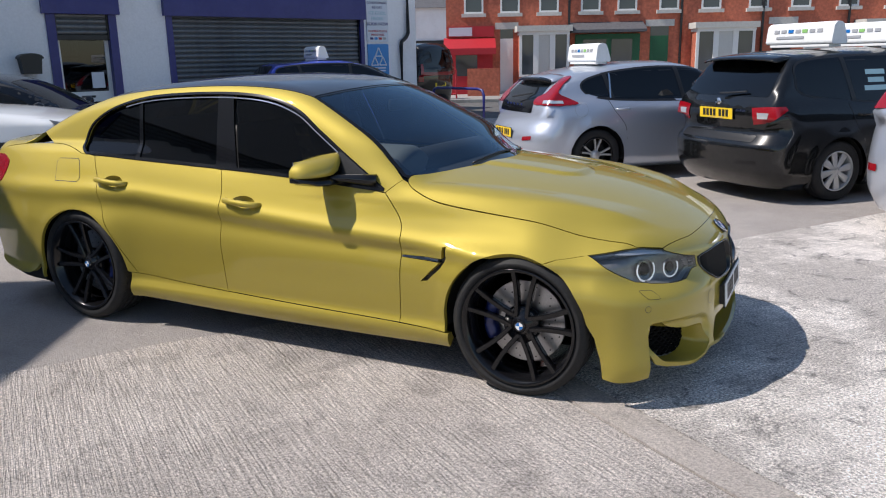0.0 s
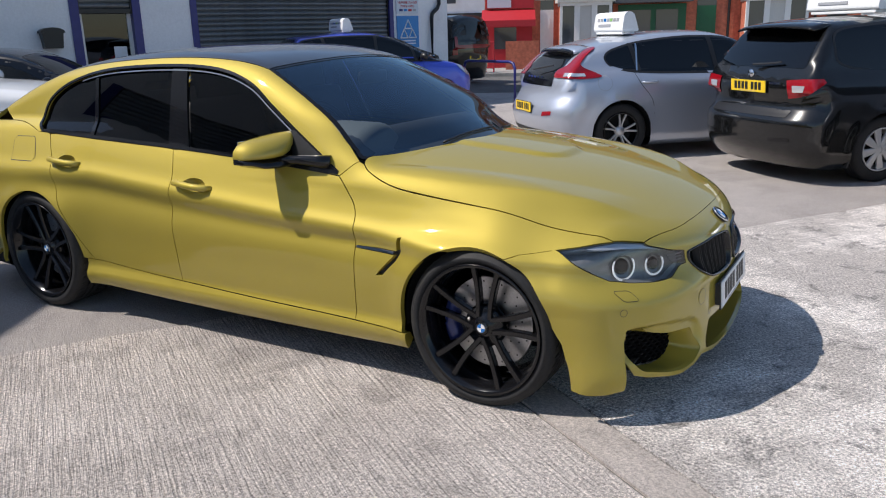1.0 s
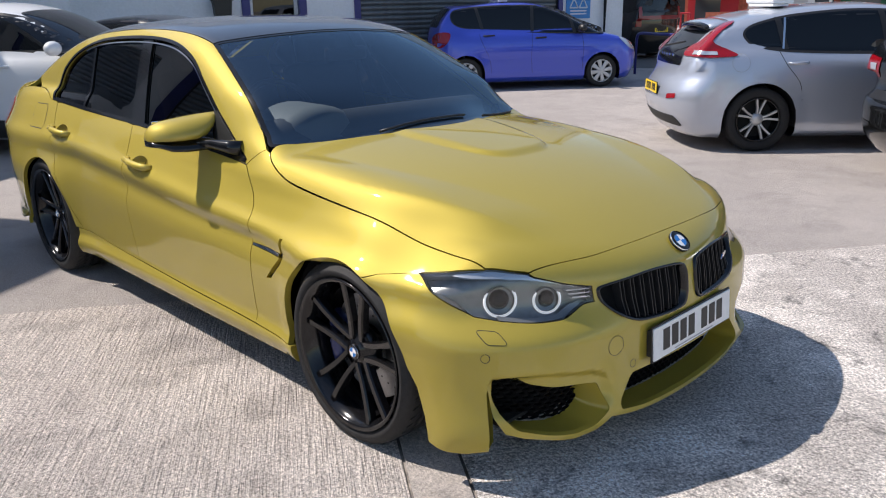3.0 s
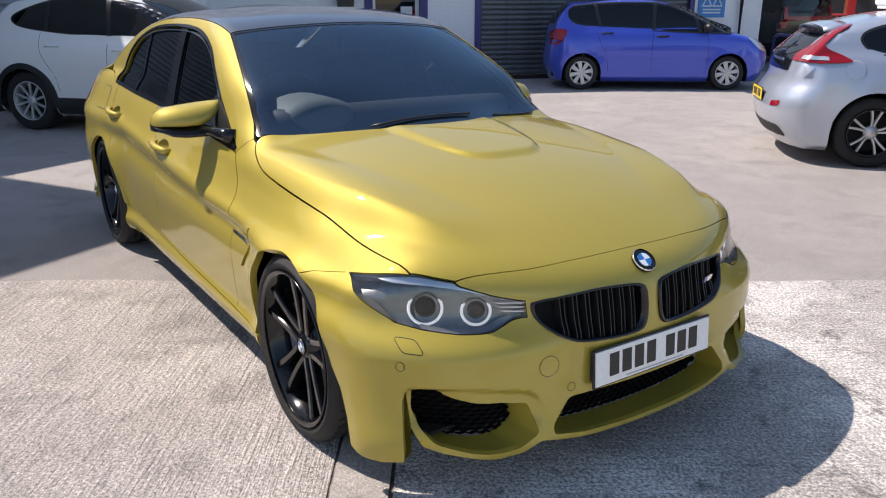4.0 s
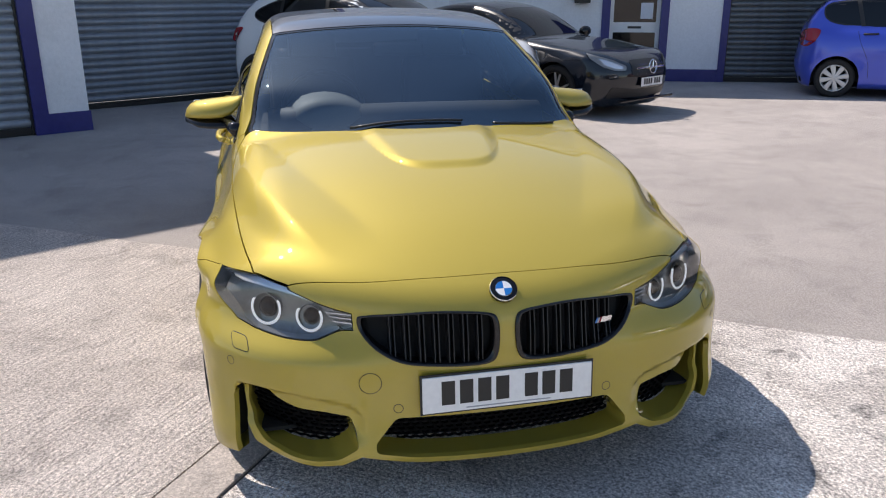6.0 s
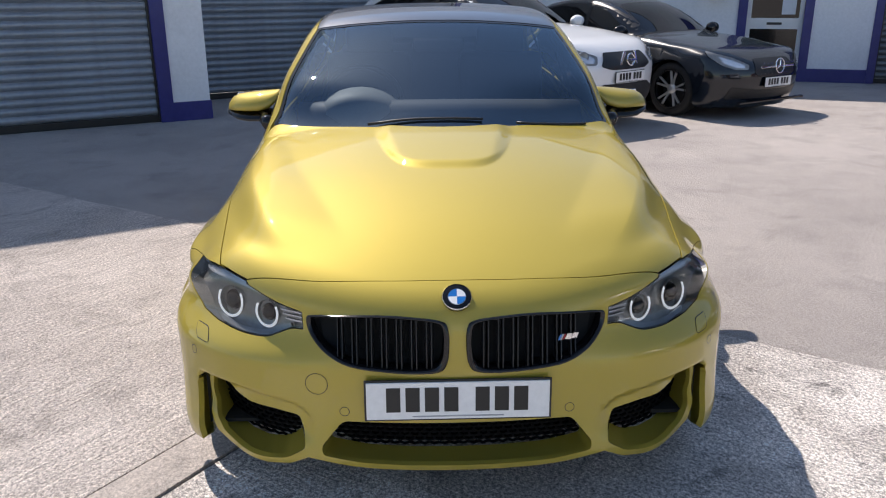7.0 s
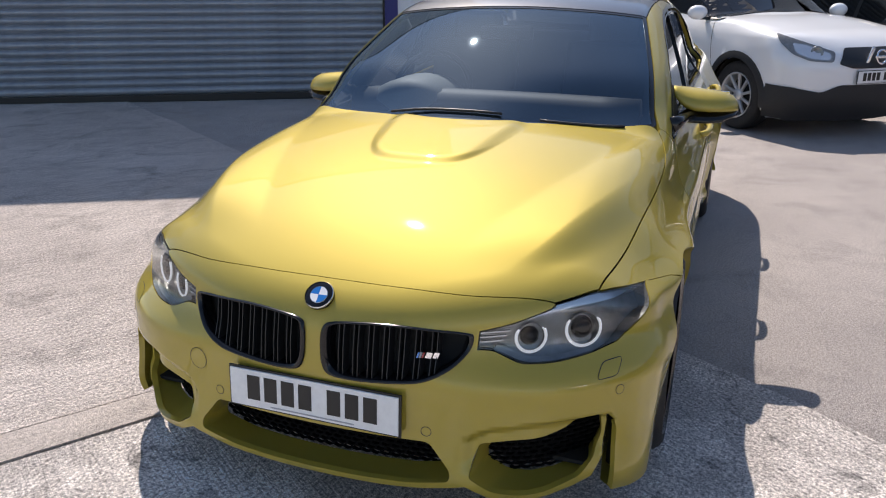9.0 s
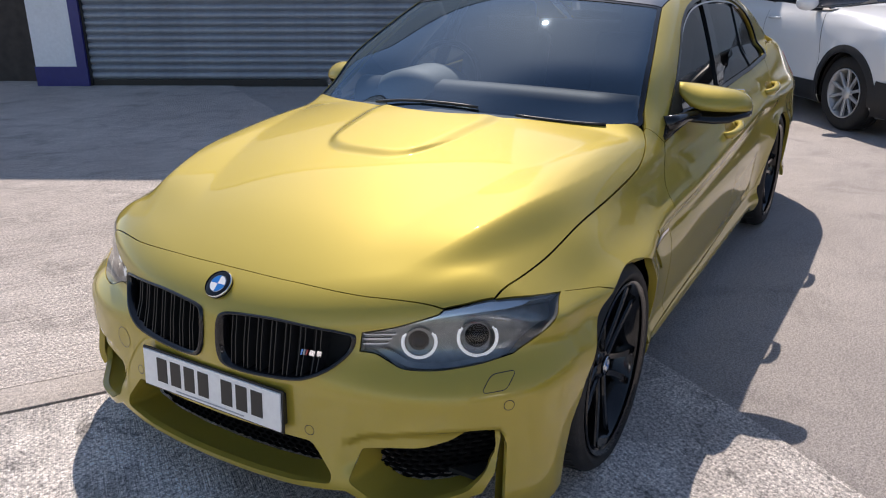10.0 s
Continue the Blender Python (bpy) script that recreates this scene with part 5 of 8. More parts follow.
class Shape:
    """A car's outer surface, from its side view curves and its widths."""

    def __init__(self, W, top, roof, nose, tail, z_belt, w_belt, lean, flare=0.02, L=2.6, r=0.32, low=0.17, front_sweep=0.30, rear_sweep=0.16):
        self.W, self.z_belt, self.w_belt, self.lean, self.flare, self.L, self.r, self.low = W, z_belt, w_belt, lean, flare, L, r, low
        self.top, self.roof = spline(*zip(*top)), spline(*zip(*roof))
        self.nose, self.tail = spline(*zip(*nose)), spline(*zip(*tail))
        self.front_sweep, self.rear_sweep = front_sweep, rear_sweep
        self.prof = spline((0.12, 0.2, 0.3, 0.5, 0.62, 0.72, 0.85, 0.95, 1.1), (-0.07, -0.03, -0.022, -0.006, 0.0, -0.002, -0.022, -0.055, -0.13))

    def __call__(self, P):
        x, y, z = P[:, 0], P[:, 1], P[:, 2]
        ay = np.sqrt(y * y + 1e-8)
        W = self.W
        side = W + self.prof(z - (self.z_belt - 0.95))
        for ax in (0.0, -self.L):
            side = side + self.flare * np.exp(-((np.hypot(x - ax, z - self.r) - self.r * 1.12) / 0.07) ** 2)
        side = side - 0.010 * np.exp(-((z - self.z_belt + 0.42) / 0.08) ** 2) * step(x, 0.0, -0.5) * step(x, -self.L - 0.1, -self.L + 0.4)
        body = smax(ay - side, z - self.top(x) + 0.05 * (ay / W) ** 3, 0.07)
        body = smax(body, x - self.nose(z) + self.front_sweep * ay ** 2 + 0.16 * (ay / W) ** 6, 0.05)
        body = smax(body, self.tail(z) + self.rear_sweep * ay ** 2 + 0.16 * (ay / W) ** 7 - x, 0.05)
        body = smax(body, self.low - 0.03 - z, 0.03)
        wall = self.w_belt - self.lean * (z - self.z_belt) - 0.12 * np.maximum(z - self.z_belt, 0) ** 2
        cab = smax((ay - wall) * 0.93, (z - self.roof(x + 0.16 * ay ** 2) + 0.045 * (ay / 0.6) ** 2.4) * 0.85, 0.08)
        cab = smax(cab, self.tail(z) + 0.10 * ay ** 2 + 0.02 - x, 0.05)
        cab = np.maximum(cab, self.z_belt - 0.12 - z)
        return smin(body, cab, 0.03)


def plain_wheel(parent, x, s, r, w, y_out, rim_r, style, mat):
    """A road wheel in one of three spoke styles."""
    m = Matrix.Translation((x, s * (y_out - w / 2), r)) @ pose(0, 0, 0, -90 * s, 0, 0)
    W = part("wheel", revolve(bmesh.new(), [(rim_r - 0.012, w * 0.46), (rim_r, w * 0.5), (rim_r + 0.003, w * 0.46), (rim_r - 0.012, w * 0.38), (rim_r - 0.03, -w * 0.1), (rim_r, -w * 0.5)], m, 40), mat if style != "twin" else GLOSS_BLACK, parent, smooth=True)
    tyre(W, r, w, rim_r, m, 0)
    part("wheel_well", revolve(bmesh.new(), [(rim_r - 0.02, -w * 0.1), (0.0005, -w * 0.12)], m, 24), UNDER, W)
    n = {"five": 5, "twin": 5, "ten": 10, "cover": 8}[style]
    for i in range(n):
        q = m @ Matrix.Rotation(2 * math.pi * i / n + 0.2, 4, "Z")
        if style == "cover":
            sp = bmesh.new()
            spoke_shape(sp, q, [(0.035, 0), (0.10, 0), (rim_r - 0.01, 0)], (0.020, 0.042), 0.02, (w * 0.42, w * 0.40))
            part("spoke", sp, mat, W)
        elif style == "ten":
            sp = bmesh.new()
            spoke_shape(sp, q, [(0.03, 0), (0.10, 0.005), (rim_r - 0.008, 0.018)], (0.012, 0.015), 0.025, (w * 0.33, w * 0.42))
            part("spoke", sp, mat, W)
        else:
            for e in (1, -1):
                sp = bmesh.new()
                spoke_shape(sp, q, [(0.03, e * 0.012), (0.10, e * 0.016), (rim_r - 0.008, e * 0.046)], (0.010, 0.012), 0.025, (w * 0.33, w * 0.42))
                part("spoke", sp, mat, W)
    part("hub_cap", revolve(bmesh.new(), [(0.065, w * 0.26), (0.055, w * 0.36), (0.03, w * 0.40), (0.0005, w * 0.41)], m, 24), mat, W, smooth=True)
    return W


def parked_car(name, label, m, S, paint, arches, wheel, dlo, uprights, screen, rear_glass, sill_mat=None):
    """The shell, wheels, glass and shut lines that all the parked cars have. Returns the car."""
    car = thing(name, m, label, "car", "parked cars")
    x_front, x_back = float(S.nose(0.5)), float(S.tail(0.6))
    V, f, N = shell(S, x_back, x_front, 0.62, arches, 100, 56, reach=2.0, arch_r=S.r + 0.045)
    raw("body", V, f, paint, car, "", N)
    rr, w, y_out, rim_r, style, mat = wheel
    for x in (0.0, -S.L):
        for s in (1, -1):
            plain_wheel(car, x, s, rr, w, y_out, rim_r, style, mat)
            liner = revolve(bmesh.new(), [(S.r + 0.055, 0.35), (S.r + 0.05, y_out - 0.02)], Matrix.Translation((x, 0, S.r)) @ pose(0, 0, 0, -90 * s, 0, 0), 32)
            for v in [v for v in liner.verts if v.co.z < S.r - 0.1]:
                liner.verts.remove(v)
            part("arch_liner", liner, UNDER, car)
    part("underside", boxed((S.L + 1.0, 1.2, 0.25), Matrix.Translation((-S.L / 2, 0, 0.33)), 0.05), UNDER, car)
    win = fair(dlo, 6, True)
    for turn in (lambda p: p, mirrored):
        ob = skin("side_glass", turn(patch(S, SIDE, win, 0.04, depth=0.0, off=0.003)), GLOSS_BLACK if uprights is None else CARGLASS, car)
        skin("glass_surround", turn(patch(S, SIDE, narrowed2(win, -0.022), 0.04, depth=0.0, off=0.0015)), SATIN_BLACK, car)
        for xb, xt in uprights or ():
            zs = [b for a, b in win if abs(a - (xb + xt) / 2) < 0.15]
            z0, z1 = min(zs), max(zs)
            skin("pillar_strip", turn(patch(S, SIDE, [(xb - 0.03, z0), (xt - 0.03, z1), (xt + 0.03, z1), (xb + 0.03, z0)], 0.05, depth=0.0, off=0.006)), SATIN_BLACK, car)
        if sill_mat:
            skin("sill_cladding", turn(patch(S, SIDE, [(-S.L + S.r + 0.06, S.low + 0.01), (-S.L + S.r + 0.06, S.low + 0.20), (-S.r - 0.06, S.low + 0.20), (-S.r - 0.06, S.low + 0.01)], 0.05, depth=0.01, off=0.008)), sill_mat, car)
            for x in (0.0, -S.L):
                inner = [(x + (S.r + 0.040) * math.cos(a), S.r + (S.r + 0.040) * math.sin(a)) for a in np.linspace(-0.15, math.pi + 0.15, 24)]
                outer = [(x + (S.r + 0.105) * math.cos(a), S.r + (S.r + 0.105) * math.sin(a)) for a in np.linspace(math.pi + 0.15, -0.15, 24)]
                skin("arch_cladding", turn(patch(S, SIDE, inner + outer, 0.04, depth=0.02, off=0.010)), sill_mat, car)
    ax = slanted((0.55, 0, 0.83), (0, 1, 0), 1.6, -1.2)
    (x0, h0), (x1, h1) = screen
    loop = [(x0, h0), (x0 + 0.07, 0.0), (x0, -h0), (x1, -h1), (x1 + 0.03, 0.0), (x1, h1)]
    lo = cast(S, np.array([(a, b, 0) for a, b in fillet(loop, 0.05)]), (0, 0, 1), 1.9, 0.5)
    skin("windscreen", patch(S, ax, lo, 0.05, depth=0.0, off=0.003), CARGLASS, car)
    skin("windscreen_seal", patch(S, ax, narrowed(lo, ax, -0.02), 0.05, depth=0.0, off=0.0012), SATIN_BLACK, car)
    if rear_glass is not None:
        lo = cast(S, np.array([(0, a, b) for a, b in fillet(rear_glass, 0.05)]), (-1, 0, 0), 4.6, 1.8)
        bx = (*BACK[:3], 4.8, 1.8)
        skin("rear_window", patch(S, bx, lo, 0.05, depth=0.0, off=0.003), CARGLASS, car)
    return car


def narrowed2(loop, gap):
    o = np.array(loop, float)
    return narrowed(np.stack([o[:, 0], 0 * o[:, 0], o[:, 1]], axis=1), SIDE, gap)


def seam(S, car, pts, both=True, w=0.006, axes=SIDE, name="shut_line"):
    """A dark shut line along a curve in a view of the body."""
    p = patch(S, axes, strip(fair(pts, 5), w), 0.05, depth=0.0, off=0.001)
    skin(name, p, INK, car)
    if both:
        skin(name, mirrored(p), INK, car)


def knob_handle(S, car, x, z, mat):
    y = float(cast(S, np.array([(x, 0, z)]), (0, 1, 0), 1.2, 0.3)[0, 1])
    for s in (1, -1):
        b = bmesh.new()
        tube(b, [(x - 0.10, s * (y - 0.003), z), (x - 0.08, s * (y + 0.022), z), (x + 0.06, s * (y + 0.026), z + 0.004), (x + 0.09, s * (y - 0.003), z + 0.004)], 0.014, 8)
        part("door_handle", b, mat, car, smooth=True)


def side_mirror(car, x, y, z, mat):
    for s in (1, -1):
        b = bmesh.new()
        bmesh.ops.create_uvsphere(b, u_segments=16, v_segments=10, radius=1.0, matrix=Matrix.Translation((x, s * (y + 0.12), z + 0.03)) @ Matrix.Diagonal((0.075, 0.115, 0.075, 1)))
        ob = part("door_mirror", b, mat, car, smooth=True)
        part("mirror_arm", boxed((0.06, 0.12, 0.03), Matrix.Translation((x, s * (y + 0.02), z - 0.03)), 0.008), SATIN_BLACK, ob)


def tail_spoiler(x0, x1, half, z0, z1):
    """A roof-end spoiler: a thin lens-shaped section that bows across the car and droops at its ends."""
    bm = bmesh.new()
    rings = []
    for i in range(17):
        v = -1 + i / 8
        droop, sweep = 0.022 * v * v + 0.015 * v ** 6, 0.05 * v * v
        ring = []
        for u, h in ((0, 0), (0.35, 0.012), (0.75, 0.012), (0.97, 0.005), (1, -0.006), (0.95, -0.02), (0.5, -0.024), (0, -0.02)):
            ring.append(bm.verts.new((x0 + (x1 + sweep - x0) * u, v * half, z0 + (z1 - z0) * u + h - droop)))
        rings.append(ring)
    for a, b in zip(rings, rings[1:]):
        for j in range(8):
            bm.faces.new((a[j], b[j], b[(j + 1) % 8], a[(j + 1) % 8]))
    bm.faces.new(rings[0])
    bm.faces.new(rings[-1][::-1])
    bmesh.ops.recalc_face_normals(bm, faces=bm.faces)
    return bm


def roof_hat(m, w, label):
    """A white advertising box on a car roof, its lettering as plain bars."""
    hat = thing("roof_sign", m, label, "sign", "roof signs")
    prof = fillet([(-0.10, 0.0), (-0.075, 0.20), (-0.02, 0.235), (0.05, 0.21), (0.12, 0.0)], 0.04)
    bm = bmesh.new()
    slab(bm, prof, w, Matrix.Translation((0, w / 2, 0.035)) @ pose(0, 0, 0, 90, 0, 0))
    part("sign_box", bm, SIGNWHITE, hat)
    part("sign_foot", boxed((0.16, w * 0.9, 0.03), Matrix.Translation((0, 0, 0.02)), 0.008), SIGNWHITE, hat)
    for i, (c, mat) in enumerate(((-0.34, INKGREY), (-0.23, INKGREY), (-0.12, BADGEBLUE), (-0.01, INKGREY), (0.09, GREENINK), (0.20, INKGREY), (0.31, INKGREY))):
        for s in (1, -1):
            x = -0.087 if s > 0 else 0.085
            b = boxed((0.004, w * 0.075, 0.035), Matrix.Translation((x, -s * c * w, 0.175)) @ pose(0, 0, 0, 0, 7 if s > 0 else -24, 0), 0)
            part("sign_bar", b, mat, hat)
    part("sign_bar", boxed((0.004, w * 0.42, 0.028), Matrix.Translation((-0.096, w * 0.12, 0.11)) @ pose(0, 0, 0, 0, 7, 0), 0), INKGREY, hat)
    return hat


GREENINK = material("green_ink", (0.25, 0.5, 0.15), 0.5)


def at(x, y, deg, z=0.0):
    return pose(x, y, z, 0, 0, deg)


# small blue hatchback by the shutter
def blue_hatchback():
    S = Shape(0.835, [(0.85, 0.62), (0.72, 0.74), (0.4, 0.90), (0.0, 0.99), (-0.4, 1.03), (-1.4, 1.03), (-2.4, 1.07), (-3.1, 1.1)],
              [(0.5, 0.80), (0.1, 0.99), (-0.4, 1.22), (-0.9, 1.43), (-1.3, 1.51), (-1.9, 1.52), (-2.5, 1.48), (-2.95, 1.40), (-3.1, 1.30)],
              [(0.2, 0.72), (0.35, 0.80), (0.5, 0.82), (0.65, 0.80), (0.8, 0.70)], [(0.2, -3.02), (0.45, -3.10), (0.7, -3.08), (0.95, -3.05), (1.2, -2.97), (1.45, -2.75)],
              0.97, 0.76, 0.26, 0.015, 2.5, 0.29)
    arches = [(0.0, 0.29), (-2.5, 0.29)]
    car = parked_car("blue_hatchback", "bright blue five-door hatchback parked beside the shutter", at(-7.04, 10.38, 54.0), S, BLUEPAINT, arches,
                     (0.29, 0.18, 0.80, 0.20, "cover", SILVERRIM),
                     [(0.12, 0.99), (-0.35, 1.18), (-0.75, 1.36), (-1.15, 1.43), (-1.9, 1.44), (-2.45, 1.41), (-2.72, 1.34), (-2.68, 1.16), (-2.35, 1.08), (-1.5, 1.02), (-0.6, 0.98)],
                     [(-0.52, -0.62), (-1.30, -1.28), (-2.20, -2.30)], ((-0.2, 0.55), (-0.95, 0.50)), [(-0.52, 1.10), (-0.48, 1.42), (0.48, 1.42), (0.52, 1.10)])
    seam(S, car, [(-0.40, 0.98), (-0.36, 0.7), (-0.38, 0.30)])
    seam(S, car, [(-1.30, 1.02), (-1.32, 0.6), (-1.30, 0.28)])
    seam(S, car, [(-2.28, 1.08), (-2.22, 0.85), (-2.08, 0.55), (-2.05, 0.30)])
    for x, z in ((-1.14, 0.90), (-2.08, 0.95)):
        knob_handle(S, car, x, z, SATIN_BLACK)
    side_mirror(car, -0.42, 0.80, 1.02, SATIN_BLACK)
    for turn in (lambda p: p, mirrored):
        skin("headlamp", turn(patch(S, SIDE, fair([(0.30, 0.88), (0.55, 0.80), (0.70, 0.70), (0.66, 0.64), (0.50, 0.70)], 5, True), 0.03, depth=0.0, off=0.003)), WHITELENS, car)
        skin("tail_lamp", turn(patch(S, SIDE, fair([(-2.78, 1.00), (-2.95, 1.02), (-3.03, 0.94), (-3.03, 0.78), (-2.93, 0.76), (-2.82, 0.86)], 5, True), 0.03, depth=0.0, off=0.004)), REDLENS, car, "red tail lamp")
    number_plate(Matrix.Translation((0.815, 0, 0.45)), car, PLATEWHITE)
    roof_hat(at(-7.04, 10.38, 54.0) @ Matrix.Translation((-1.75, 0, 1.515)), 0.9, "white advertising box on the blue car's roof")


# silver hatchback with its tail towards the yard
def silver_hatchback():
    S = Shape(0.885, [(0.9, 0.60), (0.6, 0.80), (0.2, 0.91), (-0.4, 0.99), (-1.4, 1.0), (-2.6, 1.03), (-3.5, 1.02)],
              [(0.3, 0.82), (-0.3, 1.02), (-0.8, 1.26), (-1.2, 1.40), (-1.7, 1.435), (-2.3, 1.40), (-2.9, 1.30), (-3.2, 1.20), (-3.45, 1.02)],
              [(0.2, 0.78), (0.4, 0.86), (0.6, 0.85), (0.8, 0.7)], [(0.2, -3.40), (0.32, -3.48), (0.5, -3.53), (0.62, -3.50), (0.75, -3.42), (0.95, -3.36), (1.1, -3.22), (1.25, -3.0), (1.35, -2.7)],
              0.96, 0.80, 0.34, 0.02, 2.647, 0.32)
    car = parked_car("silver_hatchback", "silver-blue hatchback with tall red tail lamps", at(-0.10, 7.83, 43.9), S, SILVER, [(0, 0.32), (-2.647, 0.32)],
                     (0.322, 0.22, 0.865, 0.215, "twin", SILVERRIM),
                     [(-0.30, 0.98), (-0.75, 1.18), (-1.1, 1.31), (-1.7, 1.35), (-2.3, 1.31), (-2.62, 1.25), (-2.78, 1.19), (-2.80, 1.12), (-2.68, 1.04), (-2.3, 0.99), (-1.3, 0.96)],
                     [(-1.42, -1.48), (-2.42, -2.49)], ((-0.45, 0.58), (-1.1, 0.50)), [(-0.54, 0.98), (-0.46, 1.26), (0.46, 1.26), (0.54, 0.98)])
    seam(S, car, [(-1.42, 0.98), (-1.42, 0.6), (-1.40, 0.28)])
    seam(S, car, [(-2.50, 1.02), (-2.42, 0.86), (-2.28, 0.68), (-2.24, 0.50)])
    seam(S, car, [(-0.45, 0.98), (-0.42, 0.6), (-0.45, 0.28)])
    for x, z in ((-1.25, 0.85), (-2.30, 0.87)):
        knob_handle(S, car, x, z, SILVER)
    side_mirror(car, -0.62, 0.84, 1.0, SILVER)
    for turn in (lambda p: p, mirrored):
        skin("window_divider", turn(patch(S, SIDE, [(-2.455, 1.0), (-2.435, 1.0), (-2.405, 1.295), (-2.425, 1.295)], 0.03, depth=0.0, off=0.007)), CHROME, car, "bright divider strip")
    ring = [(-2.86 + 0.085 * math.cos(a), 0.88 + 0.085 * math.sin(a)) for a in np.linspace(0, 2 * math.pi, 20, endpoint=False)]
    skin("fuel_flap", mirrored(patch(S, SIDE, ring, 0.03, depth=0.0, off=0.0015)), SILVER, car)
    skin("flap_gap", mirrored(patch(S, SIDE, narrowed2(ring, -0.004), 0.03, depth=0.0, off=0.0008)), INKGREY, car)
    diag = slanted((-0.75, 0.66, 0.1), (-0.66, -0.75, 0), 3.6, 1.4)
    for turn in (lambda p: p, mirrored):
        hook = [(-2.97, 0.69, 1.27), (-3.06, 0.72, 1.16), (-3.12, 0.76, 1.075), (-3.00, 0.83, 1.0), (-2.93, 0.86, 0.95), (-3.15, 0.82, 0.93), (-3.30, 0.68, 0.94), (-3.38, 0.55, 0.95), (-3.38, 0.56, 1.03), (-3.28, 0.63, 1.08), (-3.17, 0.64, 1.17), (-3.06, 0.63, 1.27)]
        skin("tail_lamp", turn(patch(S, diag, fair(np.array(hook), 4, True), 0.02, depth=0.0, off=0.008)), REDLENS, car, "tall red tail lamp with a bright lower block")
        skin("reverse_lens", turn(patch(S, diag, np.array([(-3.31, 0.70, 0.955), (-3.08, 0.82, 0.952), (-3.10, 0.81, 0.985), (-3.30, 0.70, 0.995)]), 0.02, depth=0.0, off=0.012)), WHITELENS, car)
        skin("rear_reflector", turn(patch(S, BACK, fillet([(0.50, 0.51), (0.66, 0.53), (0.66, 0.575), (0.51, 0.56)], 0.01), 0.02, depth=0.0, off=0.004)), REDLENS, car)
    skin("tailgate_panel", patch(S, BACK, fillet([(-0.50, 0.84), (0.50, 0.84), (0.48, 0.99), (-0.48, 0.99)], 0.03), 0.03, depth=0.0, off=0.004), GLOSS_BLACK, car, "black tailgate panel with raised bright letters")
    for i in range(5):
        y = 0.22 - 0.11 * i
        c = cast(S, np.array([(0, y, 0.93)]), (-1, 0, 0), 4.2, 2.4)[0]
        part("tailgate_letter_bar", boxed((0.006, 0.045, 0.03), Matrix.Translation(Vector(c) + Vector((-0.006, 0, 0))), 0), CHROME, car)
    skin("rear_diffuser", patch(S, BACK, fillet([(-0.66, 0.24), (0.66, 0.24), (0.60, 0.34), (-0.60, 0.34)], 0.03), 0.03, depth=0.01, off=0.006), CLADDING, car)
    number_plate(Matrix.Translation((-3.53, 0, 0.59)) @ pose(0, 0, 0, 0, 0, 180), car, PLATEYELLOW)
    part("roof_spoiler", tail_spoiler(-2.90, -3.15, 0.52, 1.298, 1.252), SILVER, car, smooth=True)
    part("spoiler_edge", tail_spoiler(-3.10, -3.165, 0.505, 1.262, 1.236), GLOSS_BLACK, car, smooth=True)
    wiper = bmesh.new()
    tube(wiper, [(-3.40, 0.0, 1.02), (-3.34, -0.18, 1.045), (-3.28, -0.34, 1.07)], 0.01, 6)
    part("rear_wiper", wiper, SATIN_BLACK, car)
    roof_hat(at(-0.10, 7.83, 43.9) @ Matrix.Translation((-2.35, 0, 1.395)), 0.80, "white advertising box on the silver hatchback's roof")


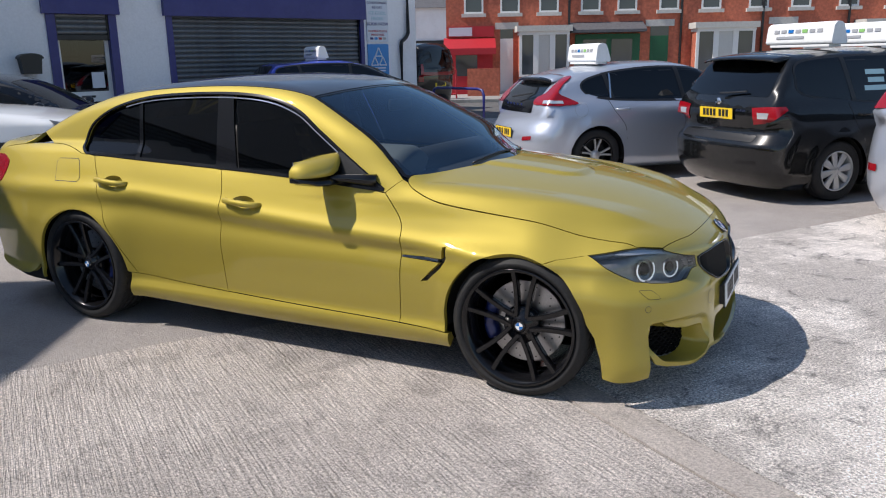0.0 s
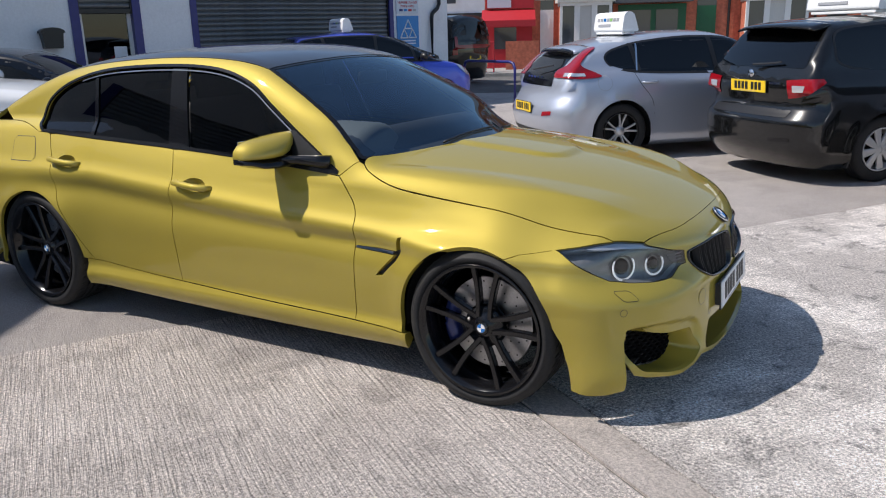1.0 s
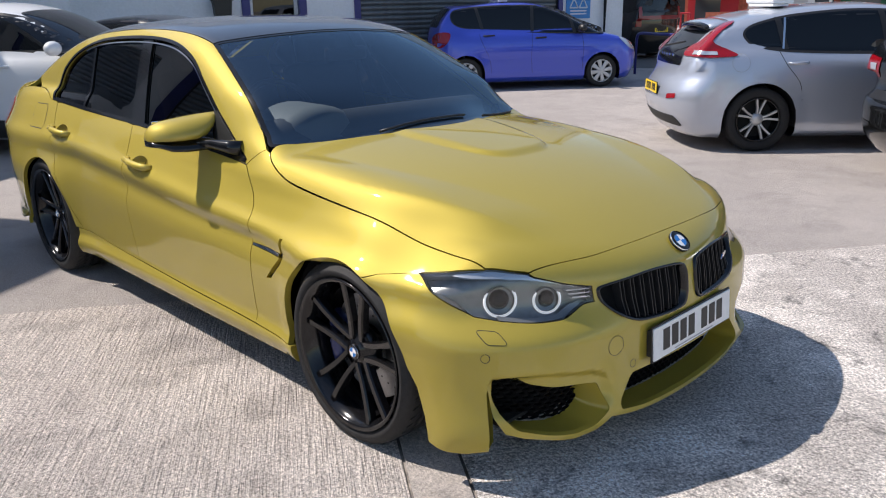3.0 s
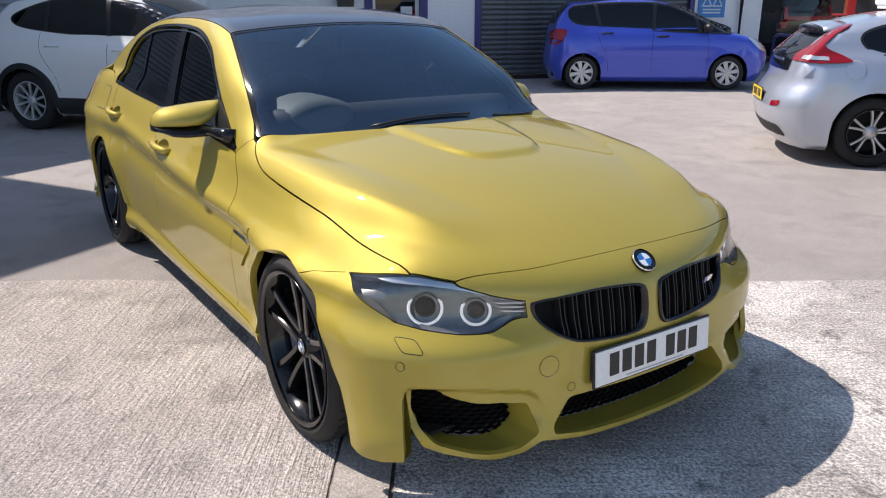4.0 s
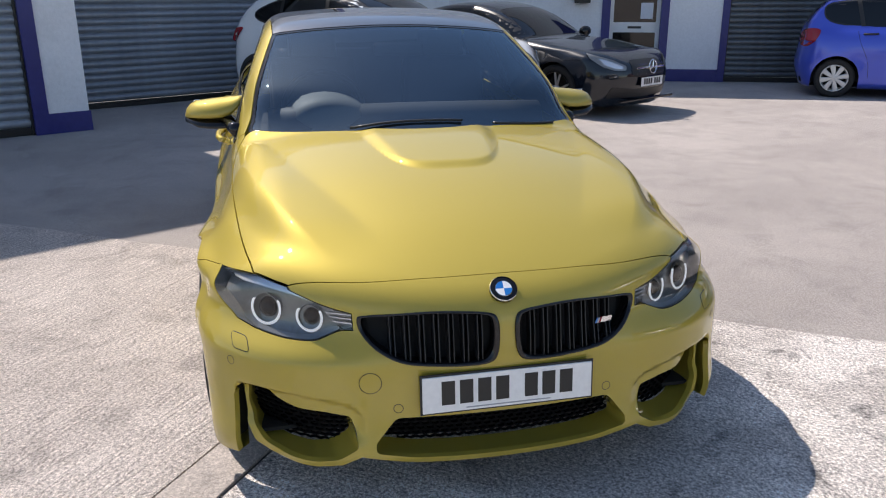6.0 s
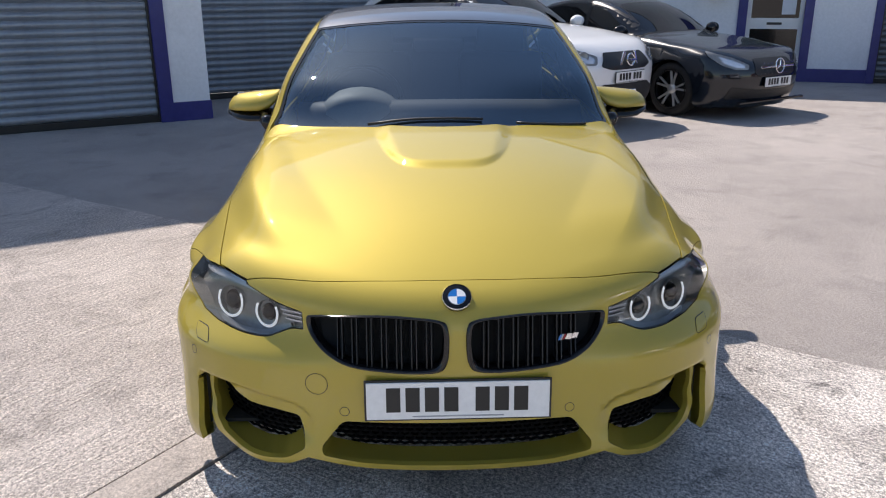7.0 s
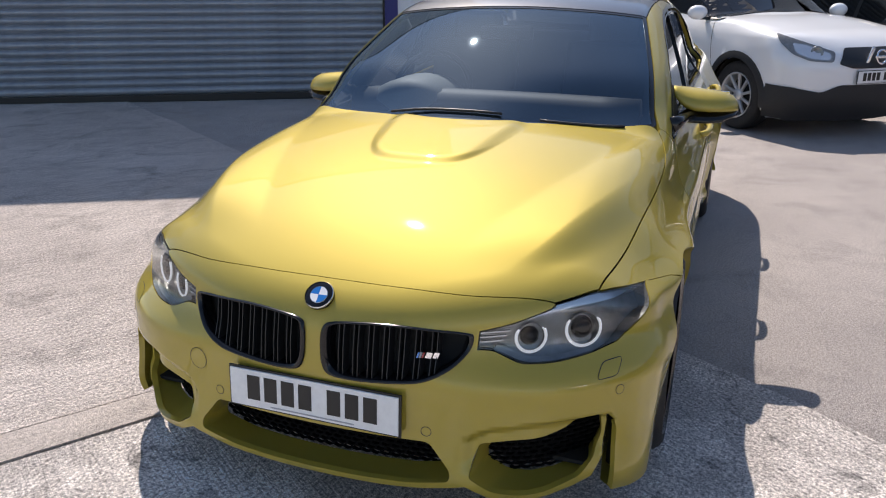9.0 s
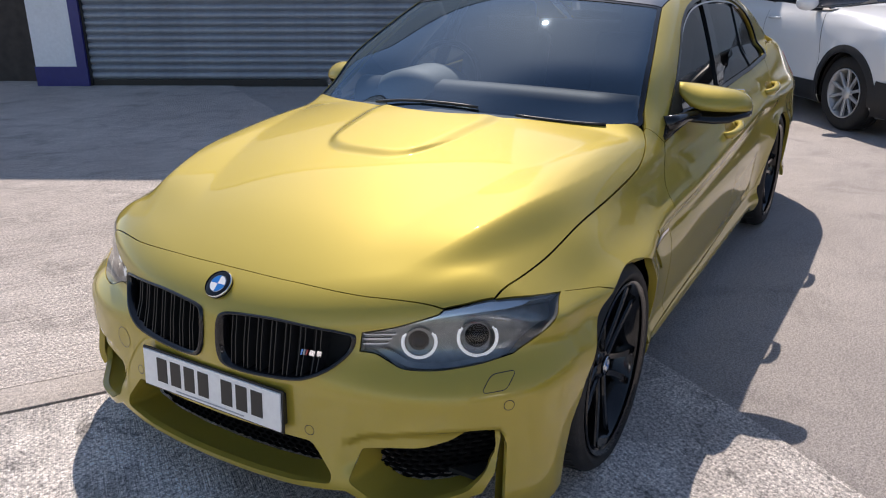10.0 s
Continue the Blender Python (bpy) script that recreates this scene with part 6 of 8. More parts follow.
def black_estate():
    S = Shape(0.855, [(0.85, 0.62), (0.6, 0.80), (0.2, 0.92), (-0.4, 1.0), (-1.4, 1.0), (-2.5, 1.03), (-3.4, 1.03)],
              [(0.3, 0.85), (-0.3, 1.06), (-0.8, 1.35), (-1.2, 1.51), (-1.8, 1.545), (-2.5, 1.53), (-3.0, 1.49), (-3.2, 1.39), (-3.35, 1.13)],
              [(0.2, 0.74), (0.4, 0.82), (0.6, 0.82), (0.8, 0.68)], [(0.2, -3.30), (0.32, -3.40), (0.5, -3.43), (0.62, -3.42), (0.68, -3.36), (0.85, -3.35), (1.04, -3.32), (1.26, -3.18), (1.47, -3.0)],
              0.97, 0.78, 0.28, 0.02, 2.47, 0.31)
    m = at(2.33, 7.29, 46.5)
    car = parked_car("black_estate_car", "glossy black compact estate car seen from behind", m, S, BLACKPAINT, [(0, 0.31), (-2.47, 0.31)],
                     (0.312, 0.20, 0.83, 0.205, "cover", SILVERRIM),
                     [(-0.30, 1.0), (-0.75, 1.25), (-1.1, 1.42), (-1.8, 1.455), (-2.5, 1.44), (-2.92, 1.39), (-2.98, 1.26), (-2.90, 1.10), (-2.2, 1.02), (-1.2, 0.99)],
                     [(-1.38, -1.42), (-2.28, -2.36)], ((-0.45, 0.56), (-1.1, 0.50)), [(-0.64, 1.075), (-0.55, 1.435), (0.55, 1.435), (0.64, 1.075)])
    seam(S, car, [(-1.38, 0.98), (-1.40, 0.6), (-1.38, 0.28)])
    seam(S, car, [(-2.36, 1.0), (-2.30, 0.8), (-2.14, 0.55), (-2.12, 0.3)])
    for x, z in ((-1.22, 0.86), (-2.16, 0.88)):
        knob_handle(S, car, x, z, BLACKPAINT)
    side_mirror(car, -0.55, 0.82, 1.0, BLACKPAINT)
    diag = slanted((-0.82, 0.57, 0), (-0.57, -0.82, 0), 3.6, 1.6)
    for turn in (lambda p: p, mirrored):
        lamp = np.array([(-3.33, 0.50, 0.965), (-3.31, 0.52, 0.80), (-3.26, 0.67, 0.82), (-3.20, 0.745, 0.87), (-3.13, 0.79, 0.95), (-3.15, 0.77, 0.985), (-3.27, 0.66, 0.98)])
        skin("tail_lamp", turn(patch(S, diag, lamp, 0.02, depth=0.0, off=0.006)), REDLENS, car, "red wedge tail lamp with a clear centre")
        skin("reverse_lens", turn(patch(S, diag, np.array([(-3.30, 0.555, 0.92), (-3.29, 0.56, 0.86), (-3.25, 0.66, 0.865), (-3.24, 0.67, 0.92)]), 0.02, depth=0.0, off=0.010)), WHITELENS, car)
        skin("bumper_reflector", turn(patch(S, BACK, [(0.40, 0.40), (0.62, 0.41), (0.62, 0.44), (0.40, 0.43)], 0.02, depth=0.0, off=0.004)), GLOSS_BLACK, car)
    skin("tailgate_cut", patch(S, BACK, fillet([(-0.56, 0.63), (0.56, 0.63), (0.56, 0.70), (-0.56, 0.70)], 0.02), 0.04, depth=0.0, off=0.002), SATIN_BLACK, car)
    number_plate(Matrix.Translation((-3.362, 0, 0.895)) @ pose(0, 0, 0, 0, 4, 180), car, PLATEYELLOW)
    c = Vector((-3.335, 0, 1.01))
    part("tailgate_emblem", revolve(bmesh.new(), [(0.042, 0), (0.038, 0.01), (0.0005, 0.012)], Matrix.Translation(c) @ pose(0, 0, 0, 0, -90, 0), 20), CHROME, car, smooth=True)
    for i in range(5):
        part("tailgate_letter_bar", boxed((0.005, 0.022, 0.022), Matrix.Translation((-3.345, -0.30 - 0.03 * i, 0.935)), 0), CHROME, car)
    part("roof_spoiler", tail_spoiler(-2.90, -3.17, 0.55, 1.497, 1.452), BLACKPAINT, car, smooth=True)
    wiper = bmesh.new()
    tube(wiper, [(-3.32, 0.0, 1.10), (-3.30, -0.2, 1.11), (-3.28, -0.36, 1.125)], 0.01, 6)
    part("rear_wiper", wiper, SATIN_BLACK, car)
    for s in (1, -1):
        part("mud_flap", boxed((0.02, 0.20, 0.22), Matrix.Translation((-2.47 - 0.36, s * 0.74, 0.27)) @ pose(0, 0, 0, 0, 12, 0), 0.005), CLADDING, car)
    for x in (-2.25, -1.45):
        roof_hat(m @ Matrix.Translation((x, 0, 1.548)), 0.95, "white advertising box on the black estate's roof")
    for i, (z, w) in enumerate(((1.27, 0.26), (1.19, 0.22), (1.11, 0.34))):
        p = patch(S, SIDE, [(-1.95 - w / 2, z), (-1.95 - w / 2, z + 0.05), (-1.95 + w / 2, z + 0.05), (-1.95 + w / 2, z)], 0.05, depth=0.0, off=0.005)
        skin("window_writing_bar", mirrored(p), PALEBLUE, car)


PALEBLUE = material("pale_blue_ink", (0.35, 0.55, 0.62), 0.6)


def silver_crossover():
    S = Shape(0.88, [(0.85, 0.7), (0.6, 0.90), (0.2, 1.02), (-0.4, 1.1), (-1.4, 1.1), (-2.5, 1.12), (-3.4, 1.1)],
              [(0.3, 0.95), (-0.3, 1.16), (-0.8, 1.42), (-1.2, 1.57), (-1.8, 1.62), (-2.5, 1.6), (-3.0, 1.52), (-3.2, 1.40), (-3.35, 1.15)],
              [(0.2, 0.74), (0.4, 0.82), (0.6, 0.82), (0.8, 0.68)], [(0.2, -3.30), (0.35, -3.40), (0.5, -3.43), (0.7, -3.42), (0.95, -3.37), (1.2, -3.24), (1.45, -3.0)],
              1.06, 0.80, 0.28, 0.02, 2.55, 0.34)
    m = at(4.27, 5.49, 46.5)
    car = parked_car("silver_crossover", "silver crossover car with red tail lamps", m, S, SILVER, [(0, 0.34), (-2.55, 0.34)],
                     (0.342, 0.21, 0.85, 0.23, "five", SILVERRIM),
                     [(-0.30, 1.1), (-0.75, 1.32), (-1.1, 1.47), (-1.8, 1.51), (-2.5, 1.49), (-2.9, 1.40), (-2.85, 1.2), (-2.2, 1.12), (-1.2, 1.09)],
                     [(-1.38, -1.42), (-2.28, -2.36)], ((-0.45, 0.56), (-1.1, 0.50)), [(-0.56, 1.12), (-0.50, 1.46), (0.50, 1.46), (0.56, 1.12)])
    diag = slanted((-0.82, 0.57, 0), (-0.57, -0.82, 0), 3.6, 1.6)
    for turn in (lambda p: p, mirrored):
        lamp = np.array([(-3.30, 0.62, 1.20), (-3.31, 0.63, 1.04), (-3.20, 0.75, 1.03), (-3.12, 0.80, 1.08), (-3.12, 0.79, 1.20), (-3.22, 0.69, 1.22)])
        skin("tail_lamp", turn(patch(S, diag, lamp, 0.02, depth=0.0, off=0.006)), REDLENS, car)
        skin("rear_reflector", turn(patch(S, diag, np.array([(-3.38, 0.62, 0.52), (-3.3, 0.75, 0.52), (-3.3, 0.75, 0.58), (-3.38, 0.62, 0.58)]), 0.02, depth=0.0, off=0.006)), REDLENS, car)
    number_plate(Matrix.Translation((-3.45, 0, 0.75)) @ pose(0, 0, 0, 0, 0, 180), car, PLATEYELLOW)


def white_crossover():
    S = Shape(0.885, [(0.92, 0.74), (0.75, 0.90), (0.4, 1.02), (0.0, 1.08), (-0.5, 1.12), (-1.4, 1.10), (-2.5, 1.14), (-3.3, 1.12)],
              [(0.1, 0.98), (-0.4, 1.14), (-0.9, 1.40), (-1.3, 1.55), (-1.8, 1.61), (-2.4, 1.59), (-2.9, 1.50), (-3.15, 1.36), (-3.3, 1.12)],
              [(0.2, 0.80), (0.35, 0.89), (0.55, 0.92), (0.75, 0.91), (0.9, 0.80)], [(0.2, -3.25), (0.4, -3.37), (0.6, -3.40), (0.9, -3.36), (1.2, -3.22), (1.45, -2.98)],
              1.05, 0.80, 0.26, 0.022, 2.63, 0.34, 0.20)
    m = at(-6.71, 1.66, 39.8)
    car = parked_car("white_crossover", "white crossover car with grey lower cladding", m, S, WHITEPAINT, [(0, 0.34), (-2.63, 0.34)],
                     (0.345, 0.22, 0.86, 0.228, "ten", SILVERRIM),
                     [(-0.42, 1.10), (-0.85, 1.30), (-1.2, 1.44), (-1.75, 1.50), (-2.3, 1.46), (-2.72, 1.34), (-2.80, 1.26), (-2.6, 1.19), (-2.0, 1.13), (-1.2, 1.09)],
                     [(-1.45, -1.50), (-2.32, -2.30)], ((-0.45, 0.58), (-1.18, 0.50)), [(-0.54, 1.14), (-0.48, 1.42), (0.48, 1.42), (0.54, 1.14)], CLADDING)
    seam(S, car, [(-0.48, 1.08), (-0.42, 0.7), (-0.46, 0.35)])
    seam(S, car, [(-1.45, 1.08), (-1.45, 0.7), (-1.43, 0.35)])
    seam(S, car, [(-2.40, 1.15), (-2.36, 0.9), (-2.20, 0.65), (-2.15, 0.42)])
    for x, z in ((-1.28, 0.95), (-2.20, 0.98)):
        knob_handle(S, car, x, z, WHITEPAINT)
    side_mirror(car, -0.62, 0.83, 1.10, WHITEPAINT)
    diag = slanted((0.78, 0.62, 0), (-0.62, 0.78, 0), 1.6, 0.4)
    for turn in (lambda p: p, mirrored):
        lamp = on(S, diag, fillet3([(0.84, 0.47, 0.825), (0.66, 0.66, 0.905), (0.40, 0.80, 0.985), (0.46, 0.79, 0.90), (0.58, 0.735, 0.80), (0.70, 0.635, 0.745), (0.84, 0.48, 0.735)]), 1)
        ob = skin("headlamp", turn(patch(S, diag, lamp, 0.03, depth=0.0, off=0.004)), LAMPDARK, car, "clear headlamp with chrome inside")
        skin("lamp_reflector", turn(patch(S, diag, on(S, diag, fillet3([(0.82, 0.50, 0.808), (0.66, 0.66, 0.882), (0.56, 0.74, 0.90), (0.60, 0.715, 0.81), (0.70, 0.63, 0.765), (0.82, 0.51, 0.752)]), 1), 0.03, depth=0.0, off=0.007)), WHITELENS, ob)
        c = cast(S, np.array([(0, 0.60, 0.825)]), (1, 0, 0), 1.3, 0.2)[0]
        eye = revolve(bmesh.new(), [(0.058, 0.0), (0.056, 0.012), (0.045, 0.016), (0.03, 0.006), (0.0005, 0.012)], Matrix.Translation(Vector(c) + Vector((0.0, 0, 0.0))) @ Vector((0.80, 0.60, 0.15)).to_track_quat("Z", "Y").to_matrix().to_4x4(), 20)
        pr = part("lamp_projector", eye, CARLAMP, ob, smooth=True)
        if turn is mirrored:
            pr.data.transform(Matrix.Diagonal((1, -1, 1, 1)))
            pr.data.flip_normals()
        skin("bumper_corner", turn(patch(S, diag, on(S, diag, [(0.66, 0.70, 0.19), (0.66, 0.72, 0.50), (0.44, 0.87, 0.52), (0.40, 0.87, 0.40), (0.42, 0.86, 0.20)], 1), 0.04, depth=0.0, off=0.009)), CLADDING, car)
        skin("tail_lamp", turn(patch(S, SIDE, fair([(-3.02, 1.10), (-3.20, 1.08), (-3.20, 0.92), (-3.10, 0.94)], 5, True), 0.03, depth=0.0, off=0.004)), REDLENS, car)
        c = cast(S, np.array([(0, 0.62, 0.47)]), (1, 0, 0), 1.3, 0.2)[0]
    low = slanted((1, 0, 0), (0, 1, 0), 1.3, 0.2)
    skin("lower_bumper", patch(S, low, fillet([(-0.76, 0.178), (0.76, 0.178), (0.77, 0.50), (0.56, 0.46), (0.40, 0.53), (-0.40, 0.53), (-0.56, 0.46), (-0.77, 0.50)], 0.03), 0.04, depth=0.0, off=0.008), CLADDING, car, "grey lower bumper")
    skin("grille", patch(S, low, fillet([(-0.44, 0.72), (-0.34, 0.86), (0.34, 0.86), (0.44, 0.72), (0.30, 0.68), (-0.30, 0.68)], 0.03), 0.04, depth=0.0, off=0.005), SATIN_BLACK, car, "black grille with a round chrome emblem")
    for s in (1, -1):
        part("grille_bar", boxed((0.02, 0.035, 0.20), Matrix.Translation((0.90, s * 0.125, 0.775)) @ pose(0, 0, 0, s * 22, 0, 0), 0.006), CHROME, car)
        part("fog_lamp", revolve(bmesh.new(), [(0.04, -0.03), (0.04, 0.012), (0.0005, 0.016)], Matrix.Translation((0.70, s * 0.62, 0.43)) @ pose(0, 0, 0, 0, 75, s * 25), 16), LAMPGREY, car, smooth=True)
    part("emblem_ring", revolve(bmesh.new(), [(0.062 + 0.011 * math.cos(a), 0.011 * math.sin(a)) for a in np.linspace(0, 2 * math.pi, 8, endpoint=False)], Matrix.Translation((0.925, 0, 0.78)) @ pose(0, 0, 0, 0, 82, 0), 24, True), CHROME, car, smooth=True)
    part("emblem_bar", boxed((0.012, 0.17, 0.025), Matrix.Translation((0.93, 0, 0.78)), 0.004), CHROME, car)
    number_plate(Matrix.Translation((0.935, 0, 0.60)), car, PLATEWHITE)


def fillet3(pts, r=0.025, per=3):
    """A closed outline in space with its corners rounded by r."""
    return fillet(pts, r, per)


def on(S, axes, pts, per=4):
    """Points near a body, laid onto it along a view, as a fair loop."""
    q = fair(np.array(pts), per, True)
    d, u, v, far, near = axes
    return cast(S, np.outer(q @ u, u) + np.outer(q @ v, v), d, far, near)


def black_coupe():
    S = Shape(0.885, [(0.92, 0.58), (0.7, 0.76), (0.3, 0.87), (-0.2, 0.94), (-0.6, 0.97), (-1.4, 0.97), (-2.5, 1.0), (-3.6, 0.98)],
              [(0.0, 0.86), (-0.5, 0.99), (-1.0, 1.25), (-1.4, 1.39), (-1.9, 1.43), (-2.4, 1.38), (-3.0, 1.20), (-3.5, 1.0)],
              [(0.2, 0.84), (0.4, 0.90), (0.55, 0.91), (0.7, 0.86)], [(0.2, -3.60), (0.5, -3.70), (0.8, -3.72), (0.95, -3.66), (1.1, -3.4), (1.3, -3.0)],
              0.93, 0.78, 0.36, 0.022, 2.7, 0.325)
    m = at(-7.513, 3.764, 33.0)
    car = parked_car("black_coupe_saloon", "very dark blue-black coupe saloon parked facing out", m, S, NIGHTBLUE, [(0, 0.325), (-2.7, 0.325)],
                     (0.33, 0.225, 0.865, 0.235, "twin", SILVERRIM),
                     [(-0.62, 0.96), (-1.0, 1.16), (-1.4, 1.29), (-1.9, 1.32), (-2.4, 1.27), (-2.85, 1.12), (-2.80, 1.02), (-2.0, 0.97), (-1.2, 0.94)],
                     [(-1.62, -1.66)], ((-0.58, 0.60), (-1.25, 0.50)), None)
    seam(S, car, [(-0.62, 0.95), (-0.55, 0.7), (-0.58, 0.3)])
    seam(S, car, [(-1.62, 0.95), (-1.64, 0.6), (-1.62, 0.3)])
    knob_handle(S, car, -1.45, 0.82, NIGHTBLUE)
    side_mirror(car, -0.80, 0.82, 0.97, GLOSS_BLACK)
    low = slanted((1, 0, 0), (0, 1, 0), 1.3, 0.2)
    diag = slanted((0.78, 0.62, 0), (-0.62, 0.78, 0), 1.6, 0.4)
    skin("grille", patch(S, low, fillet([(-0.40, 0.56), (-0.34, 0.72), (0.34, 0.72), (0.40, 0.56), (0.32, 0.52), (-0.32, 0.52)], 0.04), 0.04, depth=0.0, off=0.004), SATIN_BLACK, car, "black studded grille with a chrome star emblem")
    skin("lower_intake", patch(S, low, fillet([(-0.70, 0.26), (0.70, 0.26), (0.66, 0.40), (0.3, 0.36), (-0.3, 0.36), (-0.66, 0.40)], 0.03), 0.04, depth=0.0, off=0.004), SATIN_BLACK, car)
    part("front_splitter", boxed((0.05, 1.30, 0.03), Matrix.Translation((0.86, 0, 0.22)), 0.008), GLOSS_BLACK, car)
    for j in range(4):
        for i in range(11):
            y = -0.30 + 0.06 * i + (0.03 if j % 2 else 0)
            if abs(y) > 0.10 and abs(y) < 0.35:
                part("grille_stud", boxed((0.008, 0.012, 0.012), Matrix.Translation((0.91 - 0.30 * y * y, y, 0.55 + 0.04 * j))), CHROME, car)
    part("grille_blade", boxed((0.015, 0.66, 0.022), Matrix.Translation((0.89, 0, 0.625)), 0.004), CHROME, car)
    part("emblem_ring", revolve(bmesh.new(), [(0.085 + 0.008 * math.cos(a), 0.008 * math.sin(a)) for a in np.linspace(0, 2 * math.pi, 8, endpoint=False)], Matrix.Translation((0.925, 0, 0.635)) @ pose(0, 0, 0, 0, 84, 0), 28, True), CHROME, car, smooth=True)
    for k in range(3):
        a = math.pi / 2 + k * 2 * math.pi / 3
        star = bmesh.new()
        rod(star, 0.012, (0.925, 0, 0.635), (0.925, 0.083 * math.cos(a), 0.635 + 0.083 * math.sin(a)), 6, 0.003)
        part("emblem_arm", star, CHROME, car)
    for turn in (lambda p: p, mirrored):
        lamp = on(S, diag, fillet3([(0.83, 0.47, 0.655), (0.70, 0.62, 0.735), (0.40, 0.79, 0.815), (0.44, 0.785, 0.755), (0.60, 0.715, 0.655), (0.72, 0.61, 0.605), (0.83, 0.48, 0.60)], 0.015), 1)
        ob = skin("headlamp", turn(patch(S, diag, lamp, 0.03, depth=0.0, off=0.004)), LAMPDARK, car, "clear swept headlamp")
        skin("lamp_reflector", turn(patch(S, diag, on(S, diag, fillet3([(0.80, 0.51, 0.65), (0.68, 0.64, 0.715), (0.55, 0.73, 0.755), (0.62, 0.70, 0.675), (0.72, 0.60, 0.628), (0.80, 0.52, 0.617)], 0.015), 1), 0.03, depth=0.0, off=0.007)), WHITELENS, ob)
    number_plate(Matrix.Translation((0.925, 0, 0.45)), car, PLATEWHITE)


def far_vehicle(m, name, label, paint, van):
    """A vehicle in the street, far off."""
    if van:
        S = Shape(0.95, [(0.9, 0.85), (0.6, 1.05), (0.1, 1.2), (-1, 1.25), (-4, 1.25)], [(0.6, 1.0), (0.2, 1.3), (-0.3, 1.65), (-0.8, 1.9), (-1.5, 1.95), (-3.5, 1.95), (-4.1, 1.93)],
                  [(0.2, 0.85), (0.5, 0.92), (0.9, 0.8)], [(0.2, -3.9), (0.6, -4.0), (1.2, -4.0), (1.9, -3.85)], 1.15, 0.90, 0.14, 0.02, 3.0, 0.34)
        dlo = [(0.0, 1.2), (-0.5, 1.55), (-0.8, 1.75), (-2.0, 1.8), (-3.7, 1.78), (-3.75, 1.25), (-2.0, 1.2)]
        arches, L = [(0, 0.34), (-3.0, 0.34)], 3.0
    car = parked_car(name, label, m, S, paint, arches, (0.34, 0.22, 0.92, 0.235, "five", SILVERRIM), dlo, [(-0.95, -1.0), (-2.3, -2.3)], ((-0.05, 0.62), (-0.65, 0.6)), [(-0.7, 1.2), (-0.62, 1.75), (0.62, 1.75), (0.7, 1.2)])
    for turn in (lambda p: p, mirrored):
        skin("tail_lamp", turn(patch(S, BACK, [(0.70, 0.85), (0.84, 0.85), (0.80, 1.35), (0.70, 1.35)], 0.05, depth=0.0, off=0.006)), REDLENS, car)
    skin("lamp_bar", patch(S, BACK, [(-0.7, 1.02), (0.7, 1.02), (0.7, 1.12), (-0.7, 1.12)], 0.05, depth=0.0, off=0.005), REDLENS, car)
    number_plate(Matrix.Translation((-4.01, 0, 0.75)) @ pose(0, 0, 0, 0, 0, 180), car, PLATEYELLOW)


blue_hatchback()
silver_hatchback()
black_estate()
silver_crossover()
white_crossover()
black_coupe()
far_vehicle(at(-13.4, 17.8, 170), "black_van", "black people-carrier van in the street", BLACKPAINT, True)


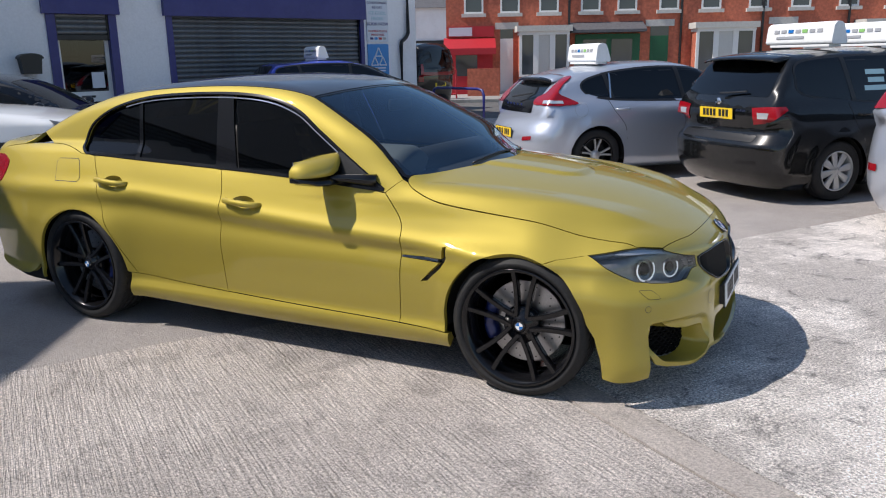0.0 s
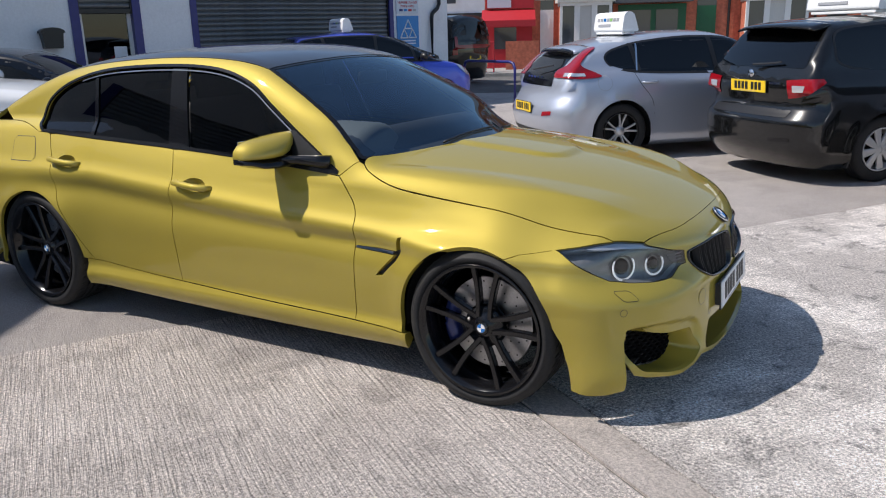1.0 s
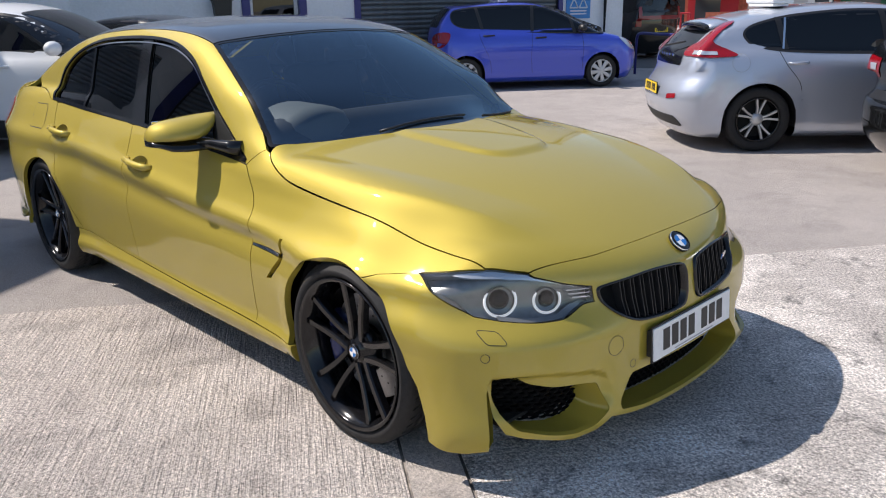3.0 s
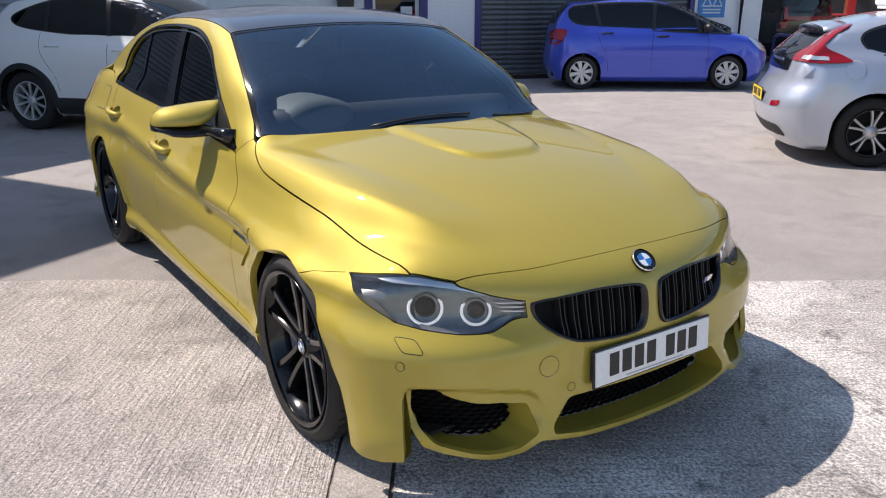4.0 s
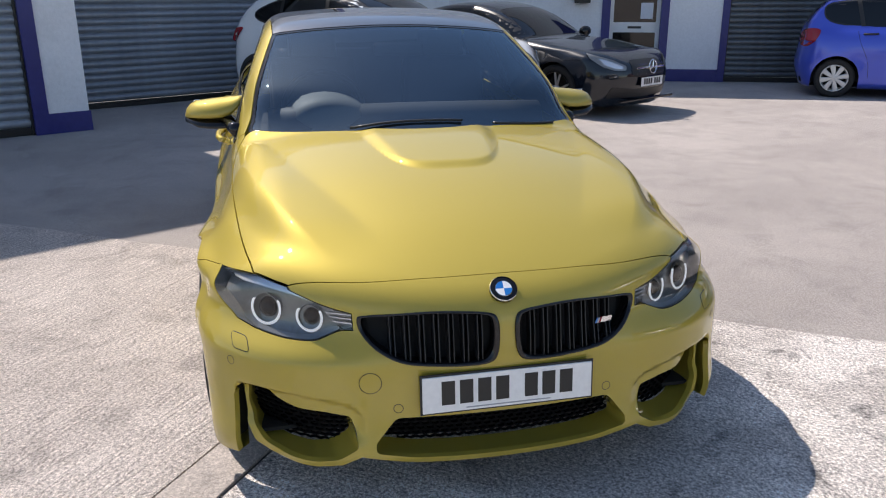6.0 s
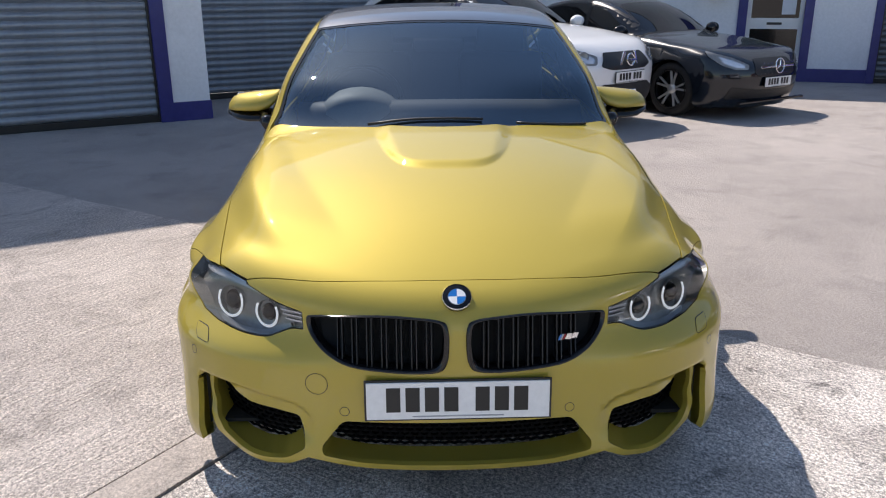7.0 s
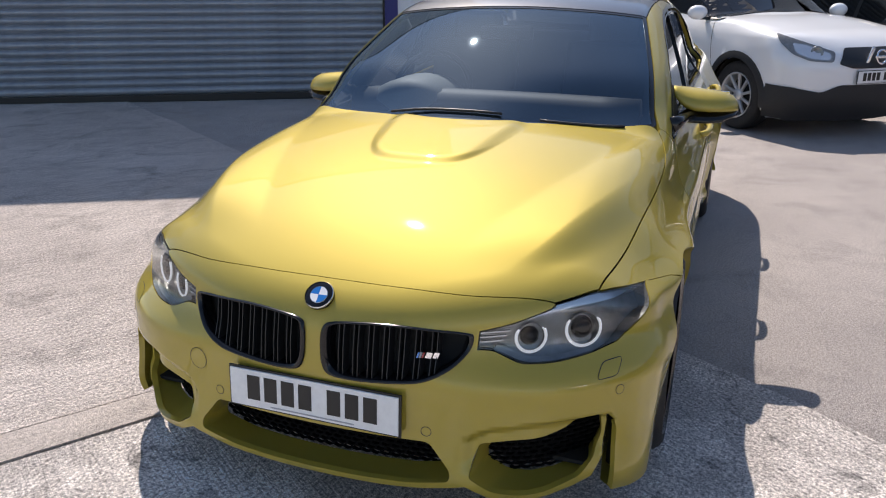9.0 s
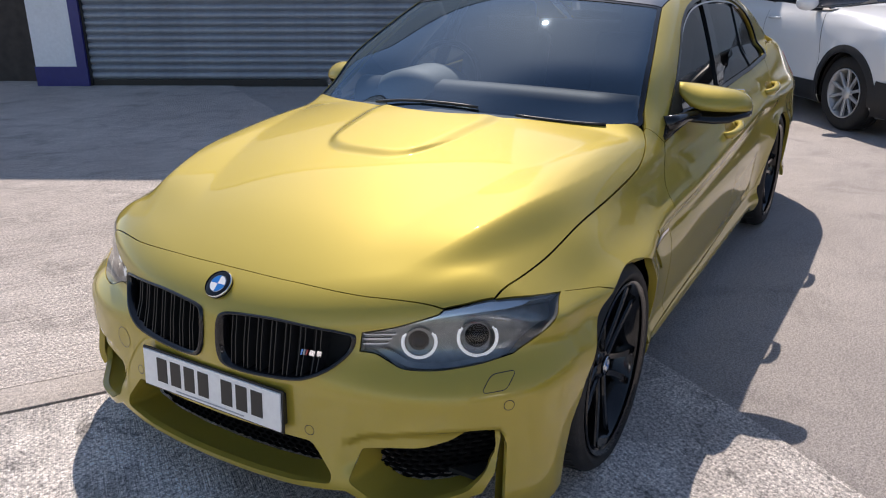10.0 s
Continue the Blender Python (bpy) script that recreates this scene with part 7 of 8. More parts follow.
# ---- ground ----
def ground_material(name, base, second, third, rough, broom=None, pebble=0.0, crack=False, patches=1.0, line_gain=0.5, big=0.45, grit=0.25, edge=0.10):
    """Concrete or asphalt: broad stains, blotches, pits, and brushed lines along an angle (degrees)."""
    m = bpy.data.materials.new(name)
    m.use_nodes = True
    nt = m.node_tree
    ln = nt.links.new
    p = nt.nodes["Principled BSDF"]
    p.inputs["Roughness"].default_value = rough
    p.inputs["Specular IOR Level"].default_value = 0.3
    co = nt.nodes.new("ShaderNodeTexCoord")

    def noisy(scale, detail, roughness=0.6, vec=None, distortion=0.0):
        n = nt.nodes.new("ShaderNodeTexNoise")
        n.inputs["Scale"].default_value, n.inputs["Detail"].default_value = scale, detail
        n.inputs["Roughness"].default_value, n.inputs["Distortion"].default_value = roughness, distortion
        ln(vec or co.outputs["Object"], n.inputs["Vector"])
        return n.outputs["Fac"]

    def spread(v, a, b, c=0.0, d=1.0):
        r = nt.nodes.new("ShaderNodeMapRange")
        for i, q in enumerate((a, b, c, d)):
            r.inputs[i + 1].default_value = q
        ln(v, r.inputs[0])
        return r.outputs[0]

    def blend(fac, a, b, mode="MIX"):
        x = nt.nodes.new("ShaderNodeMix")
        x.data_type, x.blend_type = "RGBA", mode
        if isinstance(fac, float):
            x.inputs[0].default_value = fac
        else:
            ln(fac, x.inputs[0])
        for i, q in ((6, a), (7, b)):
            if isinstance(q, tuple):
                x.inputs[i].default_value = (*q, 1)
            else:
                ln(q, x.inputs[i])
        return x.outputs[2]

    def math_node(op, a, b):
        x = nt.nodes.new("ShaderNodeMath")
        x.operation = op
        for i, q in enumerate((a, b)):
            if isinstance(q, float):
                x.inputs[i].default_value = q
            else:
                ln(q, x.inputs[i])
        return x.outputs[0]

    col = blend(spread(noisy(big, 8, 0.7), 0.52 - edge, 0.52 + edge), base, second)
    col = blend(spread(noisy(big * 6, 6, 0.75, None, 0.6), 0.60 - edge, 0.60 + edge, 0.0, patches), col, third)
    fine = noisy(170.0, 4, 0.8)
    mid = noisy(78.0, 6, 0.8)
    shade = math_node("MULTIPLY", spread(fine, 0.3, 0.7, 1 - pebble, 1 + pebble), spread(mid, 0.40, 0.60, 1 - grit, 1 + grit))
    height = math_node("ADD", math_node("MULTIPLY", fine, 0.45), mid)
    if broom is not None:
        rot = nt.nodes.new("ShaderNodeMapping")
        rot.inputs["Rotation"].default_value = (0, 0, radians(-broom))
        ln(co.outputs["Object"], rot.inputs["Vector"])
        sc = nt.nodes.new("ShaderNodeMapping")
        sc.inputs["Scale"].default_value = (3.5, 66.0, 1)
        ln(rot.outputs[0], sc.inputs["Vector"])
        lines = noisy(1.0, 3, 0.7, sc.outputs[0])
        worn = spread(noisy(1.6, 5, 0.6), 0.35, 0.6)
        lit = spread(math_node("MULTIPLY", math_node("SUBTRACT", lines, 0.5), spread(worn, 0.0, 1.0, 0.35, 1.0)), -0.13, 0.13, 1 - line_gain, 1 + line_gain)
        shade = math_node("MULTIPLY", shade, lit)
        height = math_node("ADD", height, math_node("MULTIPLY", lines, 1.8))
    hs = nt.nodes.new("ShaderNodeHueSaturation")
    ln(shade, hs.inputs["Value"])
    ln(col, hs.inputs["Color"])
    ln(hs.outputs[0], p.inputs["Base Color"])
    b = nt.nodes.new("ShaderNodeBump")
    b.inputs["Strength"].default_value = 1.0
    b.inputs["Distance"].default_value = 0.010
    ln(height, b.inputs["Height"])
    ln(b.outputs[0], p.inputs["Normal"])
    return m


ASPHALT = ground_material("asphalt", (0.37, 0.335, 0.314), (0.455, 0.412, 0.384), (0.27, 0.246, 0.232), 0.9, pebble=0.7, patches=0.7)
BROOMED = ground_material("broomed_concrete", (0.48, 0.428, 0.392), (0.60, 0.54, 0.497), (0.32, 0.285, 0.26), 0.88, broom=-34, pebble=0.5, line_gain=0.22, grit=0.48)
STAINED = ground_material("stained_concrete", (0.53, 0.485, 0.45), (0.82, 0.76, 0.71), (0.26, 0.24, 0.226), 0.88, broom=56, pebble=0.5, line_gain=0.14, big=0.9, grit=0.58, edge=0.05)
STRIP = ground_material("smooth_concrete", (0.46, 0.41, 0.37), (0.56, 0.50, 0.455), (0.32, 0.285, 0.26), 0.85, pebble=0.35, patches=0.6)
ROAD = ground_material("road_asphalt", (0.12, 0.118, 0.115), (0.16, 0.155, 0.15), (0.10, 0.098, 0.095), 0.88, pebble=0.3)
PAVING = ground_material("paving", (0.32, 0.30, 0.28), (0.38, 0.36, 0.34), (0.26, 0.25, 0.23), 0.88, pebble=0.2)
JOINT = material("joint_filler", (0.12, 0.108, 0.095), 0.9, grain=0.4, scale=40, second=(0.30, 0.27, 0.24), big=6, mix_low=0.45, mix_high=0.6)
KERB = material("kerb_stone", (0.36, 0.35, 0.33), 0.85, grain=0.2, scale=30, second=(0.26, 0.25, 0.24), big=3)


def sheet(name, pts, z, mat, label, depth=0.0, category="ground"):
    bm = bmesh.new()
    if depth:
        slab(bm, pts, depth, Matrix.Translation((0, 0, z - depth)))
    else:
        bm.faces.new([bm.verts.new((x, y, z)) for x, y in pts])
        bmesh.ops.recalc_face_normals(bm, faces=bm.faces)
    return tagged(part(name, bm, mat), label, category, kind="structure")


sheet("ground", [(-600, -600), (600, -600), (600, 600), (-600, 600)], 0.0, ASPHALT, "worn warm-grey asphalt yard")
EDGE_A, EDGE_D = Vector((-1.90, -0.90)), Vector((0.560, 0.828))
ACROSS = Vector((EDGE_D.y, -EDGE_D.x))


def slab_pt(a, b):
    """A point a metres along the asphalt's edge and b metres out onto the concrete."""
    q = EDGE_A + EDGE_D * a + ACROSS * b
    return (q.x, q.y)


def wavy(a0, a1, b, amp, n=60):
    return [slab_pt(a, b + amp * noise.noise((a * 1.7, b, 0.3)) + 0.4 * amp * noise.noise((a * 9, b, 1.7))) for a in np.linspace(a0, a1, n)]


joint0, joint1 = 1.235, 1.415
sheet("concrete_broomed", [slab_pt(-12, 14), slab_pt(joint0 - 0.012, 14)] + wavy(joint0 - 0.012, -12, 0.0, 0.03), 0.012, BROOMED, "pale brushed concrete slab", 0.06)
sheet("concrete_strip", [slab_pt(joint0, 0.0), slab_pt(joint0, 14), slab_pt(joint1, 14), slab_pt(joint1, 0.0)], 0.016, STRIP, "smooth concrete joint strip", 0.06)
sheet("concrete_stained", [slab_pt(joint1 + 0.014, 14), slab_pt(16, 14)] + wavy(16, joint1 + 0.014, 0.0, 0.03), 0.012, STAINED, "stained grey concrete slab", 0.06)

for a in (joint0 - 0.006, joint1 + 0.007):
    sheet("joint_filler", [slab_pt(a - 0.014, 0.01), slab_pt(a - 0.014, 14), slab_pt(a + 0.014, 14), slab_pt(a + 0.014, 0.01)], 0.005, JOINT, "dark dirty joint filler between the slabs")


# ---- buildings ----
RENDERWALL = material("painted_render", (0.81, 0.81, 0.83), 0.85, grain=0.05, scale=25, second=(0.68, 0.68, 0.695), big=0.9, mix_low=0.5, mix_high=0.8, bump=0.25, bump_scale=60)
NAVY = material("navy_gloss_paint", (0.018, 0.02, 0.16), 0.4, grain=0.08, scale=18, second=(0.03, 0.032, 0.18), big=2)
SHUTTER = material("shutter_steel", (0.285, 0.31, 0.35), 0.36, 0.3, grain=0.10, scale=14, second=(0.23, 0.25, 0.285), big=1.5, vary=0.06)
DARKSHUTTER = material("dark_shutter_steel", (0.16, 0.17, 0.18), 0.4, 0.4, grain=0.12, scale=14, second=(0.12, 0.125, 0.13), big=1.5, vary=0.06)
# brown of the shop's inner walls; also paints the west doorway's shade
BROWNSHADE = material("brown_and_shade", (0.05, 0.04, 0.035), 0.8, grain=0.3, scale=8)
BRICK = material("red_brick", (0.52, 0.15, 0.085), 0.85, grain=0.3, scale=9, second=(0.40, 0.115, 0.07), big=0.7)
WHITEPVC = material("white_frame", (0.75, 0.75, 0.74), 0.4, grain=0.03, scale=10)
STONE = material("pale_stone", (0.55, 0.53, 0.49), 0.8, grain=0.12, scale=14)
SLATE = material("roof_slate", (0.10, 0.10, 0.11), 0.7, grain=0.3, scale=12)
REDPAINT = material("red_paint", (0.45, 0.02, 0.03), 0.5, grain=0.05, scale=10)
GREENPAINT = material("green_paint", (0.01, 0.10, 0.04), 0.5, grain=0.05, scale=10)
SIGNBLUE = material("sign_blue", (0.03, 0.22, 0.55), 0.45, grain=0.03, scale=12)
POSTER = material("poster_white", (0.62, 0.66, 0.72), 0.5, grain=0.05, scale=30)
HOUSEGLASS = material("house_window_glass", (0.06, 0.07, 0.08), 0.08, 0.0, 0.5)
LACE = material("window_blind", (0.55, 0.55, 0.53), 0.8, grain=0.1, scale=30)
WOOD = material("shop_wood", (0.30, 0.14, 0.06), 0.6, grain=0.2, scale=12)


def placed(origin, along):
    """The frame of a wall: x along its face, y into the building, z up."""
    a = Vector((*along, 0)).normalized()
    return Matrix.Translation((*origin, 0)) @ Matrix(((a.x, -a.y, 0, 0), (a.y, a.x, 0, 0), (0, 0, 1, 0), (0, 0, 0, 1)))


def block(bm, m, x0, x1, y0, y1, z0, z1, bevel=0.0):
    box(bm, (x1 - x0, y1 - y0, z1 - z0), m @ Matrix.Translation(((x0 + x1) / 2, (y0 + y1) / 2, (z0 + z1) / 2)), bevel)
    return bm


def wall_of(name, m, pieces, mat, label):
    bm = bmesh.new()
    for p in pieces:
        block(bm, m, *p)
    return tagged(part(name, bm, mat), label, "wall", kind="structure")


def roller_shutter(m, x0, x1, z0, z1, label, y=0.07, pitch=0.094, mat=None):
    """A roller shutter: curved slats, side guides and a bottom bar."""
    sh = thing("roller_shutter", m @ Matrix.Translation((x0, y, z0)), label, "shutter", "roller shutters")
    w = x1 - x0
    bm = bmesh.new()
    prof = [(0.012, 0.0), (0.004, 0.008), (-0.012, 0.022), (-0.020, 0.042), (-0.018, 0.062), (-0.008, 0.080), (0.008, 0.088), (0.012, pitch + 0.002)]
    a = [bm.verts.new((0.0, q, z)) for q, z in prof]
    b = [bm.verts.new((w, q, z)) for q, z in prof]
    for i in range(len(prof) - 1):
        bm.faces.new((a[i], b[i], b[i + 1], a[i + 1]))
    first = part("slat", bm, mat or SHUTTER, sh, smooth=True)
    first.location = (0, 0, 0.09)
    n = int((z1 - z0 - 0.09) / pitch) + 1
    for i in range(1, n):
        ob = new("slat", first.data)
        ob.parent = sh
        ob.location = (random.uniform(-0.004, 0.004), 0, 0.09 + i * pitch)
    part("bottom_bar", boxed((w, 0.04, 0.085), Matrix.Translation((w / 2, 0, 0.045)), 0.006), SATIN_BLACK, sh)
    for x in (0.0, w):
        part("guide_rail", boxed((0.05, 0.07, z1 - z0), Matrix.Translation((x, -0.01, (z1 - z0) / 2)), 0.004), SATIN_BLACK, sh)
    return sh


# west block: shutter between two pillars
MW = placed((-6.95, -3.12), (-0.48, 0.877))
wall_of("wall_west", MW, [(-5.88, -5.33, 0, 0.4, 0, 3.4), (0.04, 0.49, 0, 0.4, 0, 3.4), (-9.5, -5.88, 0.5, 0.75, 0, 3.4), (-9.5, 0.49, 0.0, 0.4, 3.4, 6.05), (0.24, 0.49, 0.4, 3.9, 0, 6.05), (-9.5, 0.49, 3.9, 4.2, 0, 6.05)], RENDERWALL, "painted masonry wall of the west unit")
wall_of("trim_west", MW, [(-0.12, 0.04, -0.02, 0.3, 0, 3.4), (-5.33, -5.20, -0.02, 0.3, 0, 3.4), (0.04, 0.505, -0.015, -0.001, 0, 0.23), (0.491, 0.506, -0.001, 0.4, 0, 0.23), (-5.89, -5.33, -0.015, -0.001, 0, 0.26)], NAVY, "navy painted posts and plinth")
roller_shutter(MW, -5.20, -0.12, 0.0, 3.38, "ribbed grey steel roller shutter, closed")
# no opening here: a dark board carries the doorway's shade in its colour
wall_of("doorway_shade", MW, [(-9.4, -5.95, 0.44, 0.495, 0, 2.3)], BROWNSHADE, "flat dark board painted as a shaded doorway beside the west shutter")

# back block with the second shutter
MB = placed((-9.85, -1.45), (-0.48, 0.877))
wall_of("wall_back", MB, [(-2.9, -2.3, 0, 0.4, 0, 5.2), (2.3, 5.6, 0, 0.4, 0, 5.2), (-2.3, 2.3, 0, 0.4, 3.3, 5.2)], RENDERWALL, "painted masonry wall behind the white car")
roller_shutter(MB, -2.28, 2.28, 0.0, 3.28, "second grey steel roller shutter, closed")
wall_of("trim_back", MB, [(2.3, 2.42, -0.02, -0.001, 0, 3.3), (2.42, 5.0, -0.015, -0.001, 0, 0.25)], NAVY, "navy painted post and plinth")

# shop front
MS = placed((-10.35, 7.34), (0.375, 0.927))
wall_of("wall_shop", MS, [(-7.0, -1.96, 0, 0.3, 0, 5.6), (-0.94, 0.12, 0, 0.3, 0, 5.6), (4.58, 6.15, 0, 0.3, 0, 5.6), (-1.96, -0.94, 0, 0.3, 2.42, 5.6), (0.12, 4.58, 0, 0.3, 2.42, 5.6), (5.85, 6.15, 0.3, 9.0, 0, 5.6), (-2.0, -0.9, 2.2, 2.4, 0, 2.6)], RENDERWALL, "white painted shop wall")
wall_of("trim_shop", MS, [(-2.06, -1.91, -0.03, 0.2, 0, 2.38), (-1.01, -0.87, -0.03, 0.2, 0, 2.38), (0.05, 0.17, -0.03, 0.2, 0, 2.38), (4.52, 4.62, -0.03, 0.2, 0, 2.38), (-0.87, 0.05, -0.015, -0.001, 0, 0.22), (-7.0, -2.06, -0.015, -0.001, 0, 0.22)], NAVY, "navy painted posts and plinth of the shop")
fascia = wall_of("fascia_shop", MS, [(-2.12, -0.82, -0.10, -0.001, 2.38, 2.9), (0.0, 4.64, -0.10, -0.001, 2.38, 2.9)], NAVY, "navy fascia boards over the shop door and shutter")
roller_shutter(MS, 0.17, 4.52, 0.0, 2.40, "dark grey steel roller shutter of the workshop, closed", mat=DARKSHUTTER)
roller_shutter(MS, -1.91, -1.01, 1.94, 2.40, "short rolled-down shutter above the shop door", 0.05, mat=DARKSHUTTER)
door = thing("shop_door", MS @ Matrix.Translation((-1.46, 0.12, 0)), "white glazed shop door with a dark lower panel", "door")
part("door_frame", block(block(block(block(bmesh.new(), Matrix(), -0.46, -0.38, 0, 0.06, 0, 2.0), Matrix(), 0.38, 0.46, 0, 0.06, 0, 2.0), Matrix(), -0.38, 0.38, 0, 0.06, 0.86, 1.04), Matrix(), -0.38, 0.38, 0, 0.06, 0, 0.12), WHITEPVC, door)
part("door_panel", block(bmesh.new(), Matrix(), -0.38, 0.38, 0.02, 0.04, 0.12, 0.86), GLOSS_BLACK, door)
pn = part("door_pane", block(bmesh.new(), Matrix(), -0.38, 0.38, 0.025, 0.035, 1.04, 2.0), CARGLASS, door)
pn.visible_shadow = False
part("letter_slot", block(bmesh.new(), Matrix(), -0.12, 0.12, -0.012, 0.0, 0.93, 0.97), SATIN_BLACK, door)
part("door_notice", block(bmesh.new(), Matrix(), 0.10, 0.32, 0.012, 0.022, 1.10, 1.38), POSTER, door)
counter = thing("shop_counter", MS @ Matrix.Translation((-1.45, 1.5, 0)), "brown wooden counter and shelves inside the shop", "counter")
part("counter_body", block(bmesh.new(), Matrix(), -0.7, 0.7, 0, 0.4, 0, 1.05), WOOD, counter)
for i in range(3):
    part("shelf_board", block(bmesh.new(), Matrix(), -0.7, 0.7, 0.45, 0.65, 1.3 + 0.35 * i, 1.34 + 0.35 * i), WOOD, counter)
part("till_box", block(bmesh.new(), Matrix(), -0.3, 0.1, 0.05, 0.3, 1.05, 1.3), SATIN_BLACK, counter)
wall_of("shop_inside", MS, [(-2.0, -0.9, 0.3, 2.2, 2.5, 2.6), (-2.08, -2.0, 0.3, 2.2, 0, 2.6), (-0.9, -0.82, 0.3, 2.2, 0, 2.6), (-2.0, -0.9, 0.3, 2.2, -0.02, 0.01)], BROWNSHADE, "brown inner walls of the shop")
bin_ob = thing("wall_bin", MS @ Matrix.Translation((-2.42, -0.12, 1.38)), "black wall-hung litter bin with a domed top", "bin")
part("bin_body", slab(bmesh.new(), [(-0.14, 0), (0.14, 0), (0.17, 0.26), (-0.17, 0.26)], 0.22, Matrix.Translation((0, 0.11, 0)) @ pose(0, 0, 0, 90, 0, 0)), SATIN_BLACK, bin_ob)
part("bin_lid", slab(bmesh.new(), [(-0.19, 0.25)] + [(0.19 * math.cos(a), 0.27 + 0.07 * math.sin(a)) for a in np.linspace(math.pi, 0, 9)] + [(0.19, 0.25)], 0.25, Matrix.Translation((0, 0.118, 0)) @ pose(0, 0, 0, 90, 0, 0)), SATIN_BLACK, bin_ob)


def lettering(text, size, m, mat, parent, name):
    """Flat lettering in the built-in font, as a mesh."""
    cu = bpy.data.curves.new(name, "FONT")
    cu.body, cu.size, cu.align_x = text, size, "CENTER"
    cu.extrude = 0.002
    tmp = bpy.data.objects.new(name, cu)
    me = bpy.data.meshes.new_from_object(tmp)
    bpy.data.objects.remove(tmp)
    me.transform(m)
    me.materials.append(mat)
    ob = new(name, me)
    ob.parent = parent
    return ob


UPRIGHT = pose(0, 0, 0, 90, 0, 0)
mot = thing("test_station_sign", MS @ Matrix.Translation((5.0, -0.03, 1.16)), "blue vehicle-test sign with three white triangles on the wall", "sign")
part("sign_board", block(bmesh.new(), Matrix(), -0.295, 0.295, 0, 0.025, 0, 0.69), SIGNBLUE, mot)
for cx, cz in ((0.0, 0.50), (-0.115, 0.30), (0.115, 0.30)):
    t0 = [(cx - 0.10, cz - 0.08), (cx + 0.10, cz - 0.08), (cx, cz + 0.11)]
    for i in range(3):
        a, b = Vector(t0[i]), Vector(t0[(i + 1) % 3])
        bar = bmesh.new()
        rod(bar, 0.016, (a.x, -0.004, a.y), (b.x, -0.004, b.y), 6)
        part("triangle_bar", bar, POSTER, mot)
for z in (0.14, 0.08):
    part("sign_bar", block(bmesh.new(), Matrix(), -0.2, 0.2, -0.004, 0.0, z, z + 0.03), POSTER, mot)
notice = thing("service_notice", MS @ Matrix.Translation((5.0, -0.03, 1.90)), "pale notice board listing workshop services", "sign")
part("notice_board", block(bmesh.new(), Matrix(), -0.30, 0.30, 0, 0.02, 0, 1.15), POSTER, notice)
for i, (txt, sz, mat) in enumerate((("NUMBER PLATES", 0.07, REDPAINT), ("MADE HERE", 0.07, REDPAINT), ("BOOK NOW", 0.105, NAVY), ("PRICES!", 0.105, PALEBLUE), ("ICE COOL", 0.105, PALEBLUE), ("RE-GAS", 0.085, NAVY), ("CONDITIONING", 0.075, NAVY), ("AIR", 0.09, NAVY))):
    z = (0.215, 0.135, 0.36, 0.48, 0.60, 0.73, 0.83, 0.93)[i]
    lettering(txt, sz, Matrix.Translation((0, -0.004, z)) @ UPRIGHT, mat, notice, "notice_writing")
for i in range(4):
    part("card_mark", block(bmesh.new(), Matrix(), -0.22 + 0.12 * i, -0.13 + 0.12 * i, -0.004, 0, 0.05, 0.10), (NAVY, SIGNBLUE, REDPAINT, INKGREY)[i], notice)
pipe = bmesh.new()
tube(pipe, [MS @ Vector(p) for p in ((5.86, -0.07, 5.6), (5.86, -0.07, 2.1), (5.80, -0.07, 2.0), (5.66, -0.07, 1.9), (5.64, -0.07, 1.8), (5.64, -0.07, 0.0))], 0.045, 10)
tagged(part("downpipe", pipe, SATIN_BLACK, smooth=True), "black cast drainpipe with a bend on the shop wall", "pipe")
wall_of("roof_shop", MS, [(-7.0, 6.15, 0.0, 9.0, 5.6, 5.75)], SLATE, "flat dark roof of the shop")
wall_of("roof_west", MW, [(-9.5, 0.49, 0.0, 4.2, 6.05, 6.15)], SLATE, "flat dark roof of the west unit")

# ---- the street ----
MH = placed((-13.2, 24.2), (0.906, 0.423))
sheet("road", [tuple((MH @ Vector(p))[:2]) for p in ((-40, -4.2, 0), (60, -4.2, 0), (60, -11.5, 0), (-40, -11.5, 0))], 0.004, ROAD, "grey street asphalt", category="road")
pave = bmesh.new()
block(pave, MH, -40, 60, -4.2, 0.0, -0.05, 0.10)
tagged(part("pavement", pave, PAVING), "pale paved footway before the houses", "pavement", kind="structure")
kerb = bmesh.new()
block(kerb, MH, -40, 60, -4.35, -4.2, -0.05, 0.115, 0.01)
tagged(part("kerb", kerb, KERB), "grey stone kerb", "kerb", kind="structure")

terrace = thing("terraced_houses", MH, "row of two-storey red brick terraced houses with bay windows", "house")
bm = bmesh.new()
block(bm, Matrix(), 0.4, 34, 0, 8, 0, 6.2)
part("wall", bm, BRICK, terrace)
bm = bmesh.new()
slab(bm, [(-0.3, 6.2), (4.0, 8.6), (8.3, 6.2)], 34.0, Matrix(((0, 0, 1, 0.2), (1, 0, 0, 0), (0, 1, 0, 0), (0, 0, 0, 1))))
part("roof", bm, SLATE, terrace)


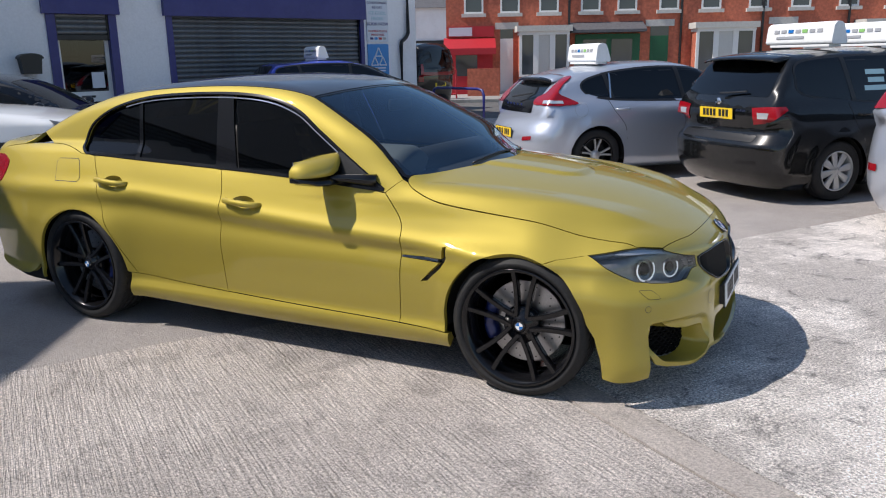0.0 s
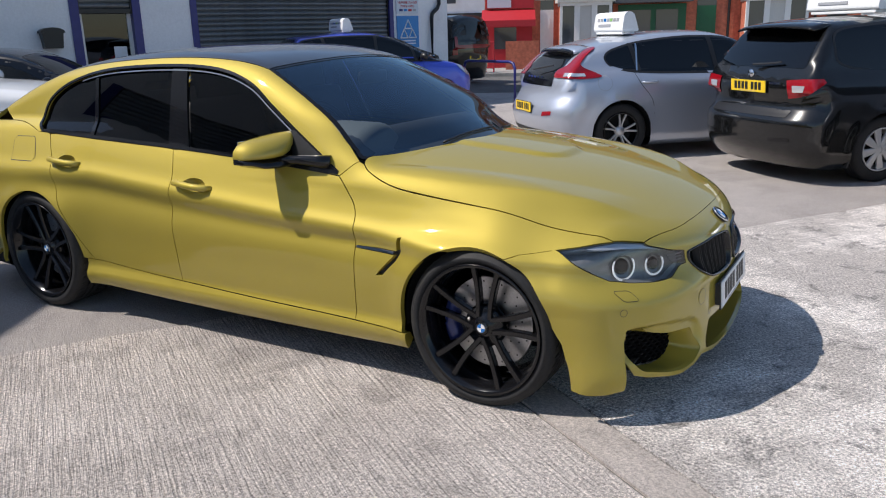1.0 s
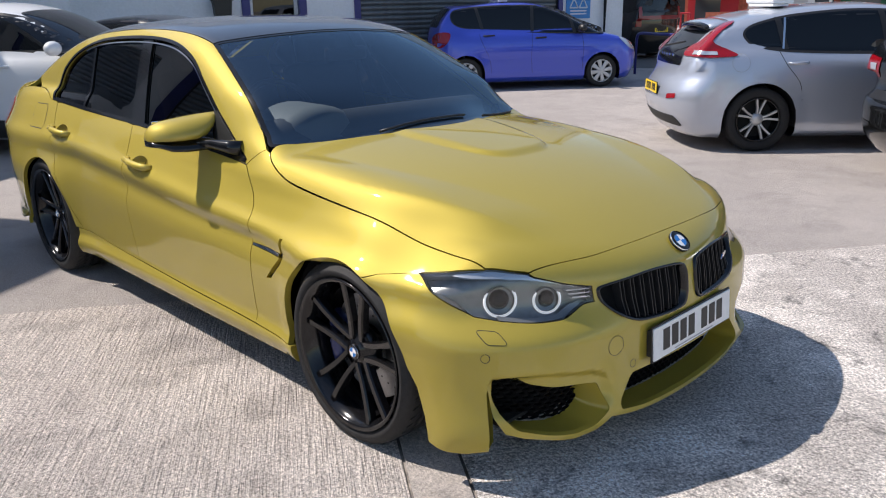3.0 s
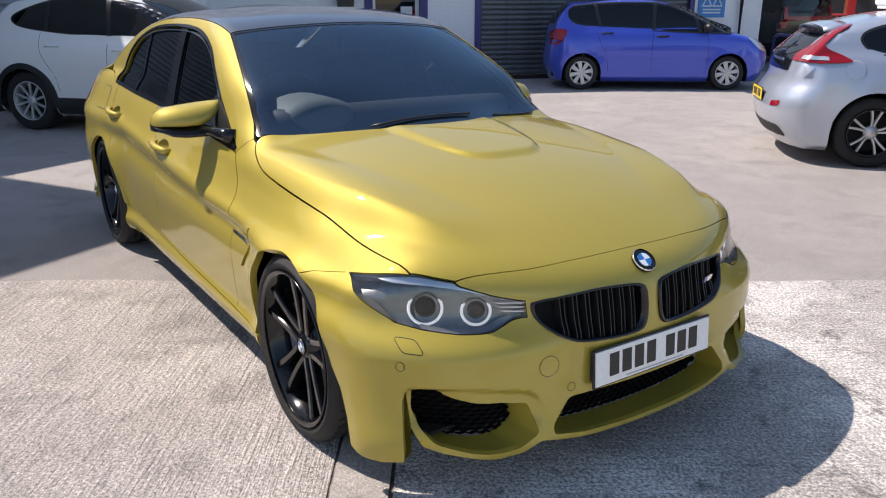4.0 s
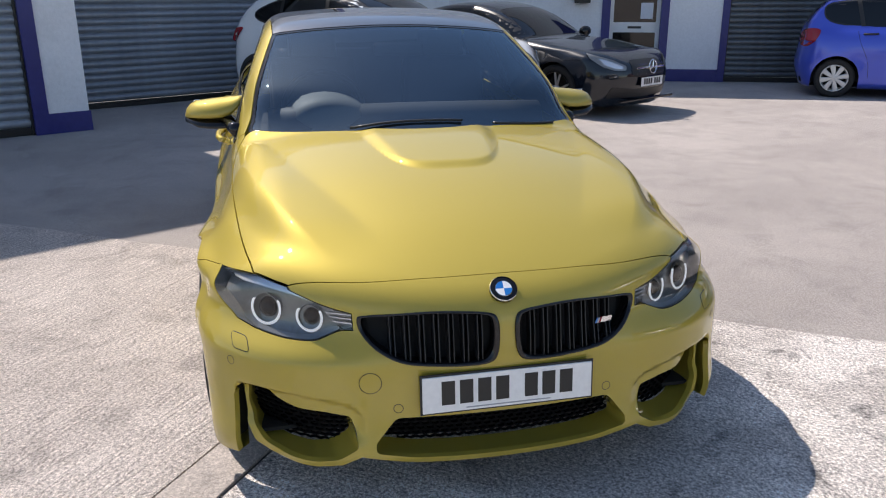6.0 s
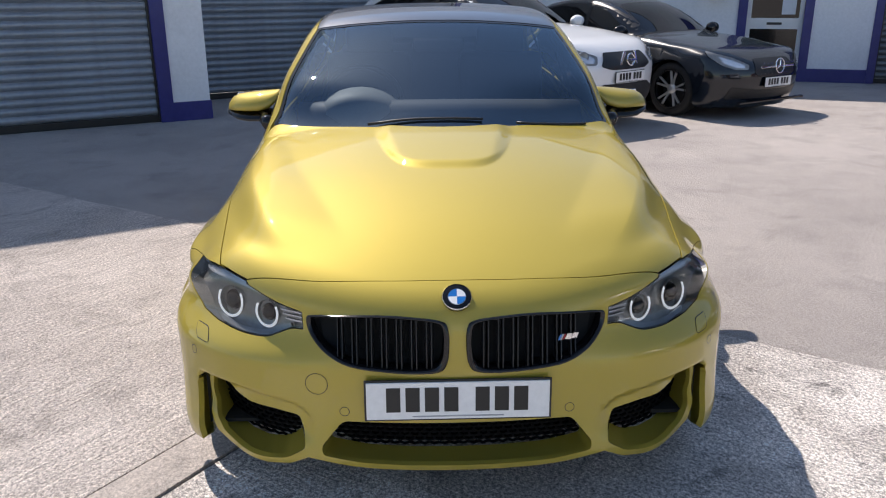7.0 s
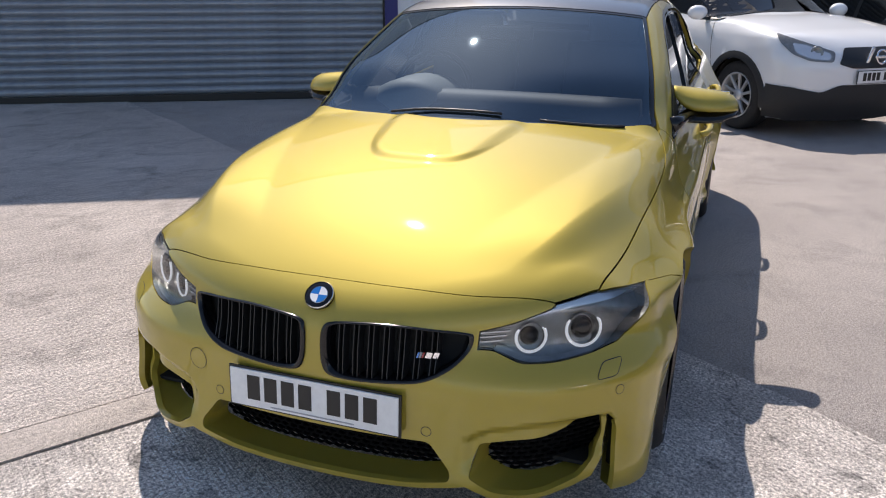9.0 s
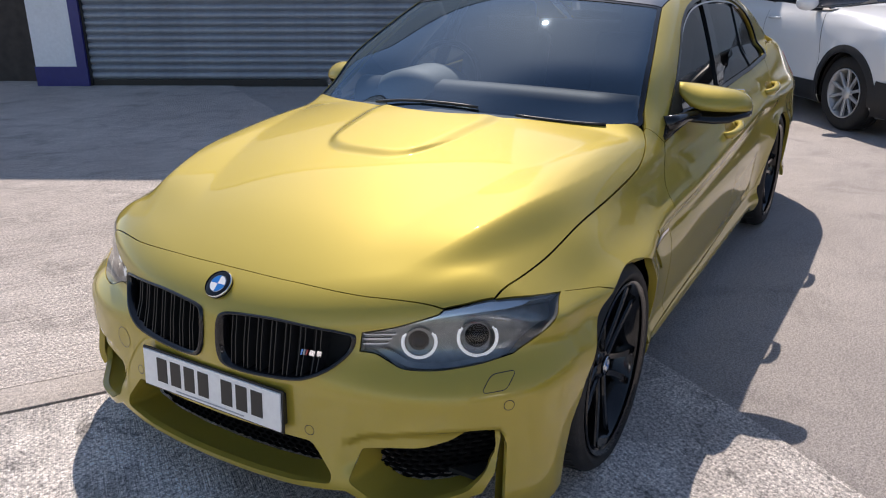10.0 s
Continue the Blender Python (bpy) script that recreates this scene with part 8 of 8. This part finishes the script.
def house_window(x0, x1, z0, z1, lintel=True, blind=False):
    w = part("window", block(block(block(block(block(bmesh.new(), Matrix(), x0, x0 + 0.07, -0.03, 0.02, z0, z1), Matrix(), x1 - 0.07, x1, -0.03, 0.02, z0, z1), Matrix(), x0 + 0.07, x1 - 0.07, -0.03, 0.02, z1 - 0.07, z1), Matrix(), x0 + 0.07, x1 - 0.07, -0.03, 0.02, z0, z0 + 0.07), Matrix(), x0 + 0.07, x1 - 0.07, -0.03, 0.02, (z0 + z1) / 2 + 0.2, (z0 + z1) / 2 + 0.26), WHITEPVC, terrace)
    part("pane", block(bmesh.new(), Matrix(), x0 + 0.07, x1 - 0.07, -0.012, -0.004, z0 + 0.07, z1 - 0.07), LACE if blind else HOUSEGLASS, w)
    part("sill", block(bmesh.new(), Matrix(), x0 - 0.1, x1 + 0.1, -0.12, 0.0, z0 - 0.13, z0), STONE, w)
    if lintel:
        part("lintel", block(bmesh.new(), Matrix(), x0 - 0.15, x1 + 0.15, -0.04, -0.001, z1, z1 + 0.22), STONE, w)


def bay(x0, x1):
    b = part("bay_window", block(bmesh.new(), Matrix(), x0, x1, -0.7, 0.0, 0, 0.75), BRICK, terrace)
    part("bay_roof", slab(bmesh.new(), [(x0 - 0.15, 0.0), (x0 - 0.1, -0.85), (x1 + 0.1, -0.85), (x1 + 0.15, 0.0)], 0.22, Matrix.Translation((0, 0, 2.42))), STONE, b)
    part("bay_cornice", slab(bmesh.new(), [(x0 - 0.05, 0.0), (x0, -0.75), (x1, -0.75), (x1 + 0.05, 0.0)], 0.12, Matrix.Translation((0, 0, 2.30))), WHITEPVC, b)
    n = 3
    for i in range(n):
        a, c = x0 + (x1 - x0) * i / n, x0 + (x1 - x0) * (i + 1) / n
        part("bay_frame", block(block(block(bmesh.new(), Matrix(), a, a + 0.1, -0.7, -0.6, 0.75, 2.3), Matrix(), c - 0.1, c, -0.7, -0.6, 0.75, 2.3), Matrix(), a + 0.1, c - 0.1, -0.7, -0.6, 0.75, 0.83), WHITEPVC, b)
        part("pane", block(bmesh.new(), Matrix(), a + 0.1, c - 0.1, -0.66, -0.64, 0.83, 2.3), LACE if i == 1 else HOUSEGLASS, b)
    for a in (x0, x1 - 0.06):
        part("bay_side", block(bmesh.new(), Matrix(), a, a + 0.06, -0.6, 0, 0.75, 2.3), BRICK, b)


def house_door(x0, x1, mat):
    d = part("door", block(bmesh.new(), Matrix(), x0, x1, -0.03, 0.02, 0.2, 2.2), mat, terrace)
    part("fanlight", block(bmesh.new(), Matrix(), x0, x1, -0.02, 0.02, 2.2, 2.55), HOUSEGLASS, d)
    part("lintel", block(bmesh.new(), Matrix(), x0 - 0.2, x1 + 0.2, -0.06, -0.001, 2.55, 2.8), STONE, d)
    part("step", block(bmesh.new(), Matrix(), x0 - 0.1, x1 + 0.1, -0.4, 0, 0, 0.2), STONE, d)
    for z in (0.5, 1.3):
        part("door_panel", block(bmesh.new(), Matrix(), x0 + 0.12, x1 - 0.12, -0.045, -0.03, z, z + 0.6), mat, d)


for x in (1.1, 2.5, 4.0, 5.6, 7.0, 8.6, 10.2, 12.0, 13.6, 15.4, 17.2, 19.0, 21.0, 23.5, 26.0):
    house_window(x, x + 0.75, 3.15, 4.75)
shopf = part("shop_front", block(block(bmesh.new(), Matrix(), 0.5, 2.2, -0.05, -0.002, 0.1, 1.65), Matrix(), 0.45, 2.25, -0.12, -0.002, 2.28, 2.68), REDPAINT, terrace, "red painted shop front with a red awning")
part("shop_sign", block(bmesh.new(), Matrix(), 0.5, 1.4, -0.14, -0.122, 2.32, 2.64), POSTER, shopf)
part("shop_window", block(bmesh.new(), Matrix(), 0.75, 1.6, -0.07, -0.052, 0.8, 1.6), HOUSEGLASS, shopf)
aw = slab(bmesh.new(), [(-0.05, 2.25), (-0.9, 1.85), (-0.9, 1.62), (-0.86, 1.62), (-0.86, 1.82), (-0.05, 2.18)], 2.0, Matrix(((0, 0, 1, 0.3), (1, 0, 0, 0), (0, 1, 0, 0), (0, 0, 0, 1))))
part("awning", aw, REDPAINT, shopf)
house_door(2.5, 3.0, WHITEPVC)
bay(3.2, 5.1)
gs = part("shop_front", block(bmesh.new(), Matrix(), 5.4, 7.9, -0.08, -0.002, 0.1, 2.3), GREENPAINT, terrace, "dark green shop front under a slate canopy")
part("shop_window", block(bmesh.new(), Matrix(), 5.7, 6.6, -0.10, -0.082, 0.7, 2.1), HOUSEGLASS, gs)
part("shop_window", block(bmesh.new(), Matrix(), 6.8, 7.6, -0.10, -0.082, 0.3, 2.1), HOUSEGLASS, gs)
part("canopy", slab(bmesh.new(), [(0, 2.75), (-0.8, 2.45), (-0.8, 2.35), (0, 2.35)], 2.8, Matrix(((0, 0, 1, 5.2), (1, 0, 0, 0), (0, 1, 0, 0), (0, 0, 0, 1)))), SLATE, gs)
house_door(8.3, 9.0, GREENPAINT)
bay(9.9, 12.1)
house_door(13.0, 13.7, SATIN_BLACK)
house_window(14.2, 15.4, 0.9, 2.3, True, True)
bay(16.2, 18.4)
house_door(18.9, 19.6, WHITEPVC)
bay(20.2, 22.2)
house_door(23, 23.7, GREENPAINT)
bay(24.5, 26.6)
for x in (5.15, 9.45, 12.55, 15.8):
    part("drainpipe", rod(bmesh.new(), 0.05, (x, -0.08, 0), (x, -0.08, 6.2), 8), SATIN_BLACK, terrace)
garden = bmesh.new()
block(garden, MH, 1.2, 2.4, -1.7, -1.5, 0.1, 1.1)
block(garden, MH, 3.1, 5.2, -1.4, -1.25, 0.1, 0.55)
tagged(part("garden_wall", garden, BRICK), "low red brick garden wall on the footway", "wall")

corner_house = thing("grey_corner_house", MH @ Matrix.Translation((-6.0, 20.0, 0)), "grey rendered corner house with a slate roof and dark shop front", "house")
part("wall", block(bmesh.new(), Matrix(), -9, 9, 0, 8, 0, 4.6), RENDERWALL, corner_house)
part("roof", slab(bmesh.new(), [(-0.3, 4.6), (4.0, 8.0), (8.3, 4.6)], 18.4, Matrix(((0, 0, 1, -9.2), (1, 0, 0, 0), (0, 1, 0, 0), (0, 0, 0, 1)))), SLATE, corner_house)
part("shop_front", block(bmesh.new(), Matrix(), -2.0, 7.6, -0.1, -0.002, 0.1, 2.6), SATIN_BLACK, corner_house)
wn1 = part("window", block(bmesh.new(), Matrix(), 3.0, 4.0, -0.06, -0.002, 3.1, 4.3), WHITEPVC, corner_house)
part("pane", block(bmesh.new(), Matrix(), 3.1, 3.9, -0.08, -0.062, 3.2, 4.2), HOUSEGLASS, wn1)

light = thing("traffic_light", MH @ Matrix.Translation((-1.3, -3.6, 0.1)), "traffic signal on a grey pole at the street corner", "traffic light")
part("pole", rod(bmesh.new(), 0.055, (0, 0, 0), (0, 0, 3.4), 10), STEEL, light)
head_ob = part("signal_head", block(bmesh.new(), Matrix(), -0.16, 0.16, -0.28, -0.06, 2.2, 3.15, 0.03), SATIN_BLACK, light)
for i in range(3):
    part("signal_lens", revolve(bmesh.new(), [(0.10, 0), (0.10, 0.05), (0.0005, 0.03)], Matrix.Translation((0, -0.285, 2.4 + 0.28 * i)) @ pose(0, 0, 0, 90, 0, 0), 16), GLOSS_BLACK, head_ob)
rails = thing("red_railing", MH @ Matrix.Translation((0.0, -3.2, 0.1)), "red tubular pedestrian railing at the kerb", "railing")
for i in range(6):
    part("railing_post", rod(bmesh.new(), 0.03, (-0.6 + 0.28 * i, 0, 0), (-0.6 + 0.28 * i, 0, 1.0), 8), REDPAINT, rails)
for z in (0.15, 1.0):
    part("railing_bar", rod(bmesh.new(), 0.03, (-0.6, 0, z), (0.8, 0, z), 8), REDPAINT, rails)
hoop = bmesh.new()
a, b = Vector((-5.66, 11.63, 0)), Vector((-7.35, 12.55, 0))
pts = [a, a + Vector((0, 0, 0.72)), a * 0.97 + b * 0.03 + Vector((0, 0, 0.82)), a * 0.9 + b * 0.1 + Vector((0, 0, 0.85)), a * 0.1 + b * 0.9 + Vector((0, 0, 0.85)), a * 0.03 + b * 0.97 + Vector((0, 0, 0.82)), b + Vector((0, 0, 0.72)), b]
tube(hoop, pts, 0.03, 10)
tagged(part("hoop_barrier", hoop, NAVY, smooth=True), "dark blue tubular hoop barrier at the yard's edge", "barrier")
